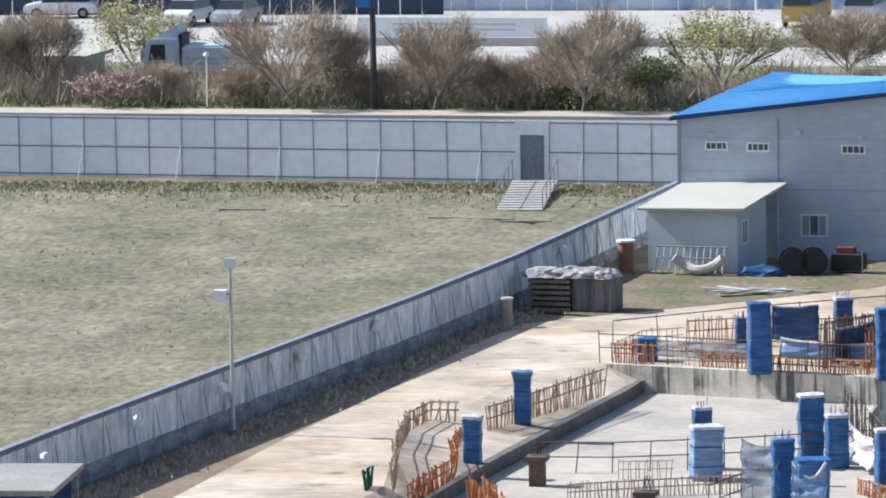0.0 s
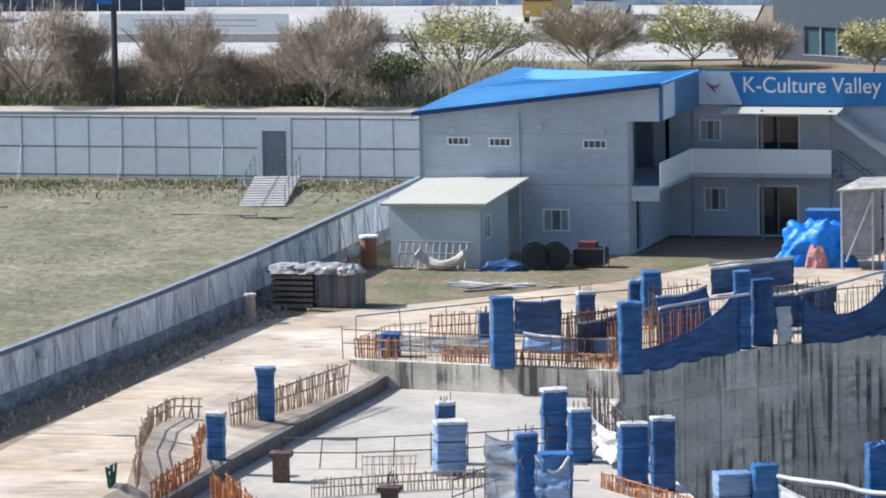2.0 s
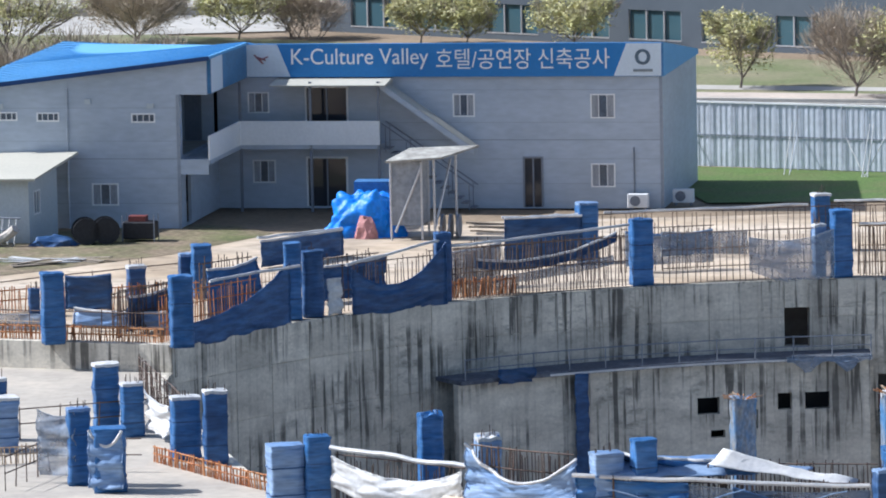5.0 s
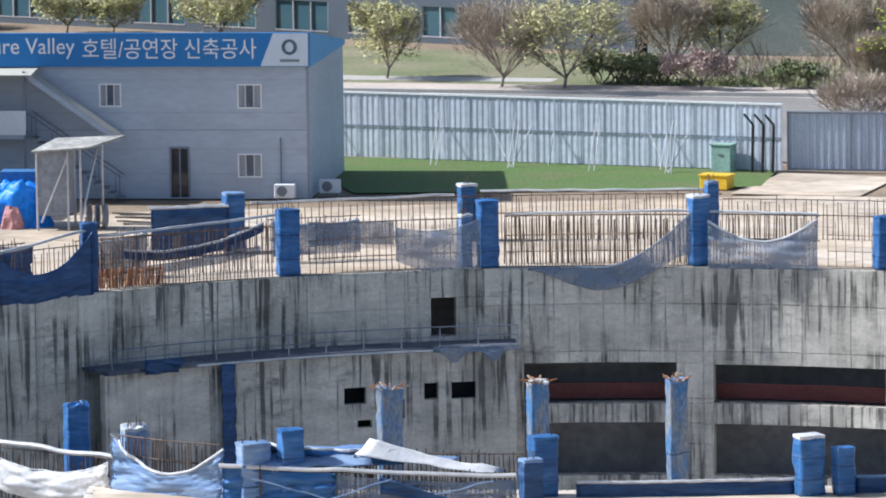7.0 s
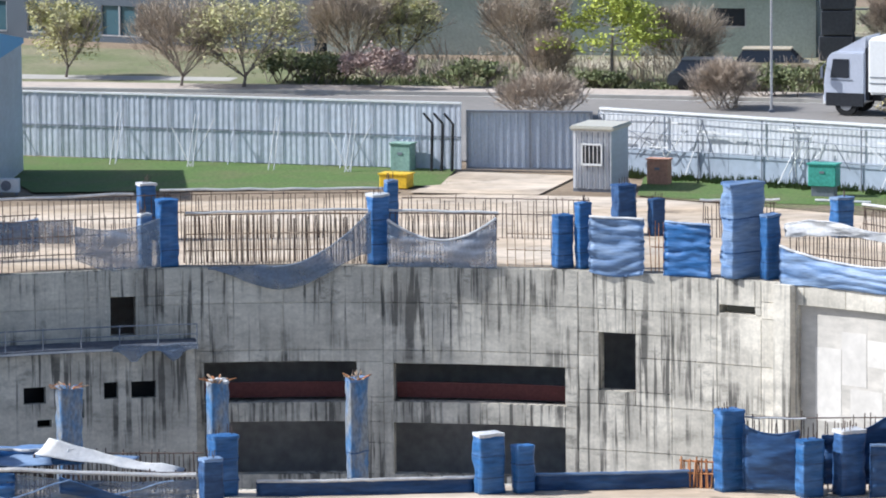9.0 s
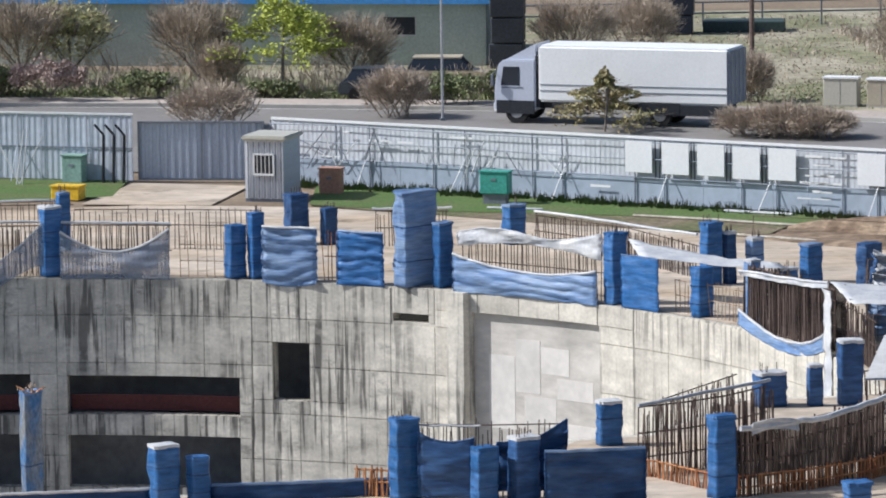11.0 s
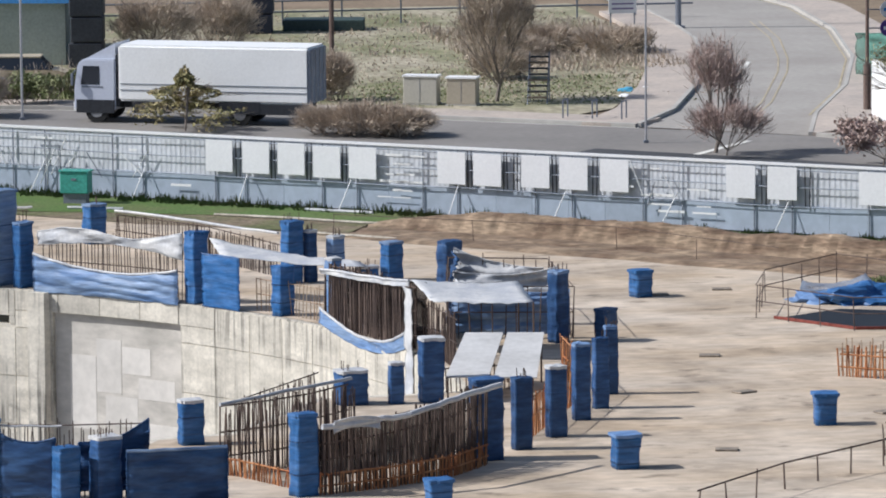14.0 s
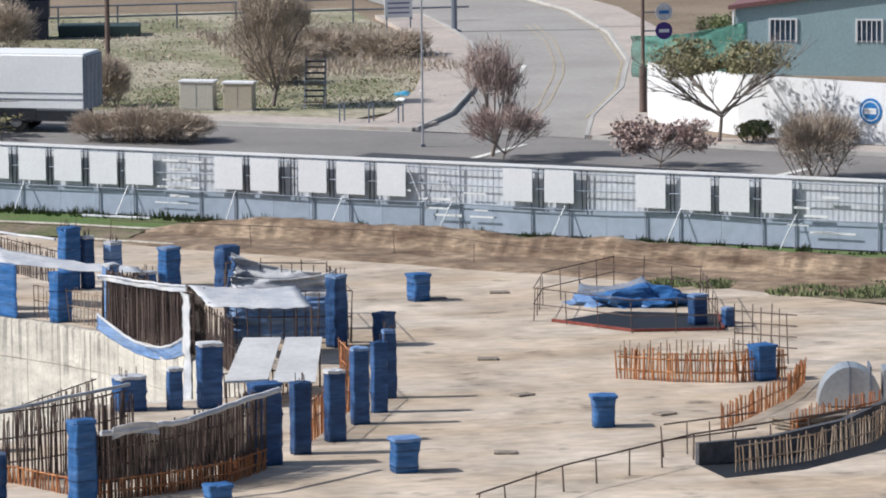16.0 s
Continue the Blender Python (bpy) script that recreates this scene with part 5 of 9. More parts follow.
for x, y, w, h, tn, cl in ((26.4, 195.17, 0.72, 2.1, 40, M_tarp), (27.05, 195.3, 0.45, 1.75, 40, M_tarp_navy), (27.9, 195.2, 0.6, 1.55, 45, M_tarp_pale), (28.2, 189.9, 0.7, 1.2, 45, M_tarp), (29.81, 195.2, 0.72, 1.3, 45, M_tarp), (31.43, 193.0, 0.8, 1.55, 50, M_tarp_navy),
                           (32.7, 179.6, 0.66, 2.25, 80, M_tarp_navy), (34.2, 179.6, 0.7, 1.0, 80, M_tarp_navy), (30.55, 164.2, 0.56, 2.2, -70, M_tarp_navy), (31.5, 166.2, 0.5, 2.05, -75, M_tarp_navy), (32.3, 168.8, 0.45, 2.0, -80, M_tarp_navy),
                           (29.3, 161.35, 0.6, 2.0, -60, M_tarp_navy), (27.97, 159.4, 0.6, 2.0, -55, M_tarp_navy), (26.7, 157.9, 0.95, 2.25, -50, M_tarp_navy), (26.86, 168.4, 0.78, 1.9, -75, M_tarp_navy), (20.97, 153.1, 0.75, 2.2, 10, M_tarp),
                           (19.02, 162.2, 0.75, 1.25, -50, M_tarp), (24.5, 168.5, 1.0, 1.0, -60, M_tarp_navy), (25.8, 168.3, 0.5, 1.2, -65, M_tarp_navy), (12.58, 154.25, 0.8, 2.15, 10, M_tarp), (14.63, 153.15, 0.72, 1.5, 10, M_tarp), (15.7, 153.4, 0.85, 1.72, 5, M_tarp_navy),
                           (6.18, 154.4, 0.8, 1.6, 5, M_tarp), (7.1, 154.4, 0.6, 1.25, 5, M_tarp), (-0.89, 154.6, 0.8, 1.6, 0, M_tarp), (-1.2, 153.3, 0.65, 1.2, 0, M_tarp_navy), (-8.6, 154.3, 0.9, 1.55, 0, M_tarp_pale), (-7.6, 154.3, 0.72, 1.9, 0, M_tarp),
                           (-12.03, 206.3, 0.82, 2.1, -15, M_tarp), (-3.82, 209.0, 0.7, 2.0, -5, M_tarp), (4.92, 208.5, 0.5, 2.05, 5, M_tarp), (13.26, 208.6, 0.85, 1.8, 20, M_tarp_navy), (14.4, 208.3, 0.6, 1.3, 20, M_tarp_navy), (20.95, 207.3, 0.8, 1.4, 35, M_tarp)):
    wrapped_column(x, y, w, h, turn=tn, cloth=cl)
for x, y, w, h in ((37.2, 161.92, 0.62, 0.9), (30.19, 155.69, 0.68, 0.94), (37.25, 189.33, 0.6, 0.88), (24.04, 149.6, 0.6, 0.9), (43.84, 169.39, 0.62, 1.05)):
    wrapped_column(x, y, w, h, flare=0.12, turn=random.uniform(-20, 20), depth=0.95)
# rear ring of wall bars
rail_bar((-23.7, 205.6, 1.05), (-21.0, 208.8, 1.0)), rail_bar((-15.0, 205.5, 1.7), (-12.3, 206.1, 1.72))
tarp([(-23.6, 205.4), (-22.3, 207.0), (-21.0, 208.6)], const(0.98), const(0.05), M_tarp_navy, "navy sheet along the rear bars", hem=M_tarp_white)
tarp([(-14.9, 205.4), (-13.6, 205.7), (-12.2, 206.0)], const(1.7), const(0.1), M_tarp_navy, "navy sheet along the rear bars", hem=M_tarp_white)
rebar_row(arc(-20, -5, 35.4), 1.65, 0.22, M_bar, rails=(0.5, 0.98), r=0.02, label="rear row of wall bars"), rail_bar(tuple(ring(-19.5, 35.4, 1.68)), tuple(ring(-7.5, 35.4, 1.7)))
rebar_row(arc(-6, 8, 35.4), 1.65, 0.16, M_bar, rails=(0.6, 0.98), r=0.02, label="rear row of wall bars"), rail_bar(tuple(ring(-6, 35.4, 1.8)), tuple(ring(7, 35.4, 1.8)))
rebar_row(arc(8, 19, 35.6), 1.45, 0.18, M_bar, rails=(0.6, 0.98), r=0.02, label="rear row of wall bars")
rebar_row([(16.0, 207.6), (18.6, 207.0)], 1.3, 0.12, M_bar, rails=(0.5, 0.98), r=0.02), rail_bar((15.9, 207.5, 1.35), (18.7, 206.9, 1.4))
rebar_row([(21.6, 206.4), (24.3, 202.4), (26.2, 196.6)], 1.15, 0.16, M_bar, rails=(0.5, 0.98), r=0.022), rail_bar((21.6, 206.3, 1.3), (26.1, 196.4, 1.55))
# east rows of bars and near edge
rebar_row([(21.4, 153.3), (23.4, 154.3), (25.2, 155.8), (26.4, 157.4)], 1.85, 0.11, M_bar, rails=(0.25, 0.5, 0.75, 0.98), r=0.03, double=0.3, tops=lambda s: 0.95 + 0.18 * s, label="dense brown wall bars with a covered top rail")
rebar_row([(21.4, 153.0), (23.5, 153.9), (25.4, 155.3), (26.6, 157.0)], 0.62, 0.12, M_rust, rails=(0.4, 0.9), r=0.03)
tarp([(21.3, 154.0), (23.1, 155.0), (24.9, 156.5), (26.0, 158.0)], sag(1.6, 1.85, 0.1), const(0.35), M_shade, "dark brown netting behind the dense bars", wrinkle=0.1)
rail_bar((21.4, 152.6, 1.88), (23.9, 153.5, 2.02), r=0.08), rail_bar((23.9, 153.5, 2.02), (26.9, 156.5, 2.3), r=0.08)
rebar_row([(19.2, 157.0), (20.6, 157.7), (21.8, 158.6), (23.2, 160.2)], 1.9, 0.12, M_bar, rails=(0.25, 0.6, 0.98), r=0.026, double=0.35, label="tall dark wall bars under a covered top rail"), rail_bar((19.2, 156.9, 1.93), (23.3, 160.2, 2.02), r=0.05)
rebar_row([(20.6, 164.2), (23.6, 169.0)], 0.9, 0.16, M_bar, rails=(0.98,), r=0.022)
tarp([(21.7, 152.75), (22.3, 152.95), (23.0, 153.2)], sag(2.02, 2.02, -0.08), sag(1.72, 1.72, -0.1), M_tarp_white, "white cloth folded over the top rail", wrinkle=0.1)

rebar_row([(17.2, 158.6), (19.6, 156.5), (20.8, 154.2)], 0.5, 0.12, M_rust, rails=(0.9,), r=0.03)
rebar_row([(28.4, 160.8), (31.4, 168.5), (31.6, 173.0)], 1.2, 0.14, M_rust, rails=(0.5, 0.95), r=0.024)
rebar_row([(27.0, 170.0), (30.4, 170.6)], 0.75, 0.15, M_bar, rails=(0.95,), r=0.024)
tarp([(12.95, 153.9), (14.4, 153.4)], sag(1.85, 1.75, 0.2), const(0.1), M_tarp_navy, "navy tarpaulin between two wrapped columns", bulge=0.1)
rebar_row([(12.95, 154.4), (14.8, 154.0), (16.8, 153.9)], 2.0, 0.13, M_bar, rails=(0.98,), r=0.02), rail_bar((12.9, 154.3, 1.95), (14.6, 153.9, 1.95), r=0.03)
tarp([(16.2, 152.9), (17.5, 152.9), (18.9, 153.1)], const(1.4), const(0.0), M_tarp_navy, "navy tarpaulin stretched as a screen", hem=M_tarp_pale, wrinkle=0.05, pleats=0.04)
tarp([(15.0, 153.8), (16.9, 153.9)], sag(1.55, 2.1, 0.2), const(0.2), M_tarp_navy, "navy sheet draped over the bars", wrinkle=0.15)
rebar_row([(11.3, 154.9), (12.2, 154.5)], 0.8, 0.08, M_rust, r=0.03)
tarp([(7.4, 154.6), (9.0, 154.6), (12.2, 154.9)], const(0.45), const(0.0), M_tarp_navy, "navy sheet along the basement edge", hem=M_tarp_pale)
tarp([(0.0, 154.4), (3.0, 154.4), (5.8, 154.6)], const(0.4), const(-0.1), M_tarp_navy, "navy sheet along the basement edge", hem=M_tarp_white)
# near edge, lower west slab
for x, y, w, h, cl, tn in ((-27.39, 170.42, 1.05, 1.6, M_tarp_pale, -10), (-27.85, 172.5, 0.6, 1.85, M_tarp_navy, 0), (-24.79, 174.1, 0.85, 2.05, M_tarp, -15), (-23.85, 173.0, 0.75, 1.6, M_tarp, -15), (-21.7, 168.6, 0.95, 1.85, M_tarp, -25), (-20.7, 167.7, 0.75, 2.15, M_tarp_navy, -25),
                           (-24.2, 164.2, 0.72, 2.2, M_tarp, -20), (-23.2, 163.1, 1.05, 1.8, M_tarp, -20), (-16.9, 159.7, 0.78, 2.05, M_tarp, -15), (-17.8, 159.8, 1.1, 1.8, M_tarp_pale, -15)):
    wrapped_column(x, y, w, h, z=LOW, turn=tn, cloth=cl)
tarp([(-25.4, 164.6), (-24.6, 164.3), (-24.2, 164.0)], sag(1.3, 1.3, 0.2), const(-0.6), M_net, "torn net hung between wrapped columns", wrinkle=0.15)
tarp([(-23.7, 162.8), (-22.7, 162.6)], sag(0.95, 0.95, 0.45), const(-0.7), M_tarp_pale, "torn faded sheet on wrapped bars", wrinkle=0.15, hem=M_tarp_white)
tarp([(-23.3, 172.8), (-22.4, 171.0)], sag(0.6, 0.3, 0.15), const(-0.6), M_tarp_white, "white torn sheet beside the wrapped columns", wrinkle=0.2)
rebar_row([(-32.6, 171.3), (-30.4, 171.4), (-27.2, 172.5), (-22.8, 174.7)], 0.95, 1.1, M_bar, rails=(0.5, 0.97), r=0.022, z=LOW, label="thin guard rail of bars on the lower slab")
rebar_row([(-30.8, 166.0), (-28.4, 167.2), (-25.8, 168.4)], 0.55, 0.12, M_bar_pale, z=LOW, r=0.024)
rebar_row([(-30.0, 170.2), (-28.4, 170.5)], 0.6, 0.13, M_bar_pale, z=LOW), rebar_row([(-26.4, 171.3), (-25.2, 172.3)], 0.6, 0.13, M_bar_pale, z=LOW)
rebar_row([(-22.6, 168.2), (-19.8, 164.2), (-17.6, 161.6)], 0.5, 0.1, M_rust, z=LOW, r=0.026)
rebar_row([(-33.2, 165.4), (-31.6, 161.0), (-28.6, 158.6)], 0.85, 0.11, M_rust, z=LOW, r=0.026, double=0.4)
rebar_row([(-26.2, 163.2), (-25.4, 166.4), (-22.7, 166.4)], 1.0, 0.9, M_bar, rails=(0.5, 0.97), r=0.022, z=LOW, label="thin guard rail of bars on the lower slab")
rebar_row([(-25.0, 183.0), (-23.2, 177.0), (-22.4, 174.0)], 1.0, 0.22, M_bar, rails=(0.4, 0.7, 0.97), r=0.02, z=LOW, label="curved guard of bars on the slab edge")
for x, y in ((-32.2, 168.8), (-27.9, 162.6)):
    o = thing("bar_stub", pose(x, y, LOW), "short dark column stub with rusty bars", "column", "bare column stubs")
    bm = bmesh.new()
    box(bm, -0.22, 0.22, -0.22, 0.22, 0, 0.75)
    box(bm, -0.32, 0.32, -0.32, 0.32, 0.75, 0.9)
    part("stub", bm, M_bar, o)
    bm = bmesh.new()
    for k in range(5):
        rod(bm, (random.uniform(-0.2, 0.2), random.uniform(-0.2, 0.2), 0.85), (random.uniform(-0.2, 0.2), random.uniform(-0.2, 0.2), 1.35), 0.015, n=4)
    part("rebar_tips", bm, M_bar, o)
# near edge, middle: sagging sheets and rails
tarp([(-16.4, 159.2), (-14.4, 158.0), (-12.6, 156.6)], sag(0.75, 0.7, 0.48), sag(-0.1, 0.0, 0.55), M_tarp_white, "dirty white sheet sagging from a rail", wrinkle=0.1, bulge=0.15, pleats=0.05)
rebar_row([(-16.4, 159.6), (-12.6, 157.0)], 1.6, 0.14, M_bar, z=LOW, rails=(0.5, 0.98), r=0.022), rail_bar((-16.5, 159.4, 0.95), (-12.5, 157.0, 0.75), r=0.07)
rebar_row([(-12.4, 156.8), (-11.0, 155.7), (-9.5, 154.9)], 1.45, 0.1, M_bar, rails=(0.3, 0.6, 0.97), r=0.026)
tarp([(-12.5, 156.5), (-11.0, 155.4), (-9.4, 154.6)], sag(1.5, 1.35, 0.85), sag(-0.6, -0.3, 0), M_tarp_pale, "faded blue tarpaulin sagging between posts", wrinkle=0.14, folds=1.6, hem=M_tarp_white)
tarp([(-9.4, 154.2), (-8.0, 154.05), (-6.4, 153.9)], sag(0.95, 0.8, 0.05), const(-0.05), M_tarp, "blue tarpaulin hung under a pale rail", wrinkle=0.16, folds=1.5, pleats=0.07)
tarp([(-6.6, 153.95), (-4.0, 153.75), (-1.6, 153.6)], sag(0.78, 0.6, 0.12), const(-0.05), M_net, "grey-blue net hung under a pale rail", wrinkle=0.14, folds=1.4)
rebar_row([(-6.6, 154.15), (-4.0, 153.95), (-1.6, 153.8)], 0.8, 0.11, M_bar, rails=(0.5, 0.95), r=0.022)
tarp([(-5.2, 153.6), (-4.2, 153.5), (-3.4, 153.5)], lambda s: 0.75 - 0.6 * s, lambda s: 0.3 - 0.3 * s, M_tarp_navy, "folded navy flap on the net", wrinkle=0.1)
rail_bar((-9.5, 154.0, 1.0), (-1.6, 153.5, 0.72), r=0.06)
slung_sheet([(-5.9, 154.4, 1.2), (-2.0, 153.8, 0.72), (-1.9, 154.1, 0.82), (-5.5, 154.7, 1.55)], M_tarp_white, "narrow white sheet strung slanting over the basement edge", 0.03)
slung_sheet([(-5.0, 154.9, 1.2), (-3.2, 154.6, 1.0), (-3.1, 154.9, 1.05), (-4.9, 155.2, 1.3)], M_tarp_pale, "faded strip of sheet by the basement edge", 0.08)
rebar_row([(-8.2, 155.3), (-5.4, 155.2), (-1.4, 154.9)], 1.15, 0.13, M_bar, rails=(0.5, 0.95), r=0.022, label="dark bars behind the tarpaulins of the basement edge")
for x0, z0, x1, z1 in ((-8.6, 0.75, -6.2, 0.05), (-6.9, 0.05, -4.9, 0.7), (-4.4, 0.1, -2.2, 0.62)):
    rail_bar((x0, 153.45, z0), (x1, 153.4, z1), r=0.02, material=M_tarp_pale, label="pale strap slanting across the navy tarpaulin")
tarp([(-8.3, 154.9), (-6.6, 154.7), (-4.6, 154.8)], sag(1.5, 1.3, 0.12), sag(0.75, 0.9, 0), M_tarp, "crumpled blue sheet bundled on the bars", wrinkle=0.3, folds=1.8, hem=M_tarp_white)
slung_sheet([(-8.4, 153.9, 1.0), (-5.4, 153.9, 1.0), (-5.6, 155.2, 1.4), (-8.2, 155.2, 1.4)], M_tarp_pale, "faded sheet slung over the bars by the basement edge", 0.1)
# columns that stand in the basement
M_rag = mat("ragged_tarpaulin", (0.07, 0.17, 0.33), rough=0.6, second=(0.30, 0.30, 0.29), scale=1.5, fine=7, var=0.3, bump=0.5, mix=0.5, stretch=(1.6, 1.6, 0.8), sheer=0.12)
for x, y, w, top, cl in ((-14.3, 166, 0.75, 0.82, M_tarp), (-12.5, 164.0, 0.8, 0.5, M_tarp_pale), (-6.1, 190, 0.85, -2.45, M_rag), (-1.25, 190, 0.72, -2.3, M_rag), (3.3, 190, 0.72, -2.25, M_rag)):
    wrapped_column(x, y, w, top - PIT, z=PIT, turn=random.uniform(-10, 10), cloth=cl)
for x, top in ((-6.1, -2.45), (-1.25, -2.3), (3.3, -2.25)):
    o = thing("rusty_column_head", pose(x, 190, top), "flared rusty bars on top of a basement column", "rebar", "rusty column heads")
    for k in range(22):
        bm = bmesh.new()
        a = random.uniform(0, 6.28)
        rod(bm, (0.2 * math.cos(a), 0.2 * math.sin(a), -0.02), (random.uniform(0.4, 0.72) * math.cos(a), random.uniform(0.4, 0.7) * math.sin(a), random.uniform(0.03, 0.16)), 0.026, n=4)
        part("bar", bm, M_rust if k % 3 == 0 else M_bar_pale, o)
# lower block in the basement with a walkway
LEDGE = [(-18.2, -16.5, -4.33, -3.76), (-17.2, -16.1, -5.16, -4.9), (-14.35, -13.6, -4.91, -4.26), (-12.1, -11.05, -4.29, -3.72), (-10.05, -8.2, -4.3, -3.72)]
blk = thing("lower_block", pose(0, 0, 0), "lower concrete block with small openings and a walkway", "wall", kind="structure")
bm = bmesh.new()
for c in pierced(-37.5, -5.2, PIT, -2.62, LEDGE):
    arc_block(bm, *c, 26.5, 26.8)
bmesh.ops.remove_doubles(bm, verts=bm.verts[:], dist=0.001)
part("front_wall", bm, M_conc, blk)
# added black sheet: shade behind the small openings, put in as colour
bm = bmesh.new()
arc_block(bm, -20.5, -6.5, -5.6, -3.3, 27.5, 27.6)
part("inner_lining", bm, M_dark, blk, "black backing sheet for the shade inside the block")
bm = bmesh.new()
arc_block(bm, -37.5, -5.0, -2.62, -2.48, 26.3, 27.9)
part("walkway", bm, mat("walkway_cover", (0.09, 0.10, 0.125), second=(0.2, 0.21, 0.23), scale=1.0, fine=6, var=0.3, mix=0.4), blk)
bm = bmesh.new()
arc_block(bm, -30.0, -5.0, -2.60, -2.53, 26.24, 26.3)
part("pale_edge", bm, M_tarp_white, blk)
bm = bmesh.new()
for k in range(12):
    a = -37 + k * 2.9
    rod(bm, ring(a, 26.4, -2.5), ring(a, 26.4, -1.75), 0.025, n=5)
    if k:
        rod(bm, ring(a - 2.9, 26.4, -1.78), ring(a, 26.4, -1.78), 0.022, n=5)
        rod(bm, ring(a - 2.9, 26.4, -2.12), ring(a, 26.4, -2.12), 0.018, n=5)
part("handrail", bm, M_rail, blk)
tarp(arc(-11.5, -5.2, 26.2), lambda s: -2.45 + 0.05 * math.sin(9 * s), lambda s: -2.62 - 0.4 * abs(math.sin(6.5 * s)) ** 4, M_net, "torn pale sheet hanging over the walkway edge", wrinkle=0.12)
tarp(arc(-28.0, -27.0, 26.3), const(-2.6), const(-6.5), M_tarp_navy, "narrow navy cloth hanging down the lower block", wrinkle=0.1)
tarp(arc(-34.5, -31.5, 26.2), const(-2.2), const(-2.7), M_tarp_navy, "blue sheet bundled on the walkway", wrinkle=0.2)


# ---------- roads and land beyond the fence ----------
M_paint = mat("road_paint", (0.72, 0.70, 0.64), rough=0.7, var=0.15, bump=0)
M_yellow = mat("yellow_line", (0.46, 0.39, 0.27), rough=0.7, var=0.2, bump=0)
M_lot = mat("vacant_lot", (0.385, 0.34, 0.25), second=(0.20, 0.20, 0.105), scale=0.3, fine=3, var=0.28, bump=0.5, mix=0.5, stretch=(0.8, 0.45, 1), broad=(0.5, 0.15))
M_pale_yard = mat("pale_yard", (0.46, 0.44, 0.40), second=(0.38, 0.36, 0.33), scale=0.2, fine=2, var=0.08)
M_park = mat("park_lawn", (0.145, 0.165, 0.075), second=(0.23, 0.21, 0.13), scale=0.25, fine=4, var=0.2, bump=0.4)
far_edge = [(-130, 276), (-80, 273), (-45, 271.5), (-10, 262.5), (10, 258), (24, 253.6), (36, 248.2), (47.2, 240.6)]
structure("road", flat([(-130, 254), (-80, 250), (-36, 247), (-8, 239), (9, 232.4), (14, 231.2), (40, 212), (70, 189.4), (80, 214), (64, 225.6), (58.5, 230.2), (53.6, 235.6), (47.3, 240.2)] + far_edge[::-1][1:], 0.0), M_asphalt, "worn grey asphalt road behind the site fence", "road")
inner = [(47.2, 240.6), (49.8, 246.2), (52.6, 255.4), (55.4, 266.7), (57.3, 277.9), (57.9, 286), (58.1, 293.8), (56, 320)]
outer = [(53.6, 235.6), (55.6, 243.3), (59.5, 254.5), (62.8, 267.2), (65.2, 281.6), (66.1, 294.7), (64, 320)]
structure("side_road", flat(inner[::-1] + outer, 0.012), mat("worn_pale_asphalt", (0.37, 0.345, 0.31), second=(0.31, 0.285, 0.255), scale=0.2, fine=3, var=0.08, bump=0.1), "curving grey asphalt side road", "road")
structure("new_asphalt", flat([(34, 221), (46, 212), (60, 201.5), (67, 207), (57, 221.5), (50, 228), (44, 233)], 0.012), M_asphalt_new, "dark new asphalt patch at the junction", "road")


def kerbed(name, line, width, material, label, z=0.14):
    """A raised pavement to the left of a line of points."""
    vs = [Vector(p) for p in line]
    off = []
    for k, p in enumerate(vs):
        d = (vs[min(k + 1, len(vs) - 1)] - vs[max(k - 1, 0)]).normalized()
        off.append(p + Vector((-d.y, d.x)) * width)
    top = thing(name, pose(0, 0, 0), label, "pavement", kind="structure")
    bm = bmesh.new()
    for a, b, c, d in zip(vs, vs[1:], off[1:], off):
        prism(bm, [tuple(a), tuple(b), tuple(c), tuple(d)], -0.05, z)
    part("paving", bm, material, top)
    bm = bmesh.new()
    for a, b in zip(vs, vs[1:]):
        d = (b - a).normalized()
        s = Vector((d.y, -d.x)) * 0.18
        prism(bm, [tuple(a + s), tuple(b + s), tuple(b), tuple(a)], -0.05, z + 0.02)
    part("kerbstone", bm, M_pale_yard, top)


kerbed("pavement_north", [(-80, 273), (-45, 271.5), (-10, 262.5), (10, 258), (24, 253.6), (36, 248.2), (47.2, 240.6)], 2.6, M_pave, "pale paved footway along the road")
kerbed("pavement_corner", inner[:7], 2.4, M_pave, "pale paved footway round the bend", z=0.155)
kerbed("pavement_east", outer[::-1], 2.6, M_pave, "pale paved footway on the outer side of the bend")
kerbed("pavement_wall", [(80, 214), (64, 225.6), (58.5, 230.2), (53.8, 235.4)][::-1][:1] + [(58.5, 230.2), (64, 225.6), (80, 213)], 2.2, M_pave, "pale footway before the white wall")
structure("vacant_lot", flat([(25, 256.4), (36, 251.2), (45.5, 245.8), (47.6, 248), (50.6, 257), (53.2, 268), (55, 280), (55.4, 300), (10, 300), (14, 272)], 0.02), M_lot, "vacant lot of dry weeds and rubble", "ground")
structure("park_strip", flat([(-130, 279), (-80, 276), (-44, 274.6), (-9, 265.6), (11, 261), (25, 256.4), (14, 272), (-5, 281), (-40, 300), (-130, 306)], 0.02), M_park, "planted strip of rough grass along the road", "grass")
structure("park_path", flat([(-14, 268.4), (-1, 265.4), (-0.6, 267.0), (-14, 270.6)], 0.03), M_pale_yard, "pale path through the planted strip", "path")
structure("yard", flat([(-150, 306), (-40, 300), (-33, 301), (-36, 345), (-150, 345)], 0.03), M_pale_yard, "pale concrete parking yard", "yard")


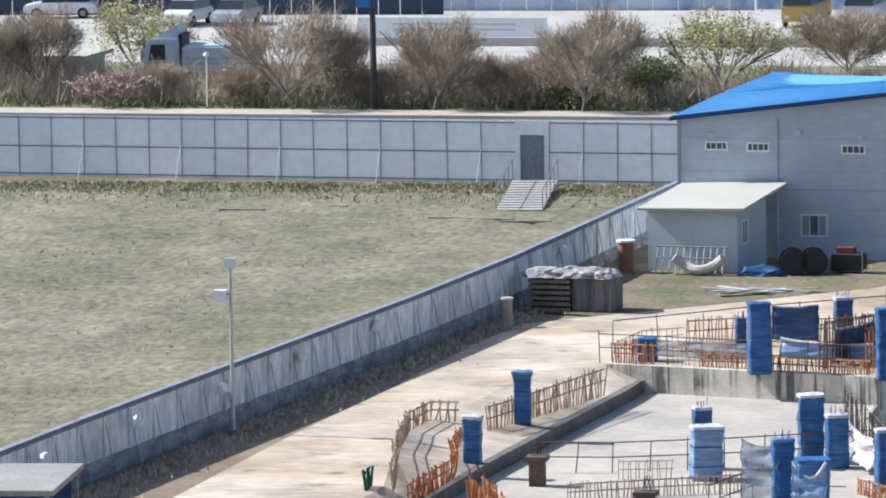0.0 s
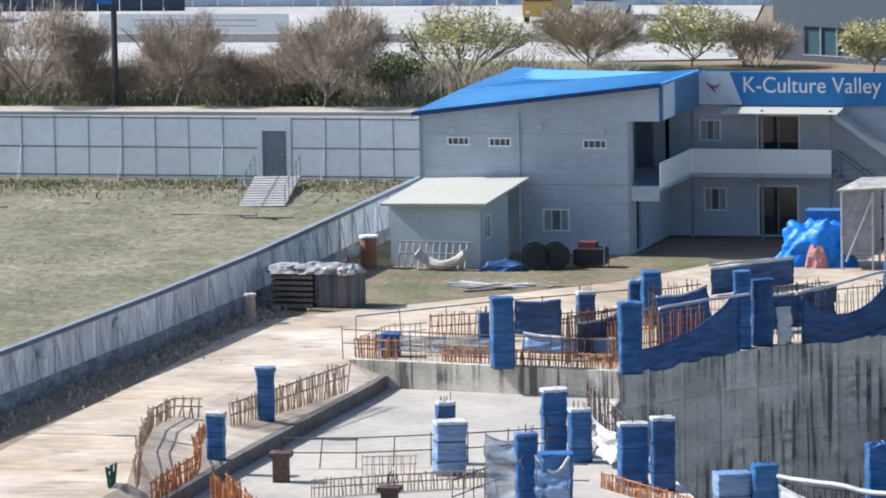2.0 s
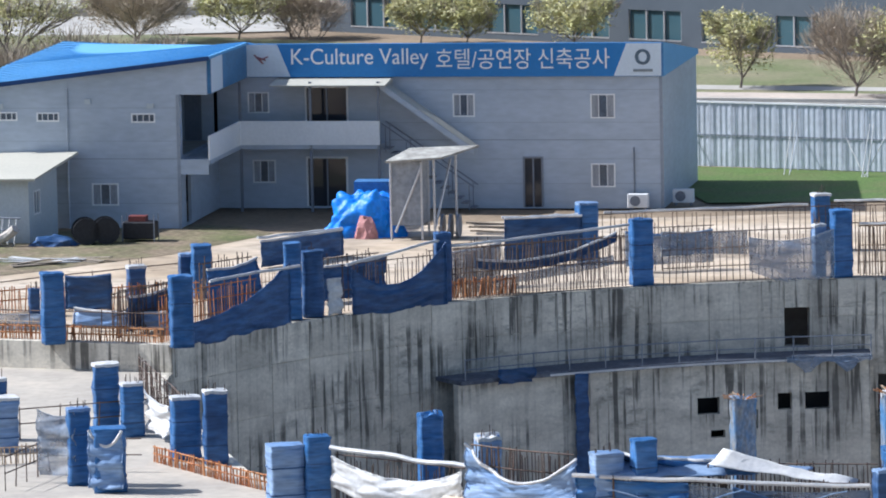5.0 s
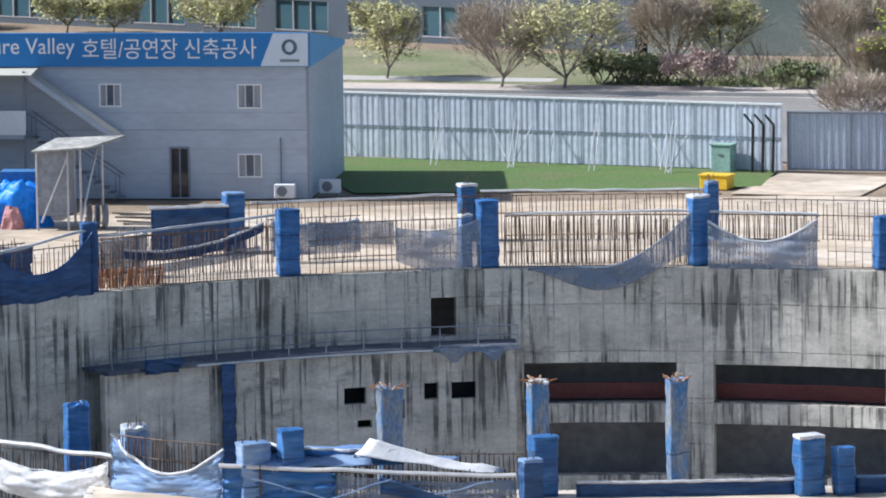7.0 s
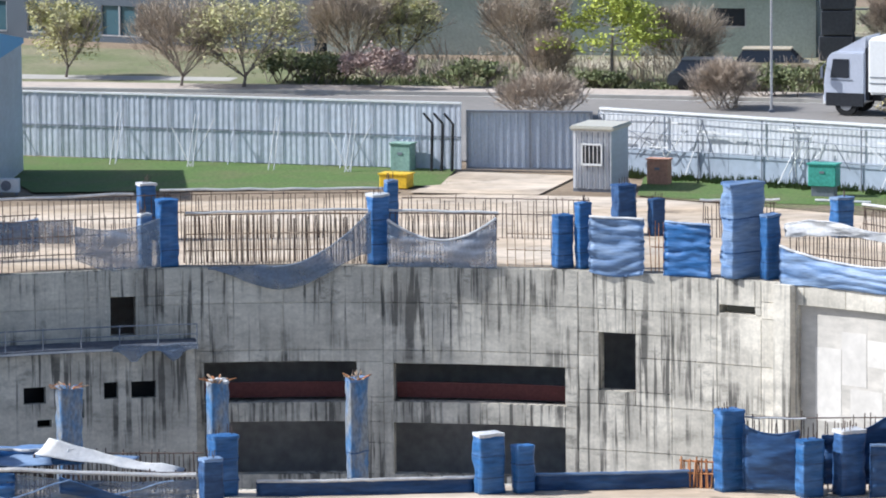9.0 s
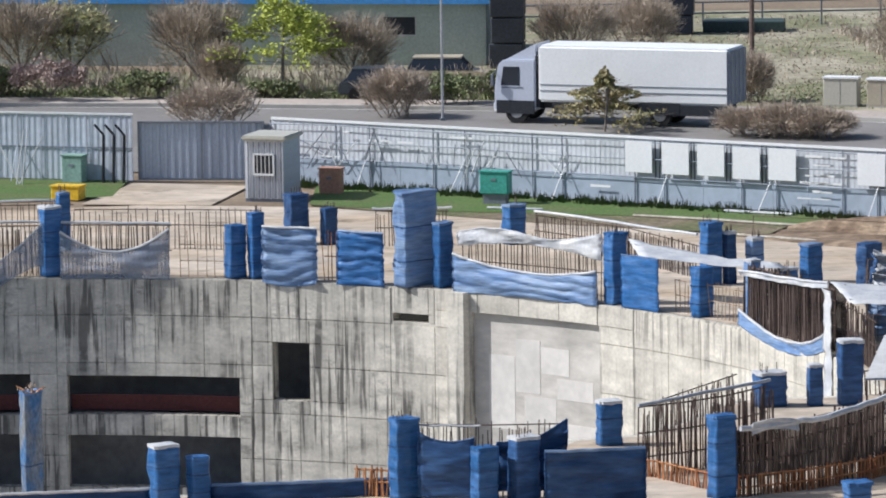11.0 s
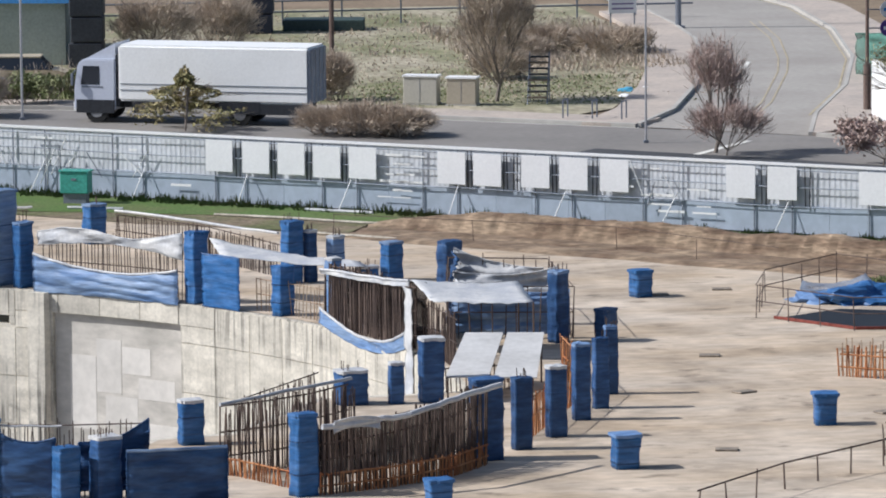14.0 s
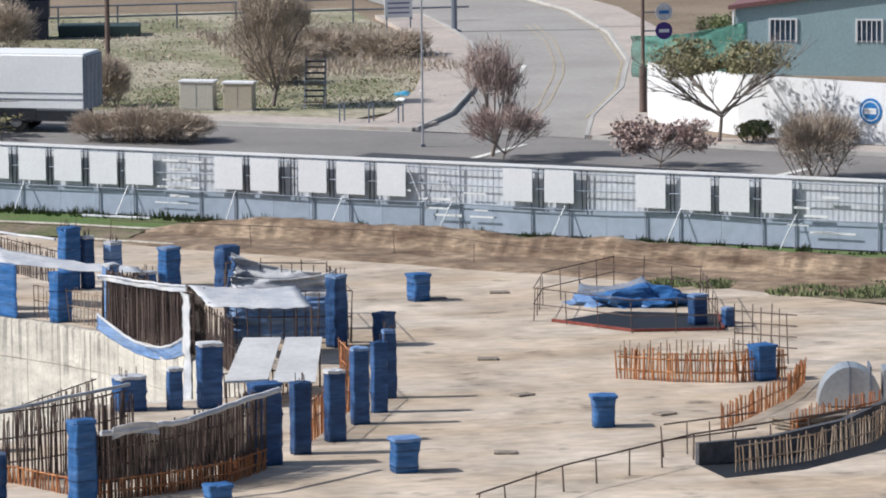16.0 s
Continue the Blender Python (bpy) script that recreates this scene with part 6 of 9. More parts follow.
def stripe(name, pts, w, material, label, z=0.02):
    bm = bmesh.new()
    for (ax, ay), (bx, by) in zip(pts, pts[1:]):
        d = Vector((bx - ax, by - ay)).normalized()
        s = Vector((-d.y, d.x)) * w / 2
        vs = [bm.verts.new((ax - s.x, ay - s.y, z)), bm.verts.new((bx - s.x, by - s.y, z)), bm.verts.new((bx + s.x, by + s.y, z)), bm.verts.new((ax + s.x, ay + s.y, z))]
        bm.faces.new(vs)
    structure(name, bm, material, label, "road marking")


mid = [(52.5, 243.0), (54.6, 249.0), (56.4, 255.5), (58.2, 262), (59.6, 268.2), (61.4, 278.1), (62.4, 287.4)]
stripe("centre_line", [(x - 0.22, y) for x, y in mid], 0.08, M_yellow, "yellow centre line of the side road", 0.024)
stripe("centre_line", [(x + 0.22, y) for x, y in mid], 0.08, M_yellow, "yellow centre line of the side road", 0.024)
stripe("stop_line", [(47.5, 229.8), (50.6, 234.2)], 0.35, M_paint, "white stop line on dark asphalt", 0.024)
stripe("edge_line", [(x - 0.4, y) for x, y in outer[1:]], 0.1, M_yellow, "white edge line of the side road", 0.024)
stripe("arrow_mark", [(56.6, 263.5), (57.6, 267.0)], 0.35, M_paint, "worn white arrow on the road", 0.024)
stripe("crossing_mark", [(57.6, 220.4), (59.6, 222.6)], 0.4, M_paint, "white road marking", 0.024)
stripe("edge_line", [(x, y - 0.5) for x, y in far_edge[2:]], 0.14, M_paint, "white edge line of the road", 0.012)


# ---------- trees and shrubs ----------
def leaf_mat(name, col, second):
    return mat(name, col, rough=0.8, second=second, scale=1.6, fine=8, var=0.3, bump=0)


M_bark = mat("bark", (0.24, 0.205, 0.175), scale=2, fine=12, var=0.25)
LEAF = {"bare": leaf_mat("bare_twigs", (0.45, 0.375, 0.285), (0.34, 0.28, 0.215)), "fresh": leaf_mat("spring_leaves", (0.52, 0.50, 0.22), (0.44, 0.40, 0.25)),
        "yellow": leaf_mat("yellow_green_leaves", (0.46, 0.50, 0.09), (0.34, 0.38, 0.08)), "pink": leaf_mat("faded_blossom", (0.48, 0.36, 0.325), (0.36, 0.27, 0.225)),
        "budding": leaf_mat("pinkish_twigs", (0.52, 0.41, 0.36), (0.40, 0.30, 0.26)), "brush": leaf_mat("dry_shrub", (0.52, 0.43, 0.34), (0.39, 0.32, 0.25)), "hedge": leaf_mat("hedge_leaves", (0.16, 0.20, 0.08), (0.24, 0.24, 0.13)),
        "conifer": leaf_mat("needle_clumps", (0.30, 0.28, 0.13), (0.38, 0.31, 0.17)), "umbrella": leaf_mat("flat_crown_twigs", (0.29, 0.27, 0.14), (0.22, 0.19, 0.11))}
WORDS = {"bare": ("bare brown tree with fine spreading twigs", "tree", "bare roadside trees"), "fresh": ("small tree in thin yellow-green spring leaf", "tree", "trees in spring leaf"),
         "yellow": ("layered tree in bright yellow-green leaf", "tree", "trees in spring leaf"), "budding": ("upright twiggy tree in brownish pink bud", "tree", "faded blossom trees"), "pink": ("low tree with faded pink blossom", "tree", "faded blossom trees"),
         "brush": ("dry brown leafless shrub by the road", "shrub", "dry brown shrubs"), "hedge": ("dense dark green clipped shrub", "shrub", "green shrubs"),
         "conifer": ("small layered conifer with browning needles", "tree", ""), "umbrella": ("spreading tree with forked trunk and flat crown", "tree", "")}


def limb(bm, p, d, ln, r, depth, tips, rng, spread, up):
    q = p + d * ln
    rod(bm, p, q, r, r * 0.62, n=5 if depth > 1 else 3)
    if depth == 0:
        tips.append((p, q))
        return
    for k in range(rng.choice((3, 4)) if depth > 1 else 4):
        nd = (d + Vector((rng.uniform(-1, 1), rng.uniform(-1, 1), rng.uniform(-0.5, 0.7) + up)) * spread).normalized()
        limb(bm, p.lerp(q, rng.uniform(0.55, 1.0)), nd, ln * rng.uniform(0.55, 0.8), r * 0.58, depth - 1, tips, rng, spread, up)


def fit_crown(bm, tips, w, h, th):
    """Spread limbs and tips to the crown's width and height; the trunk below th stays."""
    xs = sorted(abs(q.x) for _, q in tips) + sorted(abs(q.y) for _, q in tips)
    sx = w * 0.5 / max(0.1, sorted(xs)[int(len(xs) * 0.93)])
    zt = sorted(q.z for _, q in tips)[int(len(tips) * 0.96)]
    sz = (h * 0.97 - th) / max(0.1, zt - th)

    def go(p):
        t = min(1.0, max(0.0, (p.z - th * 0.9) / max(0.05, 0.25 * h)))
        k = 1 + (sx - 1) * t
        return Vector((p.x * k, p.y * k, p.z if p.z <= th else th + (p.z - th) * sz))
    for v in bm.verts:
        v.co = go(v.co)
    tips[:] = [(go(p), go(q)) for p, q in tips]


def tree(kind, x, y, w, h, seed):
    rng = random.Random(seed)
    words = WORDS[kind]
    o = thing("tree" if words[1] == "tree" else "shrub", pose(x, y, 0.0), *words)
    tips = []
    bm = bmesh.new()
    if kind in ("brush", "hedge"):
        for k in range(15):
            a = rng.uniform(0, 6.28)
            limb(bm, Vector((rng.uniform(-0.3, 0.3) * w, rng.uniform(-0.15, 0.15) * w, -0.05)), Vector((0.8 * math.cos(a), 0.5 * math.sin(a), 1)).normalized(), h * 0.42, 0.025, 2, tips, rng, 0.6, 0.2)
        fit_crown(bm, tips, w, h, 0.0)
        tagged(part("woody_base", bm, M_bark, o), kind="stuff")
    else:
        th = h * (0.8 if kind == "conifer" else 0.12 if kind == "budding" else 0.3 if kind == "umbrella" else 0.16)
        rod(bm, (0, 0, -0.08), (0.03 * h, 0, th), 0.02 * h, 0.013 * h, n=7)
        base = Vector((0.03 * h, 0, th))
        if kind in ("conifer", "yellow"):
            rod(bm, base, base + Vector((0, 0, h * 0.97 - th)), 0.018 * h, 0.004 * h, n=5)
            for k in range(26):
                z = h * rng.uniform(0.1 if kind == "conifer" else 0.3, 0.97)
                a = rng.uniform(0, 6.28)
                ln = w * 0.5 * (1.08 - (z / h) ** (1.0 if kind == "conifer" else 3)) * rng.uniform(0.55, 1.0)
                limb(bm, Vector((0.02 * h, 0, z)), Vector((math.cos(a), math.sin(a), 0.15)), ln * 0.6, 0.02, 1, tips, rng, 0.45, 0.0)
        else:
            n = 7 if kind != "umbrella" else 8
            for k in range(n):
                a = 2 * math.pi * k / n + rng.uniform(-0.3, 0.3)
                flat_ = 0.85 if kind != "umbrella" else 0.7
                d = Vector((math.cos(a) * w / h * 0.9, math.sin(a) * w / h * 0.9, rng.uniform(0.5, 1.3) * flat_)).normalized()
                limb(bm, base - Vector((0, 0, rng.uniform(0, 0.06) * h)), d, h * 0.27, 0.009 * h, 3, tips, rng, 0.5, 0.25 if kind != "umbrella" else 0.05)
        fit_crown(bm, tips, w, h, th if kind not in ("conifer", "yellow") else 0.12 * h)
        part("trunk", bm, M_bark, o)
    # crown: twigs or leaves about the tips, held within the crown's outline
    verts, faces = [], []
    count = {"budding": 3400, "bare": 8500, "fresh": 6500, "yellow": 6500, "pink": 4200, "brush": 7000, "hedge": 4200, "conifer": 4200, "umbrella": 7000}[kind]
    cz, hz = (0.57 * h, 0.47 * h) if kind not in ("brush", "hedge", "pink", "budding") else (0.5 * h, 0.52 * h)
    if kind == "umbrella":
        cz, hz = 0.80 * h, 0.17 * h
    for k in range(count):
        p, q = tips[rng.randrange(len(tips))]
        c = p.lerp(q, rng.uniform(0.2, 1.25)) + Vector((rng.gauss(0, 1), rng.gauss(0, 1), rng.gauss(0, 0.7))) * (0.12 * h if kind in ("hedge", "bare", "brush") else 0.085 * h)
        e = Vector((c.x / (w * 0.55), c.y / (w * 0.55), (c.z - cz) / hz))
        if kind in ("bare", "fresh", "brush") and k % 3 == 0:
            a_, r_ = rng.uniform(0, 6.28), math.sqrt(rng.random())
            c = Vector((math.cos(a_) * r_ * w * 0.5, math.sin(a_) * r_ * w * 0.5, cz + rng.uniform(-0.95, 0.9) * hz * math.sqrt(max(0.05, 1 - r_ * r_ * 0.8))))
            e = Vector((c.x / (w * 0.55), c.y / (w * 0.55), (c.z - cz) / hz))
        edge_ = 0.86 + 0.5 * noise.noise(e.normalized() * 2.3 + Vector((seed * 1.7, 0, 0))) + 0.2 * noise.noise(e.normalized() * 6 + Vector((0, seed, 0)))
        if kind == "conifer":
            far, lim = math.hypot(c.x, c.y), w * 0.68 * max(0.05, 1.03 - c.z / h) * (0.85 + 0.4 * math.sin(c.z / h * 21))
            if far > lim:
                c.x, c.y = c.x * lim / far, c.y * lim / far
        elif e.length > edge_:
            e = e.normalized() * edge_ * (1 - abs(rng.gauss(0, 0.3)))
            c = Vector((e.x * w * 0.55, e.y * w * 0.55, e.z * hz + cz))
        if c.z < 0.03:
            c.z = rng.uniform(0.03, 0.2)
        thin = kind in ("bare", "budding", "brush", "pink") or (kind == "umbrella" and k % 2) or (kind == "fresh" and k % 2)
        ln = rng.uniform(0.12, 0.34) if thin else rng.uniform(0.06, 0.14)
        wd = rng.uniform(0.009, 0.024) if thin else ln * 0.55
        if kind == "pink" or (thin and rng.random() < 0.06):
            ln, wd = rng.uniform(0.06, 0.12), rng.uniform(0.04, 0.08)
        d = Vector((rng.gauss(0, 1), rng.gauss(0, 1), rng.gauss(0.9, 0.8) if kind in ("bare", "brush") else rng.gauss(0.4, 0.8) if kind not in ("conifer", "yellow", "fresh") else rng.gauss(0, 0.3))).normalized()
        if kind in ("bare", "brush", "budding") and ln > 0.12:
            d = (Vector((c.x, c.y, c.z - 0.12 * h)).normalized() + Vector((rng.gauss(0, 0.4), rng.gauss(0, 0.4), rng.gauss(0.1, 0.4)))).normalized()
            ln, wd = ln * 1.6, wd * 0.62
        s = d.cross(Vector((rng.gauss(0, 1), rng.gauss(0, 1), rng.gauss(0, 1)))).normalized() * wd
        i = len(verts)
        verts += [c - s, c + s, c + d * ln + s * 0.4, c + d * ln - s * 0.4]
        faces.append((i, i + 1, i + 2, i + 3))
    me = bpy.data.meshes.new("crown")
    me.from_pydata([tuple(v) for v in verts], [], faces)
    me.materials.append(LEAF[kind])
    c = new("crown", me)
    c.parent = o
    tagged(c, kind="stuff")
    return o


PLANTS = {
    "bare": ((-65.1, 276.9, 4.7, 4.2), (-57.4, 275.9, 3.3, 3.7), (-50.0, 275, 3.5, 3.6), (-49.6, 280.1, 2.5, 3.9), (-39.8, 293.0, 3.9, 2.9), (-78.5, 281.6, 2.8, 3.8), (-80.3, 280.1, 2.3, 3.4), (-62.5, 277.5, 2.2, 3.3),
             (-40.0, 296.2, 3.5, 2.6), (-3.2, 262.5, 3.0, 3.5), (4.5, 268.7, 2.6, 3.4), (12.4, 264.6, 2.8, 3.6), (19.4, 264.3, 2.8, 2.8), (43.2, 252.1, 2.3, 4.6)),
    "fresh": ((-75.5, 288.8, 4.0, 3.8), (-44.4, 280.8, 4.4, 3.9), (-34.9, 296.5, 3.8, 2.8), (-25.3, 293.0, 2.6, 2.4), (-22.9, 292.0, 2.2, 2.1), (-17.4, 288.4, 3.3, 2.5), (-8.5, 268.1, 2.3, 3.1), (-0.4, 261.6, 4.0, 3.8), (6.8, 269.7, 2.9, 3.3)),
    "yellow": ((16.0, 262.1, 4.1, 3.5),),
    "pink": ((-73.9, 276.8, 4.4, 1.9), (5.7, 261.0, 3.2, 2.0), (53.9, 224.4, 3.8, 2.0)),
    "budding": ((48.6, 229.2, 2.6, 2.3), (48.4, 230.4, 2.0, 4.5)),
    "brush": ((12.3, 248.6, 3.2, 1.7), (-67.5, 278.0, 2.3, 1.7), (-71.7, 278.8, 1.9, 1.8), (-55.3, 278.1, 3.2, 2.3), (-52.6, 277.6, 3.0, 2.3), (-58.8, 278.6, 3.8, 1.9), (-61.4, 277.9, 2.2, 1.6), (-31.3, 297.2, 3.2, 2.2), (20.3, 251.4, 2.4, 2.0), (13.4, 262.4, 1.8, 2.3), (34.4, 240.8, 2.6, 1.05), (35.7, 240.1, 2.8, 1.15), (37.0, 239.4, 2.4, 0.95),
              (36.2, 254.2, 1.5, 2.0), (30.7, 273.9, 3.2, 2.9), (34.2, 276, 3.0, 2.8), (59.1, 219.4, 2.6, 2.5), (52.2, 272, 3.2, 1.2), (49.5, 274, 3.0, 1.1), (47.5, 271, 2.6, 0.9), (45.2, 262, 2.4, 1.2)),
    "hedge": ((-47.0, 277.6, 3.1, 2.4), (23.2, 254.9, 2.8, 1.4), (25.6, 257.2, 2.4, 1.3), (3.2, 263.1, 2.5, 1.4), (1.2, 264.5, 2.3, 1.5), (10.0, 260.6, 2.8, 1.3), (59.6, 231.2, 1.2, 1.0), (61.2, 230.0, 1.4, 1.0), (66.1, 262.2, 2.4, 2.6), (15.5, 259.9, 2.2, 0.8), (-64.2, 279.5, 3.0, 0.8), (-50.9, 277.0, 2.4, 1.0)),
    "conifer": ((28.5, 243.6, 4.2, 2.3),),
    "umbrella": ((58.2, 231.9, 5.4, 4.3),)}
_k = 0
for kind, rows in PLANTS.items():
    for row in rows:
        _k += 1
        x, y, w, h = row
        tree(kind, x, y, w * (1.42 if kind in ("bare", "fresh", "yellow") else 1.15), h * (1.2 if kind in ("bare", "fresh", "yellow") else 1.05), seed=_k)


# undergrowth that nobody could count
def undergrowth(name, n, spot, hmin, hmax, material, label, seed, width=0.02):
    rng = random.Random(seed)
    verts, faces = [], []
    for k in range(n):
        x, y = spot(rng)
        hh = rng.uniform(hmin, hmax) * (0.55 + 0.8 * max(0.0, 0.5 + noise.noise(Vector((x * 0.35, y * 0.35, seed)))))
        z0 = rng.uniform(0, 0.55) * hh
        a, wd = rng.uniform(0, 6.28), rng.uniform(0.5, 1.6) * width
        lx, ly = rng.gauss(0, 0.35) * hh, rng.gauss(0, 0.35) * hh
        i = len(verts)
        verts += [(x - wd * math.cos(a), y - wd * math.sin(a), z0), (x + wd * math.cos(a), y + wd * math.sin(a), z0), (x + lx + wd * 0.4, y + ly, hh), (x + lx - wd * 0.4, y + ly, hh)]
        faces.append((i, i + 1, i + 2, i + 3))
    me = bpy.data.meshes.new(name)
    me.from_pydata(verts, [], faces)
    me.materials.append(material)
    return tagged(new(name, me), label, "undergrowth", kind="stuff")


def along_road(x0, x1, w0, w1):
    def spot(rng):
        x = rng.uniform(x0, x1)
        for (ax, ay), (bx, by) in zip(far_edge, far_edge[1:]):
            if ax <= x <= bx:
                return x, ay + (by - ay) * (x - ax) / (bx - ax) + rng.uniform(w0, w1)
        return x, 255
    return spot


undergrowth("roadside_scrub", 15000, along_road(-84, -36, 4.5, 15), 0.5, 1.7, LEAF["brush"], "tangled brown scrub along the road", 31)
undergrowth("roadside_scrub", 6000, along_road(-84, -36, 3.5, 10), 0.15, 0.5, LEAF["hedge"], "low green scrub along the road", 32, 0.04)
undergrowth("roadside_scrub", 3500, along_road(2, 27, 3.5, 6), 0.1, 0.45, LEAF["hedge"], "low green scrub along the road", 33, 0.04)
undergrowth("roadside_scrub", 3000, along_road(2, 30, 5, 12), 0.3, 1.3, LEAF["brush"], "brown scrub along the road", 34)
undergrowth("lot_weeds", 9000, lambda r: (r.uniform(27, 54), r.uniform(252, 296)), 0.03, 0.16, LEAF["brush"], "dry weeds over the vacant lot", 35, 0.05)
undergrowth("lot_weeds", 4500, lambda r: (r.uniform(45, 54.5), r.uniform(264, 286)), 0.2, 0.6, LEAF["brush"], "thick dry weeds by the bend", 36, 0.03)
undergrowth("lot_grass", 3000, lambda r: (r.uniform(34, 52), r.uniform(250, 262)), 0.03, 0.12, LEAF["hedge"], "green tufts on the vacant lot", 37, 0.05)

# ---------- buildings far off ----------
def hall(name, p0, p1, depth, height, wall, label, windows=(), roof=None, glass=None, peak=0.0):
    """A long building with a pierced front wall from p0 to p1. windows: (x0, x1, z0, z1); peak: rise of a gable over the front."""
    m, ln = along(p0, p1)
    o = thing(name, m, label, "building")
    bm = bmesh.new()
    for a, b, s, e in pierced(0, ln, -0.05, height, list(windows)):
        box(bm, a, b, 0, 0.3, s, e)
    bmesh.ops.remove_doubles(bm, verts=bm.verts[:], dist=0.001)
    part("front_wall", bm, wall, o)
    bm = bmesh.new()
    box(bm, 0, 0.3, 0.3, depth, -0.05, height), box(bm, ln - 0.3, ln, 0.3, depth, -0.05, height), box(bm, 0.3, ln - 0.3, depth - 0.3, depth, -0.05, height)
    part("side_wall", bm, wall, o)
    bm = bmesh.new()
    if peak:
        for x0, z0, x1, z1 in ((-0.3, height - 0.3 * peak * 2 / ln, ln / 2, height + peak), (ln / 2, height + peak, ln + 0.3, height - 0.3 * peak * 2 / ln)):
            vs = [bm.verts.new((x, y, z + e)) for e in (0.0, 0.2) for x, z, y in ((x0, z0, -0.2), (x1, z1, -0.2), (x1, z1, depth + 0.3), (x0, z0, depth + 0.3))]
            for q in ((3, 2, 1, 0), (4, 5, 6, 7), (0, 1, 5, 4), (1, 2, 6, 5), (2, 3, 7, 6), (3, 0, 4, 7)):
                bm.faces.new([vs[i] for i in q])
    else:
        box(bm, -0.4, ln + 0.4, -0.5, depth + 0.4, height, height + 0.25)
    part("roof", bm, roof or wall, o)
    for y in (0.0, depth - 0.3) if peak else ():
        bm = bmesh.new()
        vs = [bm.verts.new((x, y + e, z)) for e in (0.0, 0.3) for x, z in ((0, height), (ln, height), (ln / 2, height + peak))]
        for q in ((0, 1, 2), (5, 4, 3), (0, 3, 4, 1), (1, 4, 5, 2), (2, 5, 3, 0)):
            bm.faces.new([vs[i] for i in q])
        part("gable", bm, wall, o)
    for x0, x1, z0, z1 in windows:
        w = new("window")
        w.parent = o
        bm = bmesh.new()
        box(bm, x0, x1, 0.12, 0.14, z0, z1)
        part("pane", bm, glass or M_glass, w)
        bm = bmesh.new()
        n = max(1, round((x1 - x0) / 1.1))
        for k in range(n + 1):
            x = x0 + (x1 - x0) * k / n
            box(bm, x - 0.04, x + 0.04, 0.02, 0.118, z0, z1)
        box(bm, x0, x1, -0.02, 0.02, z0, z0 + 0.07)
        part("frame", bm, M_pipe, w)
    return o


M_grey_hall = mat("grey_hall_panel", (0.095, 0.115, 0.14), rough=0.6, var=0.04, scale=0.2, fine=1.5, bump=0.02)
M_teal_glass = bpy.data.materials.new("teal_glass")
M_teal_glass.use_nodes = True
_b = M_teal_glass.node_tree.nodes["Principled BSDF"]
_b.inputs["Base Color"].default_value, _b.inputs["Roughness"].default_value = (0.06, 0.12, 0.15, 1), 0.12
wins = [(k * 4.4 + 2.0, k * 4.4 + 5.2, 0.25, 1.75) for k in range(8)] + [(10.6 + 3.6 * k, 12.2 + 3.6 * k, 3.1, 4.2) for k in range(8)]
hall("grey_hall", (-31.2, 301.5), (3.0, 279.5), 26, 8.0, M_grey_hall, "large grey panelled hall with dark glazing", wins, glass=M_teal_glass)
hall("green_building", (3.6, 279.0), (26.4, 273.2), 10, 2.95, mat("grey_green_wall", (0.42, 0.47, 0.42), var=0.12), "low grey-green building with blue roof edge", [(15.3, 16.4, 1.5, 2.3), (18.6, 20.2, 1.4, 2.3), (3, 4.4, 1.3, 2.2), (9, 10.6, 1.4, 2.2)], roof=mat("bright_blue_roof", (0.10, 0.33, 0.72), rough=0.4, var=0.12))
hall("teal_warehouse", (66.1, 260.2), (86, 251.7), 16, 3.0, mat("teal_sheet", (0.33, 0.45, 0.47), rough=0.5, var=0.08), "teal steel warehouse with dull red gable roof", [(1.6, 2.8, 1.52, 2.5), (5.6, 6.75, 1.52, 2.5)], glass=mat("slate_pane", (0.10, 0.15, 0.22), rough=0.25), roof=mat("dull_red_roof", (0.22, 0.11, 0.105), rough=0.5), peak=1.55)
warehouse = bpy.data.objects["teal_warehouse"]
bm = bmesh.new()
rod(bm, (-0.06, -0.12, 0.0), (-0.06, -0.12, 2.95), 0.06)
part("downpipe", bm, M_white, warehouse, "white downpipe")
for w in [c for c in warehouse.children if c.name.startswith("window")]:
    x0, x1 = (1.6, 2.8) if w.name == min(c.name for c in warehouse.children if c.name.startswith("window")) else (5.6, 6.75)
    bm = bmesh.new()
    box(bm, x0 - 0.06, x1 + 0.06, -0.05, -0.005, 2.5, 2.58), box(bm, x0 - 0.06, x0 + 0.03, -0.05, -0.005, 1.5, 2.5), box(bm, x1 - 0.03, x1 + 0.06, -0.05, -0.005, 1.5, 2.5)
    for k in range(1, 5):
        rod(bm, (x0 + (x1 - x0) * k / 5, -0.03, 1.52), (x0 + (x1 - x0) * k / 5, -0.03, 2.5), 0.022, n=5)
    part("window_guard", bm, M_white, w, "white window surround with guard bars")
yw = thing("yard_fence", along((-72, 337), (-51, 337))[0], "white and blue sheet fence behind the parking yard", "fence", kind="structure")
_m = mat("white_blue_sheet", (0.55, 0.61, 0.68), second=(0.14, 0.25, 0.5), scale=0.5, mix=0.36, rough=0.5)
for k in range(14):
    bm = bmesh.new()
    box(bm, k * 1.5, k * 1.5 + 1.47, 0, 0.05, 0.02, 2.55)
    part("panel", bm, _m, yw)
yw = thing("yard_fence", along((-51, 337.5), (-33, 336))[0], "pale blue sheet fence behind the parking yard", "fence", kind="structure")
_m = mat("pale_blue_sheet", (0.45, 0.53, 0.62), second=(0.10, 0.2, 0.42), scale=0.7, mix=0.4, rough=0.5)
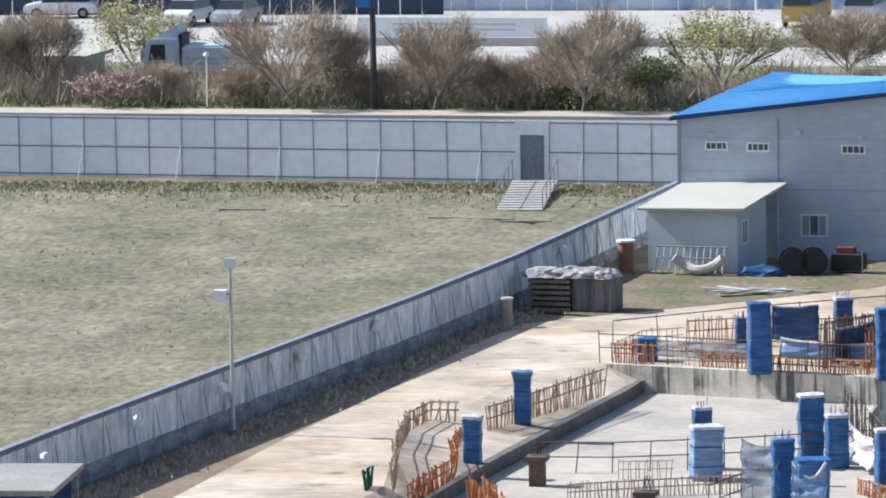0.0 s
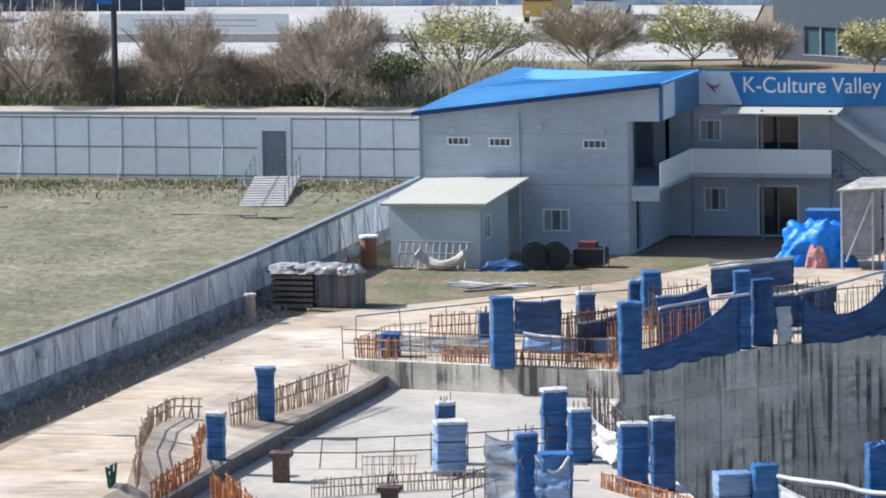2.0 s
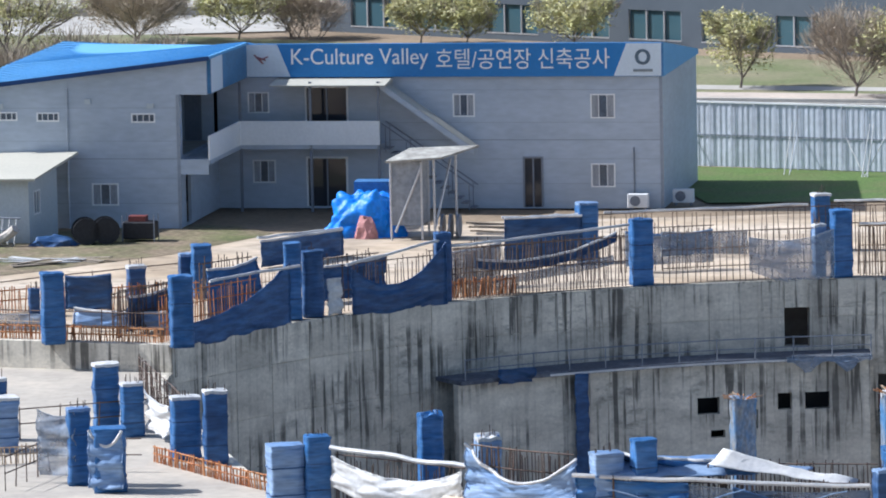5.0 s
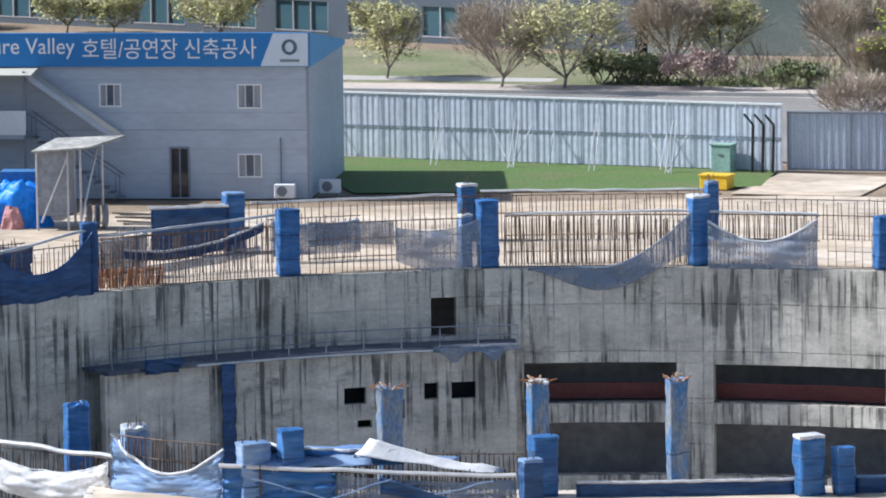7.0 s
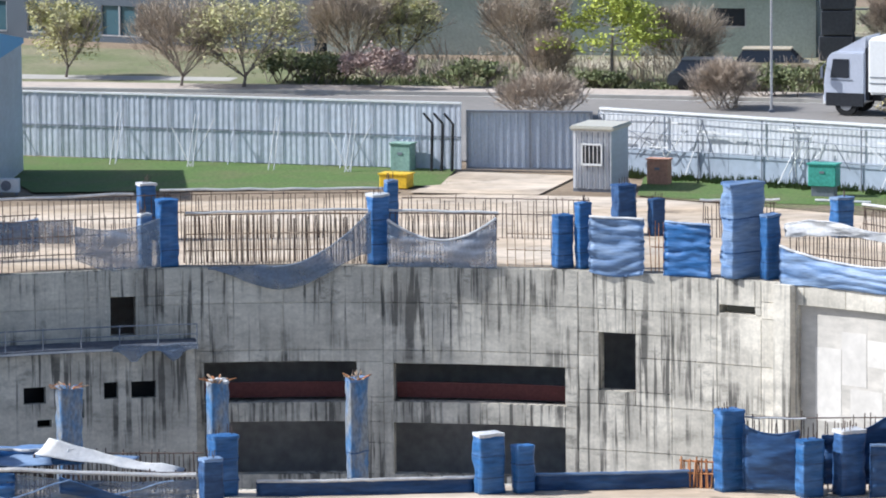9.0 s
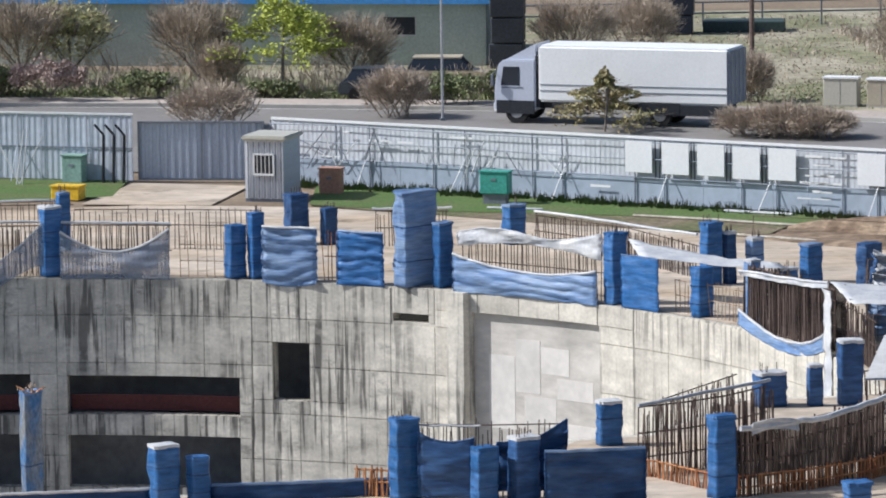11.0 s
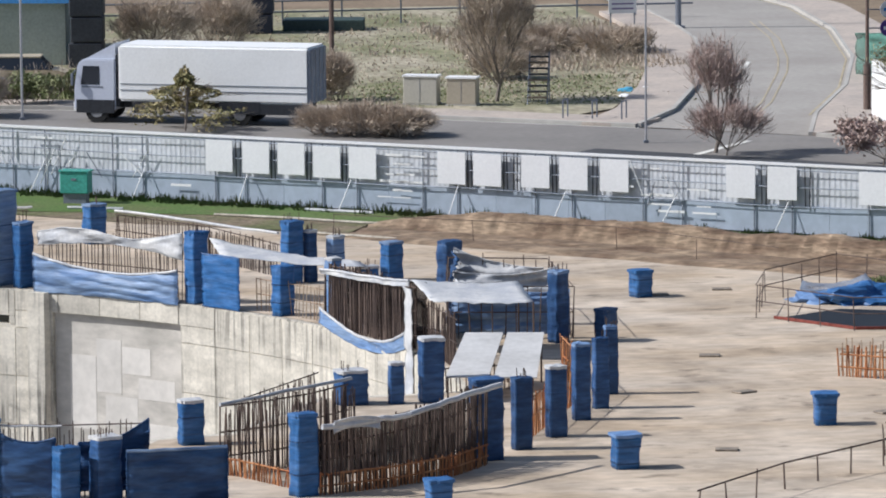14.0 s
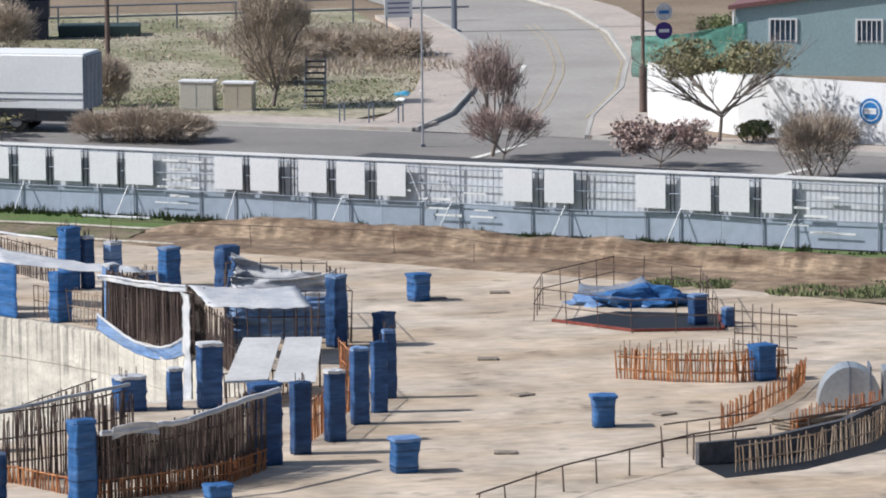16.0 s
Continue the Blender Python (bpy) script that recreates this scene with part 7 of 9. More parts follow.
for k in range(12):
    bm = bmesh.new()
    box(bm, k * 1.5, k * 1.5 + 1.47, 0, 0.05, 0.02, 2.2)
    part("panel", bm, _m, yw)
bm = bmesh.new()
for a in range(24):
    box(bm, -100 + a * 1.3, -98.75 + a * 1.3, 334, 334.05, 0.03, 1.5)
structure("yard_screen", bm, mat("navy_screen", (0.05, 0.07, 0.11)), "dark screen behind parked cars", "fence")
bm = bmesh.new()
box(bm, 0, 10.8, 0, 0.06, 0.05, 1.15)
part("banner_cloth", bm, M_white_board, thing("white_banner", pose(-70.4, 318.0, 0, 0, 0, -3), "long white banner with faint grey lines", "banner"))
bm = bmesh.new()
for k in range(2):
    box(bm, 2.0, 9.0, -0.012, -0.002, 0.45 + 0.3 * k, 0.52 + 0.3 * k)
bn = [ob for ob in bpy.data.objects if ob.name == "white_banner"][0]
part("faint_line", bm, mat("faint_grey", (0.5, 0.5, 0.5)), bn)
bm = bmesh.new()
prism(bm, [(-72, 312.6), (-33.5, 311), (-33.5, 311.4), (-72, 313)], 0.0, 0.5)
structure("yard_kerb", bm, M_pale_yard, "low pale kerb along the yard", "kerb")
# roadside shed behind trees
o = thing("roadside_shed", pose(-83.4, 284.5, 0, 0, 0, -3), "pale roadside shed with cream roof behind trees", "shed")
bm = bmesh.new()
box(bm, 0, 6.2, 0, 4, -0.03, 1.75)
part("wall", bm, M_shed, o)
bm = bmesh.new()
box(bm, -0.3, 6.6, -0.4, 4.3, 1.75, 1.95)
part("roof", bm, M_shed_roof, o)
bm = bmesh.new()
box(bm, 3.6, 6.0, -0.02, -0.004, 0.0, 1.5)
part("dark_doorway", bm, M_rail, o)


# ---------- vehicles ----------
M_tyre = mat("tyre", (0.02, 0.02, 0.02), rough=0.8, var=0.1)
M_hub = mat("wheel_rim", (0.35, 0.35, 0.36), metal=0.6, rough=0.45)
M_light = mat("lamp_glass", (0.7, 0.7, 0.66), rough=0.2, var=0.02, bump=0)


def wheel(parent, x, y, r, w):
    p = new("wheel")
    p.parent, p.matrix_basis = parent, pose(x, y, r)
    bm = bmesh.new()
    rod(bm, (0, -w / 2, 0), (0, w / 2, 0), r, n=20)
    part("tyre", bm, M_tyre, p)
    bm = bmesh.new()
    rod(bm, (0, -w / 2 - 0.012, 0), (0, -w / 2 + 0.02, 0), r * 0.55, n=14)
    part("rim", bm, M_hub, p)


def box_truck(m, length, box_h, cab_col, box_col, label):
    t = thing("box_truck", m, label, "truck")
    cl = 1.85
    bm = bmesh.new()
    z0, zc = 0.55, 2.72
    prof = [(0.0, z0), (0.0, 1.5), (0.16, 2.5), (0.42, zc), (cl, zc), (cl, z0)]
    a = [bm.verts.new((x, 0, z)) for x, z in prof]
    b = [bm.verts.new((x, 2.3, z)) for x, z in prof]
    bm.faces.new(a), bm.faces.new(b[::-1])
    for k in range(len(prof)):
        j = (k + 1) % len(prof)
        bm.faces.new((a[j], a[k], b[k], b[j]))
    bmesh.ops.recalc_face_normals(bm, faces=bm.faces[:])
    bmesh.ops.bevel(bm, geom=bm.edges[:], offset=0.06, segments=2, affect="EDGES")
    cab = part("cab", bm, cab_col, t)
    bm = bmesh.new()
    vs = [bm.verts.new(p) for p in ((0.3, -0.012, 1.62), (1.15, -0.012, 1.62), (1.15, -0.012, 2.42), (0.42, -0.012, 2.42))]
    bm.faces.new(vs)
    part("side_window", bm, M_glass, cab)
    bm = bmesh.new()
    vs = [bm.verts.new(p) for p in ((0.0, 0.15, 1.62), (0.0, 2.15, 1.62), (0.14, 2.15, 2.45), (0.14, 0.15, 2.45))]
    bm.faces.new([v for v in vs])
    for v in bm.verts:
        v.co.x -= 0.02
    part("windscreen", bm, M_glass, cab)
    bm = bmesh.new()
    vs = [bm.verts.new(p) for p in ((0.5, 0.2, 2.72), (0.5, 2.1, 2.72), (cl - 0.05, 2.1, 3.4), (cl - 0.05, 0.2, 3.4))]
    bm.faces.new(vs)
    w2 = [bm.verts.new(p) for p in ((cl - 0.05, 0.2, 2.72), (cl - 0.05, 2.1, 2.72))]
    bm.faces.new((vs[0], vs[3], w2[0])), bm.faces.new((vs[1], w2[1], vs[2])), bm.faces.new((vs[2], w2[1], w2[0], vs[3]))
    part("wind_deflector", bm, cab_col, cab)
    bm = bmesh.new()
    box(bm, -0.06, 0.2, 0.1, 2.2, 0.5, 0.85)
    part("bumper", bm, M_white, cab)
    bm = bmesh.new()
    box(bm, 0.1, cl - 0.05, -0.02, 0.06, 0.42, 0.98)
    part("wheel_arch", bm, M_black_pipe, cab)
    # solid black block for the shade between cab and cargo box
    bm = bmesh.new()
    box(bm, cl - 0.02, cl + 0.16, 0.1, 2.2, 0.7, 2.9)
    part("cab_gap", bm, M_black_pipe, cab)
    bm = bmesh.new()
    box(bm, 0.35, 1.3, -0.014, -0.004, 1.5, 1.56)
    part("door_trim", bm, M_rail, cab)
    for y in (0.2, 1.85):
        bm = bmesh.new()
        box(bm, -0.075, -0.06, y, y + 0.28, 0.62, 0.8)
        part("headlight", bm, M_light, cab)
    bm = bmesh.new()
    box(bm, -0.05, 0.02, -0.28, -0.12, 1.6, 2.1)
    rod(bm, (0.05, 0.05, 2.2), (0.0, -0.2, 2.1), 0.02)
    part("wing_mirror", bm, M_rail, cab)
    bm = bmesh.new()
    box(bm, 2.0, length, -0.05, 2.35, 0.95, box_h)
    bmesh.ops.bevel(bm, geom=[e for e in bm.edges], offset=0.1, segments=3, affect="EDGES")
    cargo = part("cargo_box", bm, box_col, t)
    for z in (1.42, 1.68):
        bm = bmesh.new()
        box(bm, 2.1, length - 0.1, -0.075, -0.045, z, z + 0.035)
        part("side_rail", bm, M_rail, cargo)
    bm = bmesh.new()
    box(bm, length - 0.1, length + 0.02, 0.0, 2.3, 1.0, box_h - 0.1)
    part("rear_door", bm, M_pipe_dull, cargo)
    for k in range(4):
        bm = bmesh.new()
        rod(bm, (length + 0.03, 0.3 + 0.55 * k, 1.05), (length + 0.03, 0.3 + 0.55 * k, box_h - 0.15), 0.025)
        part("lock_bar", bm, M_pipe, cargo)
    bm = bmesh.new()
    box(bm, 1.5, length - 0.2, 0.6, 1.7, 0.62, 0.95)
    part("chassis", bm, M_black_pipe, t)
    bm = bmesh.new()
    box(bm, 2.6, 4.2, 0.0, 0.5, 0.45, 0.92)
    part("fuel_tank", bm, M_black_pipe, t)
    bm = bmesh.new()
    box(bm, length - 2.9, length - 0.15, -0.02, 0.02, 0.5, 0.95)
    part("side_skirt", bm, M_black_pipe, t)
    bm = bmesh.new()
    box(bm, length - 4.0, length - 2.2, -0.03, 0.3, 0.55, 1.0)
    part("rear_mudguard", bm, M_black_pipe, t)
    for x in (1.0, length - 3.1):
        for y in (0.17, 2.13):
            wheel(t, x, y, 0.5, 0.3)
    return t


box_truck(along((24.3, 248.1), (33.9, 243.5))[0], 10.5, 3.36, mat("pale_cab_paint", (0.55, 0.58, 0.66), rough=0.35, var=0.05), mat("white_box_sheet", (0.86, 0.86, 0.84), rough=0.45, var=0.04, bump=0.02), "long white box truck parked on the road")
box_truck(pose(-74.2, 285.0, 0, 0, 0, 4), 5.6, 2.35, mat("pale_blue_cab", (0.5, 0.56, 0.62), rough=0.4, var=0.05), mat("pale_blue_box", (0.48, 0.56, 0.62), rough=0.5, var=0.06), "pale blue box truck parked behind trees")


def car(m, col, label, tall=1.45, length=4.3, name="car"):
    c = thing(name, m, label, "car" if name == "car" else name, "parked vehicles")
    bm = bmesh.new()
    prof = [(-length / 2, 0.3), (-length / 2, 0.75), (-length / 2 + 0.9, 0.95), (length / 2 - 0.2, 0.95), (length / 2, 0.7), (length / 2, 0.3)] if name == "car" else [(-length / 2, 0.35), (-length / 2, tall * 0.55), (length / 2, tall * 0.55), (length / 2, 0.35)]
    a = [bm.verts.new((x, -0.9, z)) for x, z in prof]
    b = [bm.verts.new((x, 0.9, z)) for x, z in prof]
    bm.faces.new(a), bm.faces.new(b[::-1])
    for k in range(len(prof)):
        j = (k + 1) % len(prof)
        bm.faces.new((a[j], a[k], b[k], b[j]))
    bmesh.ops.recalc_face_normals(bm, faces=bm.faces[:])
    bmesh.ops.bevel(bm, geom=bm.edges[:], offset=0.08, segments=2, affect="EDGES")
    body = part("body", bm, col, c)
    x0, x1, zb = (-length / 2 + 1.0, length / 2 - 0.3, 0.93) if name == "car" else (-length / 2 + 0.02, length / 2 - 0.02, tall * 0.55)
    bm = bmesh.new()
    vs = [bm.verts.new(p) for p in ((x0, -0.82, zb), (x1, -0.82, zb), (x1, 0.82, zb), (x0, 0.82, zb))] + [bm.verts.new(p) for p in ((x0 + 0.55, -0.68, tall), (x1 - 0.35, -0.68, tall), (x1 - 0.35, 0.68, tall), (x0 + 0.55, 0.68, tall))]
    for f in ((4, 5, 6, 7), (0, 1, 5, 4), (1, 2, 6, 5), (2, 3, 7, 6), (3, 0, 4, 7)):
        bm.faces.new([vs[i] for i in f])
    cabin = part("cabin", bm, M_glass, c)
    bm = bmesh.new()
    box(bm, x0 + 0.5, x1 - 0.3, -0.7, 0.7, tall - 0.01, tall + 0.05)
    part("roof", bm, col, cabin)
    for y in (-0.65, 0.45):
        bm = bmesh.new()
        box(bm, -length / 2 - 0.01, -length / 2 + 0.03, y, y + 0.25, 0.55, 0.7)
        part("headlight", bm, M_light, body)
    for x in (-length / 2 + 0.8, length / 2 - 0.8):
        for y in (-0.82, 0.82):
            wheel(c, x, y, 0.32, 0.2)
    return c


M_car_white = mat("white_car_paint", (0.75, 0.75, 0.75), rough=0.3, var=0.03, bump=0)
car(pose(-82.4, 326.8, 0.03, 0, 0, 84), M_car_white, "white car parked in the yard")
car(pose(-79.5, 326.8, 0.03, 0, 0, 86), mat("silver_car_paint", (0.5, 0.52, 0.55), rough=0.3, metal=0.4, bump=0), "silver car parked in the yard")
car(pose(-91.3, 332.0, 0.03, 0, 0, 10), M_car_white, "white car parked beside a dark screen")
car(pose(-46.5, 326.5, 0.03, 0, 0, 86), mat("yellow_bus_paint", (0.55, 0.36, 0.10), rough=0.4, var=0.06, bump=0), "yellow minibus parked in the yard", tall=2.3, length=5.2, name="minibus")
car(pose(-43.2, 327.5, 0.03, 0, 0, 86), M_car_white, "white van parked in the yard", tall=2.1, length=5.0, name="van")
car(pose(20.6, 258.6, 0.02, 0, 0, 170), mat("dark_car_paint", (0.06, 0.07, 0.08), rough=0.3, bump=0), "dark car parked behind shrubs", tall=1.4)
car(pose(23.6, 262.2, 0.02, 0, 0, 170), mat("cream_truck_paint", (0.55, 0.46, 0.32), rough=0.4, bump=0), "cream pickup parked behind shrubs", tall=1.5)

# ---------- street furniture ----------
def pole(name, x, y, h, r, material, label, arm=None, category="pole"):
    o = thing(name, pose(x, y, 0), label, category)
    bm = bmesh.new()
    rod(bm, (0, 0, -0.05), (0, 0, h), r, r * 0.75, n=10)
    part("shaft", bm, material, o)
    bm = bmesh.new()
    box(bm, -r * 1.8, r * 1.8, -r * 1.8, r * 1.8, -0.02, 0.12)
    part("base_plate", bm, M_rail, o)
    return o


M_pole_dark = mat("dark_pole", (0.06, 0.055, 0.055), rough=0.6)
M_pole_brown = mat("brown_pole", (0.17, 0.12, 0.10), rough=0.7)
sp = pole("sign_pole", -60.3, 275.6, 6.4, 0.17, M_pole_dark, "dark steel pole with blue sign box")
bm = bmesh.new()
box(bm, -0.8, 0.1, -0.12, 0.12, 5.0, 6.6)
part("sign_box", bm, M_sign, sp)
lp = pole("street_lamp", -68.8, 276.5, 2.6, 0.04, M_white, "slim white path lamp among shrubs", category="lamp")
bm = bmesh.new()
rod(bm, (0, 0, 2.6), (0, 0, 2.75), 0.16, 0.1, n=10)
part("head", bm, M_white, lp)
pole("utility_pole", 36.6, 256.6, 7.0, 0.13, M_pole_brown, "weathered brown utility pole on the vacant lot")
pole("lamp_post", 22.2, 249.5, 9.0, 0.06, M_pipe, "slim grey steel lamp post by the road", category="lamp")
pole("lamp_post", 46.4, 234.6, 9.0, 0.05, M_pipe, "slim grey steel lamp post at the junction", category="lamp")
pole("lamp_post", 58.0, 284.9, 8.0, 0.16, M_rail, "grey steel lamp post by the bend", category="lamp")
rs = pole("road_sign", 57.9, 244.0, 8.0, 0.09, M_pole_brown, "pole with brown wrap and two round road signs", category="road sign")
bm = bmesh.new()
rod(bm, (0, 0, 0.1), (0, 0, 2.1), 0.17, n=10)
part("brown_wrap", bm, M_pole_brown, rs)
for z, col in ((4.42, mat("white_sign_face", (0.7, 0.7, 0.7))), (3.62, mat("violet_sign_face", (0.10, 0.06, 0.25)))):
    bm = bmesh.new()
    rod(bm, (0.9, -0.16, z), (0.9, -0.1, z), 0.37, n=24)
    d = part("disc", bm, col, rs)
    bm = bmesh.new()
    rod(bm, (0, -0.05, z), (0.9, -0.1, z), 0.03)
    part("bracket", bm, M_rail, rs)
    bm = bmesh.new()
    box(bm, 0.68, 1.12, -0.175, -0.162, z - 0.07, z + 0.07)
    part("bar", bm, M_sign if z > 4 else M_white, d)
bm = bmesh.new()
for a in (0, 1):
    rod(bm, (55.9, 284.2, 0), (55.9, 284.2, 2.0), 0.05)
o = thing("notice_board", pose(55.4, 286.0, 0), "small white notice board on posts", "sign")
bm = bmesh.new()
box(bm, -0.7, 0.7, -0.03, 0.03, 0.7, 1.9)
bd2 = part("board", bm, M_white_board, o)
for k in range(4):
    bm2 = bmesh.new()
    box(bm2, -0.55, 0.55, -0.045, -0.032, 0.9 + 0.24 * k, 0.98 + 0.24 * k)
    part("bar", bm2, mat("grey_writing", (0.25, 0.2, 0.35)), bd2)
bm.free()
for x in (-0.6, 0.6):
    bm = bmesh.new()
    rod(bm, (x, 0, -0.03), (x, 0, 0.75), 0.04)
    part("post", bm, M_rail, o)


def cabinet(x, y, w, h, material):
    o = thing("electric_cabinet", pose(x, y, 0.0, 0, 0, -24), "beige steel electric cabinet on the footway", "cabinet", "roadside cabinets")
    bm = bmesh.new()
    box(bm, 0, w, 0, 0.7, 0.08, h)
    bmesh.ops.bevel(bm, geom=bm.edges[:], offset=0.025, segments=1, affect="EDGES")
    part("housing", bm, material, o)
    bm = bmesh.new()
    box(bm, -0.05, w + 0.05, -0.05, 0.75, h, h + 0.07)
    part("lid", bm, M_white, o)
    bm = bmesh.new()
    box(bm, -0.04, w + 0.04, -0.04, 0.74, -0.02, 0.08)
    part("plinth", bm, M_pale_yard, o)
    bm = bmesh.new()
    box(bm, w / 2 - 0.01, w / 2 + 0.01, -0.008, 0.0, 0.15, h - 0.05)
    part("door_gap", bm, M_rail, o)


cabinet(39.0, 251.6, 1.5, 1.25, mat("beige_steel", (0.52, 0.49, 0.42), rough=0.5, var=0.06)), cabinet(40.8, 250.9, 1.3, 1.2, mat("sand_steel", (0.42, 0.37, 0.29), rough=0.5, var=0.06))
for k in range(3):
    o = thing("bike_rack", pose(44.6 + 1.15 * k, 243.6 - 0.6 * k, 0.14, 0, 0, 60), "dark steel hoop on the footway", "bollard", "hoops on the footway")
    bm = bmesh.new()
    for a, b in (((0, 0, -0.02), (0, 0, 0.75)), ((0, 0, 0.75), (0.6, 0, 0.75)), ((0.6, 0, 0.75), (0.6, 0, -0.02))):
        rod(bm, a, b, 0.035)
    part("hoop", bm, M_rail, o)
M_wood_dark = mat("weathered_tread", (0.16, 0.13, 0.10), var=0.2)
o = thing("metal_stair", pose(44.3, 250.5, 0.0, 0, 0, -15), "pale open metal stair standing on the lot", "stair")
for k in range(8):
    bm = bmesh.new()
    box(bm, 0, 0.85, 0.15 * k, 0.15 * k + 0.26, 0.28 + 0.24 * k, 0.35 + 0.24 * k)
    part("tread", bm, M_black_pipe if k % 3 else M_wood_dark, o)
for x in (0, 0.85):
    bm = bmesh.new()
    rod(bm, (x, 0, 0), (x, 1.3, 2.2), 0.03), rod(bm, (x, 1.3, 0), (x, 1.3, 2.2), 0.03)
    part("stringer", bm, M_rail, o)
o = thing("litter_heap", pose(49.6, 255.2, 0.02), "blue and white litter bags on the grass", "litter")
for k, (dx, dy, r, m_) in enumerate(((0, 0, 0.4, mat("cyan_plastic", (0.1, 0.4, 0.6))), (0.9, 0.3, 0.35, M_white), (-0.5, -2.2, 0.3, M_white))):
    bm = bmesh.new()
    bmesh.ops.create_icosphere(bm, subdivisions=2, radius=r)
    for v in bm.verts:
        v.co = v.co * (1 + 0.3 * noise.noise(v.co * 4 + Vector((k, 0, 0)))) + Vector((dx, dy, 0))
        v.co.z = max(v.co.z * 0.45, -0.02)
    part("bag", bm, m_, o)
# white wall along the side road
ww = thing("wall_white", pose(0, 0, 0), "white-painted sheet wall along the road", "wall", kind="structure")
WP = [(57.5, 241.5), (59.9, 235.3), (64.6, 230.0), (78, 217.0)]
for p, q in zip(WP, WP[1:]):
    mm, ln = along(p, q)
    n = max(1, round(ln / 2.4))
    bm = bmesh.new()
    box(bm, 0.004, ln / n - 0.004, 0, 0.1, -0.03, 2.52)
    s = part("panel", bm, M_white, ww)
    s.matrix_basis = mm
    for k in range(1, n):
        share("panel", s, ww, mm @ pose(k * ln / n, random.uniform(-0.01, 0.01), 0))
mm, ln = along(WP[2], WP[3])
em = thing("round_sign", along((64.2, 230.45), (66, 228.7))[0] @ pose(0.05, -0.06, 1.35), "round blue sign fixed on the white wall", "sign")
bm = bmesh.new()
rod(bm, (0, 0.0, 0), (0, 0.05, 0), 0.52, n=28)
dd = part("disc", bm, M_sign, em)
bm = bmesh.new()
rod(bm, (0, -0.012, 0), (0, -0.002, 0), 0.42, n=28)
part("white_ring", bm, M_sign_pale, dd)
bm = bmesh.new()
rod(bm, (0, -0.022, 0), (0, -0.014, 0), 0.36, n=28)
part("blue_field", bm, M_sign, dd)
bm = bmesh.new()
box(bm, -0.28, 0.28, -0.034, -0.024, -0.12, 0.12)
part("white_bar", bm, M_white, dd)
tarp([(61.0, 259.0), (63.0, 256.4), (65.2, 254.6)], sag(2.0, 2.9, 0.2), const(0.0), mat("green_mesh", (0.12, 0.30, 0.24), var=0.2, sheer=0.35), "green mesh sheet hung on the fence", wrinkle=0.1)
# blue and dark things behind the truck
for (x, y, w, h, col, lab) in ((27.2, 271.5, 1.7, 3.6, (0.05, 0.055, 0.065), "stack of dark crates behind shrubs"), (36.4, 286.8, 3.2, 3.0, (0.03, 0.035, 0.055), "dark navy container standing on the lot"), (40.6, 287.4, 4.2, 0.6, (0.05, 0.075, 0.07), "low dark green skip on the lot")):
    o = thing("container", pose(x, y, 0, 0, 0, -10), lab, "container")
    n = 3 if h > 2 else 1
    for k in range(n):
        bm = bmesh.new()
        box(bm, -w / 2 + random.uniform(0, 0.12), w / 2 - random.uniform(0, 0.12), 0, 1.8, h * k / n + 0.02, h * (k + 1) / n - 0.03)
        bmesh.ops.bevel(bm, geom=bm.edges[:], offset=0.04, segments=1, affect="EDGES")
        part("crate", bm, mat("dark_crate", col, rough=0.6, var=0.2), o)
bm = bmesh.new()
for x in range(0, 30, 3):
    box(bm, 30 + x, 30.08 + x, 291.0, 291.08, 0, 1.3)
rod(bm, (28, 291, 1.25), (60, 291, 1.25), 0.05), rod(bm, (28, 291, 0.7), (60, 291, 0.7), 0.05)
structure("guard_rail", bm, M_rail, "dark guard rail beyond the vacant lot", "rail")


# ---------- loose things on the site ----------
M_wood = mat("grey_timber", (0.30, 0.25, 0.19), second=(0.2, 0.17, 0.14), scale=1.5, fine=12, var=0.25, bump=0.2)
M_black = mat("black_plastic", (0.03, 0.03, 0.035), rough=0.5, var=0.2)
M_orange = mat("orange_sheet", (0.34, 0.16, 0.095), rough=0.7, var=0.2)


def lump(bm, c, r, squash, seed, rough=0.35, sub=3):
    """A crumpled rounded heap resting at c."""
    b2 = bmesh.new()
    bmesh.ops.create_icosphere(b2, subdivisions=sub, radius=1.0)
    vs = {}
    for v in b2.verts:
        d = v.co.copy()
        k = 1 + rough * noise.noise(d * 1.7 + Vector((seed, 0, 0))) + rough * 0.5 * noise.noise(d * 5 + Vector((0, seed, 0)))
        p = Vector((d.x * r[0] * k, d.y * r[1] * k, max(d.z, -0.02) * squash * k))
        vs[v.index] = bm.verts.new(Vector(c) + p)
    b2.verts.ensure_lookup_table()
    for f in b2.faces:
        bm.faces.new([vs[v.index] for v in f.verts])
    b2.free()


# stacked pallets under sheets
ps = thing("pallet_stack", pose(-37.3, 201.9, 0, 0, 0, -8), "stack of timber pallets with grey sheets on top", "pallets")
for k in range(6):
    pal = new("pallet")
    pal.parent = ps
    for y in (0.0, 0.5, 1.0):
        bm = bmesh.new()
        box(bm, -1.5, 0.05, y, y + 0.12, k * 0.2, k * 0.2 + 0.1)
        part("runner", bm, M_wood, pal)
    for x in range(8):
        bm = bmesh.new()
        box(bm, -1.5 + x * 0.2, -1.38 + x * 0.2, 0, 1.12, k * 0.2 + 0.1, k * 0.2 + 0.13)
        part("slat", bm, M_wood, pal)
bm = bmesh.new()
box(bm, 0.12, 1.6, 0.0, 1.3, 0.0, 1.2)
bmesh.ops.bevel(bm, geom=bm.edges[:], offset=0.05, segments=1, affect="EDGES")
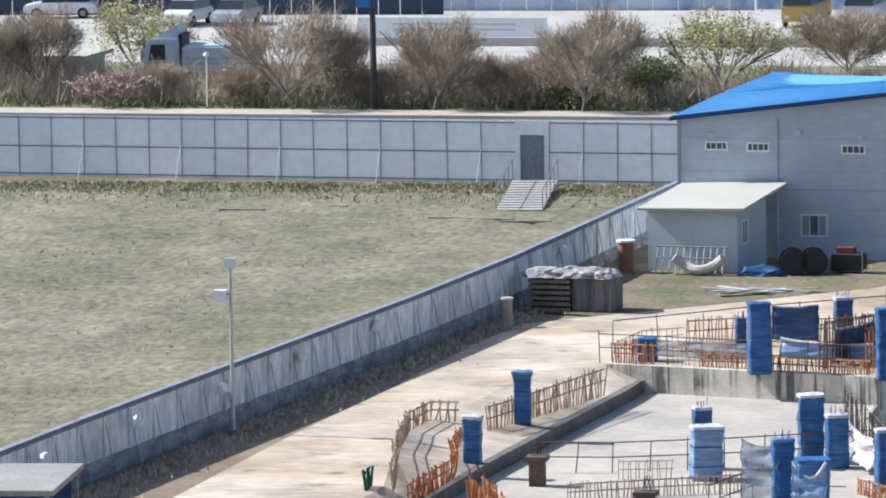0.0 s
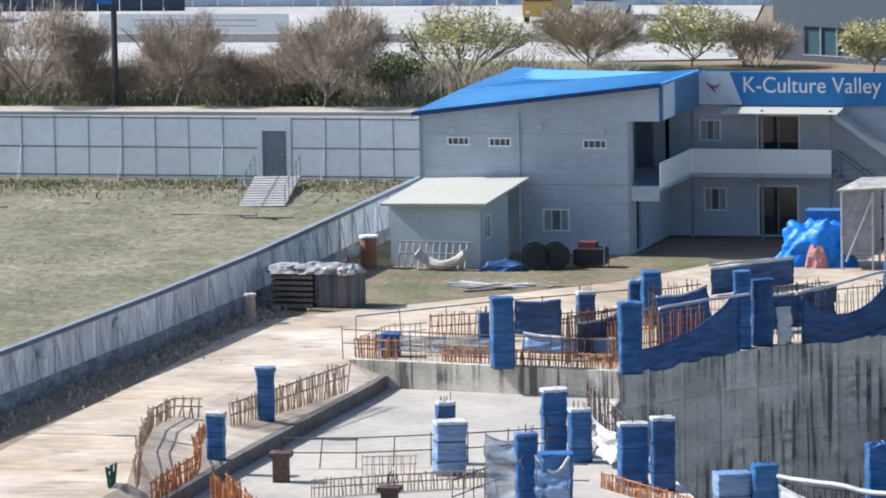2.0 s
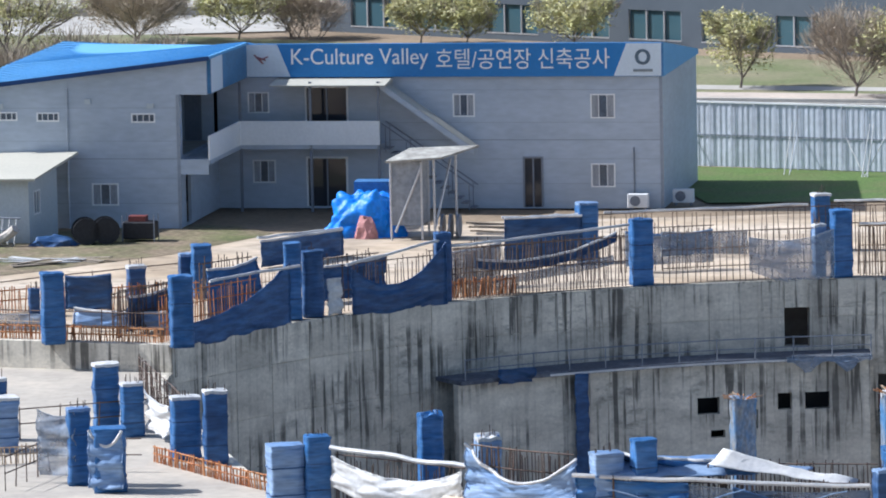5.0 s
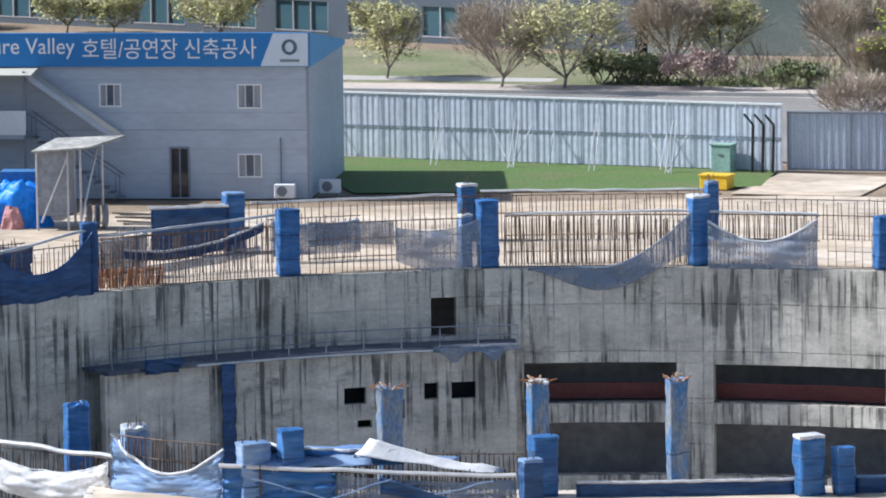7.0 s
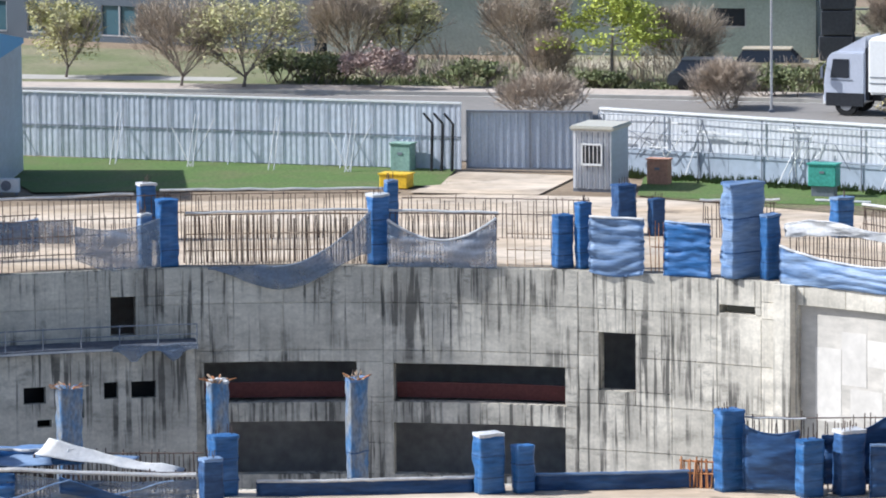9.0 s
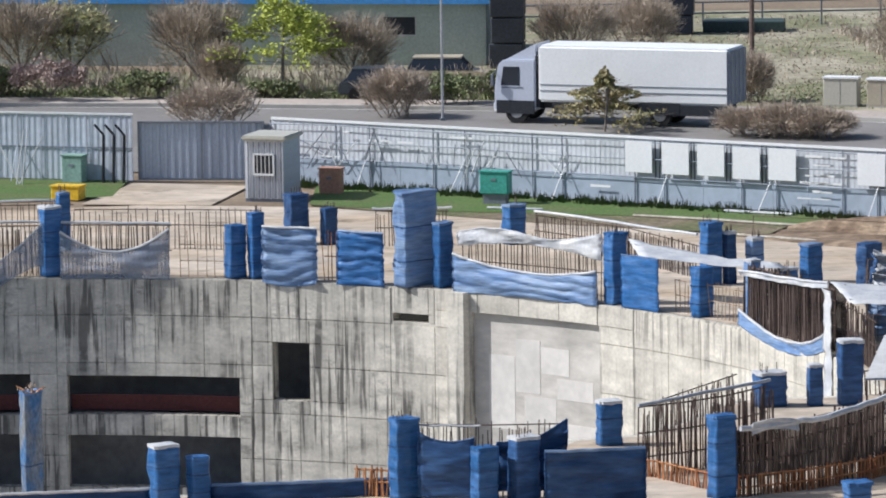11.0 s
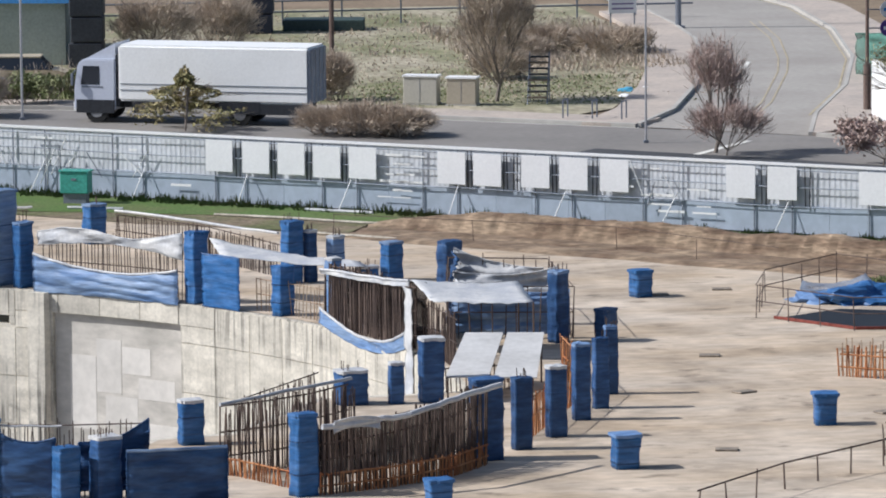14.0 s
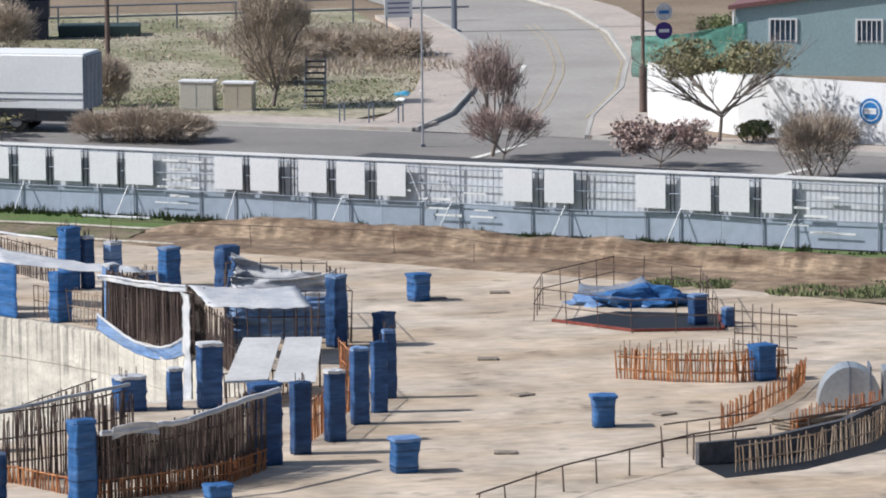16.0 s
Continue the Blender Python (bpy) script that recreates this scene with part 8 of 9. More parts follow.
part("strapped_block", bm, mat("dark_bundle_side", (0.09, 0.09, 0.10), second=(0.2, 0.19, 0.18), stretch=(6, 6, 0.4), scale=1.2), ps, "dark strapped bundle")
for k, (x, w) in enumerate(((-1.1, 0.75), (-0.2, 0.7), (0.6, 0.75), (1.2, 0.5))):
    bm = bmesh.new()
    lump(bm, (x, 0.6, 1.2), (w, 0.75), 0.32, k * 3.3)
    part("cover_sheet", bm, mat("grey_cover", (0.22, 0.21, 0.21), second=(0.46, 0.44, 0.43), scale=2.5, fine=9, var=0.2), ps)
o = thing("concrete_post", pose(-38.7, 197.8, 0), "short pale concrete post beside the wall", "post")
bm = bmesh.new()
rod(bm, (0, 0, -0.03), (0, 0, 0.95), 0.2, 0.18, n=12)
part("shaft", bm, mat("pinkish_concrete", (0.45, 0.36, 0.31)), o)
bm = bmesh.new()
rod(bm, (0, 0, 0.95), (0, 0, 1.02), 0.22, n=12)
part("cap", bm, M_conc_plain, o)
# rubbish by the wall and shed
o = thing("timber_pile", pose(-38.0, 208.6, 0, 0, 0, 80), "leaning pile of old boards and rust-red sheets against the wall", "timber")
for k in range(9):
    bm = bmesh.new()
    box(bm, -0.6, 0.6 + random.uniform(0, 1.2), -0.08, 0.08, 0, 0.04, pose(random.uniform(-2.2, 2.2), random.uniform(-0.5, 0.3), 0.1 + k * 0.04, random.uniform(20, 50), random.uniform(-25, 25), random.uniform(-30, 30)))
    part("board", bm, M_wood if k % 3 else M_orange, o)
o = thing("orange_drum", pose(-37.2, 213.2, 0), "dull orange upright barrel with white lid", "barrel")
bm = bmesh.new()
rod(bm, (0, 0, -0.01), (0, 0, 1.15), 0.3, n=14)
part("body", bm, M_orange, o)
bm = bmesh.new()
rod(bm, (0, 0, 1.15), (0, 0, 1.23), 0.36, n=14)
part("lid", bm, M_white, o)
fr = thing("pipe_rack", pose(-36.1, 213.2, 0, 0, 0, -10), "pale pipe rack leaning on the shed wall", "rack")
bm = bmesh.new()
for k in range(11):
    rod(bm, (k * 0.26, 0, -0.02), (k * 0.26, 0.35, 0.95), 0.03, n=5)
part("upright", bm, M_tarp_white, fr)
bm = bmesh.new()
rod(bm, (-0.1, 0.36, 0.97), (2.75, 0.36, 0.97), 0.035), rod(bm, (-0.1, 0.2, 0.55), (2.75, 0.2, 0.55), 0.03)
part("rail", bm, M_rail, fr)
hm = thing("rolled_sheet", pose(-35.3, 212.6, 0, 0, 0, -8), "rolled pale tarpaulin sagging like a hammock", "tarpaulin")
bm = bmesh.new()
tube(bm, [(0.158 * k, 0.08 * math.sin(0.75 * k), 0.22 + 0.45 * (k / 6 - 1) ** 2) for k in range(13)], 0.18, n=9)
part("roll", bm, mat("beige_cloth", (0.52, 0.47, 0.42), var=0.15, bump=0.4), hm)
bm = bmesh.new()
box(bm, 0.1, 1.8, -0.12, 0.15, -0.01, 0.08)
part("plank", bm, M_wood, hm)
cr = thing("cable_reel", pose(-30.9, 212.9, 0, 0, 0, 15), "black cable reels and hoses by the office", "cable reel")
for x in (0.0, 0.75):
    bm = bmesh.new()
    for y in (-0.28, 0.28):
        rod(bm, (x, y - 0.03, 0.5), (x, y + 0.03, 0.5), 0.5, n=20)
    part("flange", bm, M_black, cr)
    bm = bmesh.new()
    rod(bm, (x, -0.25, 0.5), (x, 0.25, 0.5), 0.34, n=18)
    part("cable", bm, M_black, cr)
o = thing("generator", pose(-29.6, 213.4, 0, 0, 0, -6), "dark generator with red tank on a frame", "generator")
bm = bmesh.new()
box(bm, 0, 1.2, 0, 0.7, 0.1, 0.75)
bmesh.ops.bevel(bm, geom=bm.edges[:], offset=0.05, segments=1, affect="EDGES")
part("engine", bm, M_black, o)
bm = bmesh.new()
box(bm, 0.2, 0.85, 0.1, 0.6, 0.75, 0.95)
part("tank", bm, mat("red_paint", (0.20, 0.055, 0.05), rough=0.5), o)
bm = bmesh.new()
for x in (0, 1.2):
    for y in (0, 0.7):
        rod(bm, (x, y, 0), (x, y, 1.0), 0.025)
part("frame", bm, M_rail, o)
o = thing("tarp_bundle", pose(-32.0, 212.6, 0), "dark blue crumpled sheet on the ground", "tarpaulin")
bm = bmesh.new()
lump(bm, (0, 0, 0), (0.9, 0.5), 0.4, 5.5)
part("cloth", bm, M_tarp_navy, o)
for k, (x, y) in enumerate(((-31.9, 206.9), (-31.0, 207.6), (-30.2, 208.0), (-32.6, 207.9))):
    o = thing("board_heap", pose(x, y, 0.01, 0, 0, random.uniform(-30, 20)), "pale broken boards lying on the grass", "board", "boards on the grass")
    for j in range(3):
        bm = bmesh.new()
        box(bm, -0.8, 0.8, -0.12, 0.12, 0.0, 0.03, pose(random.uniform(-0.2, 0.2), j * 0.2 - 0.2, 0.03 + j * 0.03, random.uniform(-5, 5), random.uniform(-4, 4), random.uniform(-20, 20)))
        part("plank", bm, M_tarp_white if k % 2 else M_wood, o)
# ramp of planks before the fence door
o = thing("door_ramp", pose(-45.4, 236.8, 0.03, 0, 0, 96), "grey timber gangway before the fence door", "ramp")
for k in range(12):
    bm = bmesh.new()
    box(bm, -4.2 + k * 0.68, -3.62 + k * 0.68, -0.95, 0.95, 0.05 + 0.03 * k, 0.1 + 0.03 * k)
    part("plank", bm, mat("ramp_board", (0.42, 0.40, 0.37), var=0.15), o)
for y in (-0.95, 0.95):
    bm = bmesh.new()
    rod(bm, (-4.2, y, 0.9), (4.0, y, 1.3), 0.025)
    for k in range(5):
        x = -4.1 + 2.0 * k
        rod(bm, (x, y, 0.0), (x, y, 0.9 + 0.05 * (x + 4.2)), 0.022)
    part("handrail", bm, M_rail, o)
for x, y, w, tn in ((-56.5, 232.6, 1.9, -3), (-46.4, 229.9, 3.6, -8), (-44.0, 229.0, 2.0, 4), (-52.8, 234.0, 0.8, 10)):
    o = thing("plank", pose(x, y, 0.03, 0, 0, tn), "grey plank lying in the field", "plank", "planks in the field")
    bm = bmesh.new()
    box(bm, -w / 2, w / 2, -0.16, 0.16, 0, 0.08)
    part("board", bm, M_wood, o)
rng = random.Random(5)
verts, faces = [], []
for k in range(900):
    x, y = rng.uniform(-74, -38.5), 243.5 - abs(rng.gauss(0, 2.6))
    lim = -46.6 + (y - 145) * 0.108
    if x > lim - 0.3:
        continue
    hgt = rng.uniform(0.02, 0.06)
    a = rng.uniform(0, 6.28)
    dx, dy = 0.12 * math.cos(a), 0.12 * math.sin(a)
    i = len(verts)
    verts += [(x - dx, y - dy, 0.02), (x + dx, y + dy, 0.02), (x + dx * 0.6 + 0.05, y + dy * 0.6, 0.02 + hgt), (x - dx * 0.8 + 0.04, y - dy * 0.8, 0.02 + hgt * 0.8)]
    faces.append((i, i + 1, i + 2, i + 3))
me = bpy.data.meshes.new("grass_tufts")
me.from_pydata(verts, [], faces)
me.materials.append(M_weeds)
tagged(new("grass_tufts", me), "rough tufts of grass along the fence", "grass", kind="stuff")
undergrowth("field_weeds", 9000, lambda r: (r.uniform(-82, -40), 242.6 - abs(r.gauss(0, 3.0))), 0.03, 0.2, LEAF["hedge"], "green and brown weeds below the fence", 41, 0.035)
undergrowth("field_weeds", 5000, lambda r: (r.uniform(-82, -40), 242.4 - abs(r.gauss(0, 2.6))), 0.03, 0.2, LEAF["brush"], "dry weeds below the fence", 42, 0.03)
undergrowth("field_stubble", 9000, lambda r: (r.uniform(-70, -47), r.uniform(158, 238)), 0.02, 0.09, LEAF["brush"], "short dry stubble over the field", 43, 0.05)
# earth and dry weeds along the boundary wall
rng = random.Random(9)
verts, faces = [], []
for k in range(2600):
    y = rng.uniform(150, 204)
    x = -46.3 + (y - 145) * 0.117 + 0.35 + abs(rng.gauss(0, 0.7))
    hgt, a = rng.uniform(0.04, 0.2), rng.uniform(0, 6.28)
    dx, dy = 0.07 * math.cos(a), 0.07 * math.sin(a)
    i = len(verts)
    verts += [(x - dx, y - dy, -0.03), (x + dx, y + dy, -0.03), (x + rng.uniform(-0.1, 0.1), y, hgt)]
    faces.append((i, i + 1, i + 2))
me = bpy.data.meshes.new("wall_weeds")
me.from_pydata(verts, [], faces)
me.materials.append(LEAF["brush"])
tagged(new("wall_weeds", me), "dry weeds along the foot of the wall", "weeds", kind="stuff")
# camera pole and wall lamps
cp = pole("camera_pole", -42.35, 172.6, 5.4, 0.07, M_pipe, "pale steel pole with lamp and camera box", category="pole")
bm = bmesh.new()
box(bm, -0.5, -0.12, -0.14, 0.14, 4.1, 4.42)
part("camera_box", bm, M_white, cp)
bm = bmesh.new()
rod(bm, (0, 0, 4.3), (-0.2, 0, 4.3), 0.03)
part("bracket", bm, M_rail, cp)
bm = bmesh.new()
box(bm, -0.16, 0.16, -0.1, 0.1, 5.1, 5.4)
part("lamp_head", bm, M_light, cp)
for k in range(8):
    y = 158.5 + k * 7.2
    x = -46.6 + (y - 145) * 0.116 + (0.35 if y < 190 else 0.1)
    o = thing("wall_lamp", pose(x + 0.28, y, 1.3), "white bulkhead lamp on the boundary wall", "lamp", "lamps on the boundary wall")
    bm = bmesh.new()
    lump(bm, (0, 0, -0.05), (0.2, 0.26), 0.32, k * 1.1, 0.25, 2)
    part("glass", bm, M_light, o)
    bm = bmesh.new()
    box(bm, -0.24, 0.05, -0.05, 0.05, -0.12, -0.05)
    part("bracket", bm, M_white, o)
# roofed cover at the corner of the road
o = thing("corner_shelter", pose(-43.6, 150.4, 0, 0, 0, 5), "grey flat-roofed shelter beside the road", "shelter")
bm = bmesh.new()
box(bm, -2.5, 2.2, -3.0, 1.7, 2.1, 2.25)
part("roof", bm, mat("grey_board_roof", (0.33, 0.32, 0.29)), o)
for x in (-2.3, 2.0):
    for y in (-2.8, 1.5):
        bm = bmesh.new()
        box(bm, x - 0.06, x + 0.06, y - 0.06, y + 0.06, -0.05, 2.1)
        part("post", bm, M_rail, o)
bm = bmesh.new()
box(bm, -2.2, 1.9, 1.4, 1.46, 0.05, 2.1)
part("back_panel", bm, M_tarp_navy, o)

# ---------- before the office: hopper and blue heap ----------
hp = thing("steel_hopper", pose(-18.7, 213.6, 0, 0, 0, -6), "grey steel silo hopper with a pale flat lid", "hopper")
bm = bmesh.new()
prism(bm, [(-0.85, -0.6), (0.3, -0.6), (0.3, 0.7), (-0.85, 0.7)], 0.55, 2.9)
part("body", bm, mat("stained_steel", (0.22, 0.24, 0.27), second=(0.32, 0.33, 0.35), scale=1.2, fine=6, var=0.2, rough=0.6), hp)
bm = bmesh.new()
vs = [bm.verts.new(p) for p in ((-1.0, -0.9, 2.95), (1.1, -0.9, 3.1), (2.2, 0.9, 3.35), (-0.4, 0.9, 3.25))]
bm.faces.new(vs)
thicken(bm, 0.08)
part("lid", bm, mat("pale_lid", (0.42, 0.41, 0.37), second=(0.24, 0.23, 0.21), scale=1.1, fine=5, var=0.25), hp)
for a, b in (((-0.85, -0.6, 0), (-0.85, -0.6, 2.9)), ((0.3, -0.6, 0), (0.3, -0.6, 2.9)), ((0.75, -0.5, 0), (0.75, -0.5, 3.0)), ((-0.7, -0.62, 0.3), (0.3, -0.62, 2.7)), ((0.75, -0.5, 0.4), (1.2, 0.5, 2.9)), ((0.3, 0.7, 0), (0.3, 0.7, 2.9)), ((-0.85, 0.7, 0), (-0.85, 0.7, 2.9)), ((1.4, 0.4, 0), (1.4, 0.4, 3.2))):
    bm = bmesh.new()
    rod(bm, a, b, 0.05)
    part("leg", bm, M_pipe, hp)
for k in range(3):
    bm = bmesh.new()
    rod(bm, (0.9 + 0.3 * k, 0.1, 0.45), (0.98 + 0.3 * k, 0.1, 0.45), 0.45, n=16)
    part("hose_reel", bm, M_rail, hp)
hb = thing("blue_heap", pose(-20.7, 214.6, 0, 0, 0, -4), "bright blue tarpaulin over a heap of goods", "tarpaulin")
bm = bmesh.new()
lump(bm, (0, 0, 0), (1.45, 0.9), 1.7, 2.2, 0.3, 5)
bm.normal_update()
for v in bm.verts:
    v.co += v.normal * (0.09 * (0.3 - abs(noise.noise(Vector((v.co.x * 2.2, v.co.y * 2, v.co.z * 4.5))))) + 0.05 * (0.3 - abs(noise.noise(Vector((v.co.x * 6, v.co.y * 5, v.co.z * 9))))))
    v.co.z = max(v.co.z, -0.02)
for f in bm.faces:
    f.smooth = True
part("cloth", bm, mat("bright_blue_sheet", (0.02, 0.22, 0.75), rough=0.45, var=0.2, scale=1.4, fine=7, bump=0.5), hb)
bm = bmesh.new()
box(bm, -0.5, 1.0, 0.5, 1.4, 1.2, 1.95)
part("crate", bm, mat("blue_crate", (0.06, 0.18, 0.4)), hb)
bm = bmesh.new()
lump(bm, (0.15, -0.9, 0), (0.42, 0.25), 0.8, 7.7, 0.3)
part("red_sack", bm, mat("faded_red_sack", (0.5, 0.25, 0.24), var=0.2), hb)
for x, y in ((-15.9, 214.6), (-13.6, 214.9)):
    o = thing("goods_heap", pose(x, y, 0), "low heap of boards and pipes on the slab", "heap", "heaps on the slab")
    for k in range(6):
        bm = bmesh.new()
        box(bm, -0.9, 0.9, -0.06, 0.06, 0, 0.06, pose(random.uniform(-0.3, 0.3), random.uniform(-0.4, 0.4), 0.02 + 0.07 * k, 0, random.uniform(-3, 3), random.uniform(-25, 25)))
        part("board", bm, M_wood if k % 2 else M_pipe, o)

# ---------- gate, booth and lawn ----------
bt = thing("guard_booth", pose(12.2, 222.3, 0, 0, 0, -22), "striped grey ribbed guard booth with barred window", "booth")
bm = bmesh.new()
ribbed(bm, 1.55, 0.08, 2.3, pitch=0.22, depth=0.05)
part("front_sheet", bm, mat("pale_booth_sheet", (0.62, 0.63, 0.65), rough=0.5, var=0.04), bt)
bm = bmesh.new()
box(bm, 0.02, 0.06, 0.02, 2.0, 0.08, 2.3), box(bm, 1.5, 1.55, 0.02, 2.0, 0.08, 2.3), box(bm, 0.06, 1.5, 1.95, 2.0, 0.08, 2.3)
part("side_sheet", bm, M_panel, bt)
bm = bmesh.new()
for k in range(7):
    box(bm, k * 0.22 + 0.12, k * 0.22 + 0.17, -0.055, -0.04, 0.1, 2.25)
part("dark_stripe", bm, mat("booth_stripe", (0.2, 0.22, 0.26)), bt)
bm = bmesh.new()
box(bm, -0.12, 1.68, -0.15, 2.1, 2.3, 2.48)
bmesh.ops.bevel(bm, geom=bm.edges[:], offset=0.06, segments=2, affect="EDGES")
part("roof", bm, M_shed_roof, bt)
wn = new("window")
wn.parent = bt
bm = bmesh.new()
box(bm, 0.42, 1.15, -0.1, -0.08, 1.05, 1.75)
part("pane", bm, M_glass, wn)
bm = bmesh.new()
for a in ((0.36, 0.42, 1.0, 1.8), (1.15, 1.21, 1.0, 1.8), (0.36, 1.21, 1.75, 1.81), (0.36, 1.21, 0.97, 1.05)):
    box(bm, a[0], a[1], -0.13, -0.07, a[2], a[3])
part("frame", bm, M_white, wn)
for k in range(4):
    bm = bmesh.new()
    rod(bm, (0.53 + 0.16 * k, -0.12, 1.05), (0.53 + 0.16 * k, -0.12, 1.75), 0.015)
    part("bar", bm, M_white, wn)
bm = bmesh.new()
box(bm, 0, 1.55, 0, 2.0, -0.05, 0.08)
part("plinth", bm, M_rail, bt)
structure("gate_apron", flat([(5.9, 222.0), (10.8, 220.8), (12.6, 226.8), (8.2, 228.8)], 0.016), M_slab, "pale concrete apron inside the gate", "floor")
for x, y, w, h, d, mt, nm, lab in ((21.5, 219.3, 1.1, 0.8, 0.6, mat("green_box_paint", (0.08, 0.38, 0.31), rough=0.5), "green_box", "green steel box by the fence"), (15.6, 223.9, 0.85, 0.95, 0.5, mat("orange_crate_board", (0.55, 0.30, 0.21)), "orange_crate", "dull orange crate by the fence"), (5.5, 224.0, 1.15, 0.5, 0.7, mat("yellow_skip_paint", (0.75, 0.48, 0.03), rough=0.5), "yellow_skip", "small yellow skip on the lawn edge"),
                                   (5.9, 229.6, 0.85, 1.05, 0.6, mat("pale_green_sheet", (0.28, 0.42, 0.36)), "green_locker", "pale green locker before the fence")):
    o = thing(nm, pose(x, y, 0.42 if nm == "green_box" else 0, 0, 0, -24), lab, "box")
    if nm == "green_box":
        bm = bmesh.new()
        box(bm, -w / 2 + 0.1, w / 2 - 0.1, -d / 2 + 0.1, d / 2 - 0.1, -0.44, -0.021)
        part("stand", bm, M_rail, o)
    bm = bmesh.new()
    box(bm, -w / 2, w / 2, -d / 2, d / 2, -0.02, h)
    bmesh.ops.bevel(bm, geom=bm.edges[:], offset=0.03, segments=1, affect="EDGES")
    part("body", bm, mt, o)
    bm = bmesh.new()
    box(bm, -w / 2 - 0.04, w / 2 + 0.04, -d / 2 - 0.04, d / 2 + 0.04, h, h + 0.05)
    part("lid", bm, mt, o)
    bm = bmesh.new()
    box(bm, -0.1, 0.1, -d / 2 - 0.02, -d / 2, h * 0.6, h * 0.7)
    part("handle", bm, M_rail, o)
for k in range(3):
    o = thing("cable_coil", pose(7.0 + 0.4 * k, 229.0 - 0.12 * k, 0), "black hose hung by the fence end", "hose", "hoses by the fence")
    bm = bmesh.new()
    rod(bm, (0, 0, -0.03), (0.05, 0, 1.9), 0.06), rod(bm, (0.05, 0, 1.9), (-0.3, 0.1, 2.3), 0.05)
    part("hose", bm, M_black, o)
for k, (x, y) in enumerate(((-5.7, 233.3), (-2.6, 232.1), (0.6, 230.7), (3.6, 229.6))):
    o = thing("tree_stakes", pose(x, y, 0.0), "pale timber props leaning at the fence", "props", "props along the fence")
    for a, b in (((0, -0.6, -0.02), (0.35, 0.5, 2.0)), ((0.22, -0.6, -0.02), (0.5, 0.5, 2.0)), ((0.1, -0.5, -0.02), (1.1 if k % 2 else -0.9, 0.45, 1.8)), ((0.15, -0.5, -0.02), (-0.6 if k % 2 else 1.3, 0.45, 1.5))):
        bm = bmesh.new()
        rod(bm, a, b, 0.022)
        part("stake", bm, M_tarp_white, o)
        if k in (0, 2) and len(o.children) == 2:
            break
M_pole_pale = mat("bleached_timber", (0.52, 0.48, 0.40), second=(0.36, 0.32, 0.26), scale=1.5, fine=8, var=0.2)
rng = random.Random(3)
verts, faces = [], []
for k in range(4500):
    if k % 3:
        x, y = rng.uniform(-8.6, 7.8), rng.uniform(223.4, 235.5)
        if y > 229.4 + (8 - x) * 0.385 or y < 223.6 + max(0, x - 4) * 0.3:
            continue
    else:
        t = rng.random()
        x, y = 14.5 + 19 * t + rng.gauss(0, 0.3), 222.0 - 11.6 * t + rng.uniform(-2.4, 1.6)
    a, hgt = rng.uniform(0, 6.28), rng.uniform(0.01, 0.03)
    dx, dy = 0.06 * math.cos(a), 0.06 * math.sin(a)
    i = len(verts)
    verts += [(x - dx, y - dy, 0.01), (x + dx, y + dy, 0.01), (x + rng.uniform(-0.06, 0.06), y, hgt)]
    faces.append((i, i + 1, i + 2))
me = bpy.data.meshes.new("lawn_blades")
me.from_pydata(verts, [], faces)
me.materials.append(M_grass)
tagged(new("lawn_blades", me), "green blades of grass along the fences", "grass", kind="stuff")
# rank weeds at the foot of the east fence
verts, faces = [], []
fa, fb = Vector((13.6, 228.3)), Vector((66.0, 189.4))
for k in range(380):
    t = rng.random() ** 1.5
    c = fa.lerp(fb, t) + Vector((-0.6, -0.8)) * rng.uniform(0.35, 1.3)
    tall = rng.uniform(0.08, 0.34) * (1.2 if t < 0.5 else 0.8)
    for blade in range(14):
        a, q = rng.uniform(0, 6.28), rng.uniform(0, 0.3)
        x, y = c.x + q * math.cos(a), c.y + q * math.sin(a)
        i = len(verts)
        verts += [(x - 0.03, y, 0.0), (x + 0.03, y + 0.02, 0.0), (x + rng.uniform(-0.12, 0.12), y + rng.uniform(-0.12, 0.12), tall * rng.uniform(0.5, 1.2))]
        faces.append((i, i + 1, i + 2))
me = bpy.data.meshes.new("fence_weeds")
me.from_pydata(verts, [], faces)
me.materials.append(mat("rank_weeds", (0.07, 0.115, 0.035), second=(0.11, 0.12, 0.05), scale=1.2, fine=6, var=0.3))
tagged(new("fence_weeds", me), "dark green weeds along the foot of the steel fence", "weeds", kind="stuff")
for a, b, r, label in (((26.1, 214.2, 0.07), (31.8, 210.1, 0.07), 0.06, "pale timber pole lying along the verge"), ((28.8, 208.1, 0.06), (31.6, 205.6, 0.06), 0.06, "pale timber pole lying by the slab edge"), ((29.6, 214.9, 0.07), (31.9, 213.4, 0.07), 0.07, "pale plastic pipe lying in the grass"), ((21.0, 217.6, 0.07), (23.0, 216.8, 0.07), 0.06, "short pale pipe lying in the grass")):
    o = thing("loose_pole", pose(0, 0, 0), label, "pole", "poles lying on the ground")
    bm = bmesh.new()
    tube(bm, [(a[0] + (b[0] - a[0]) * k / 6, a[1] + (b[1] - a[1]) * k / 6, a[2] + rng.uniform(-0.02, 0.01)) for k in range(7)], r, n=6)
    part("pole", bm, M_tarp_white if "plastic" in label or "pipe" in label else M_pole_pale, o)

# ---------- earth bank and the east slab ----------
bm = bmesh.new()
rows = []
p0, p1 = Vector((30.6, 210.5)), Vector((57.0, 185.8))
d = (p1 - p0).normalized()
nn = Vector((-d.y, d.x))


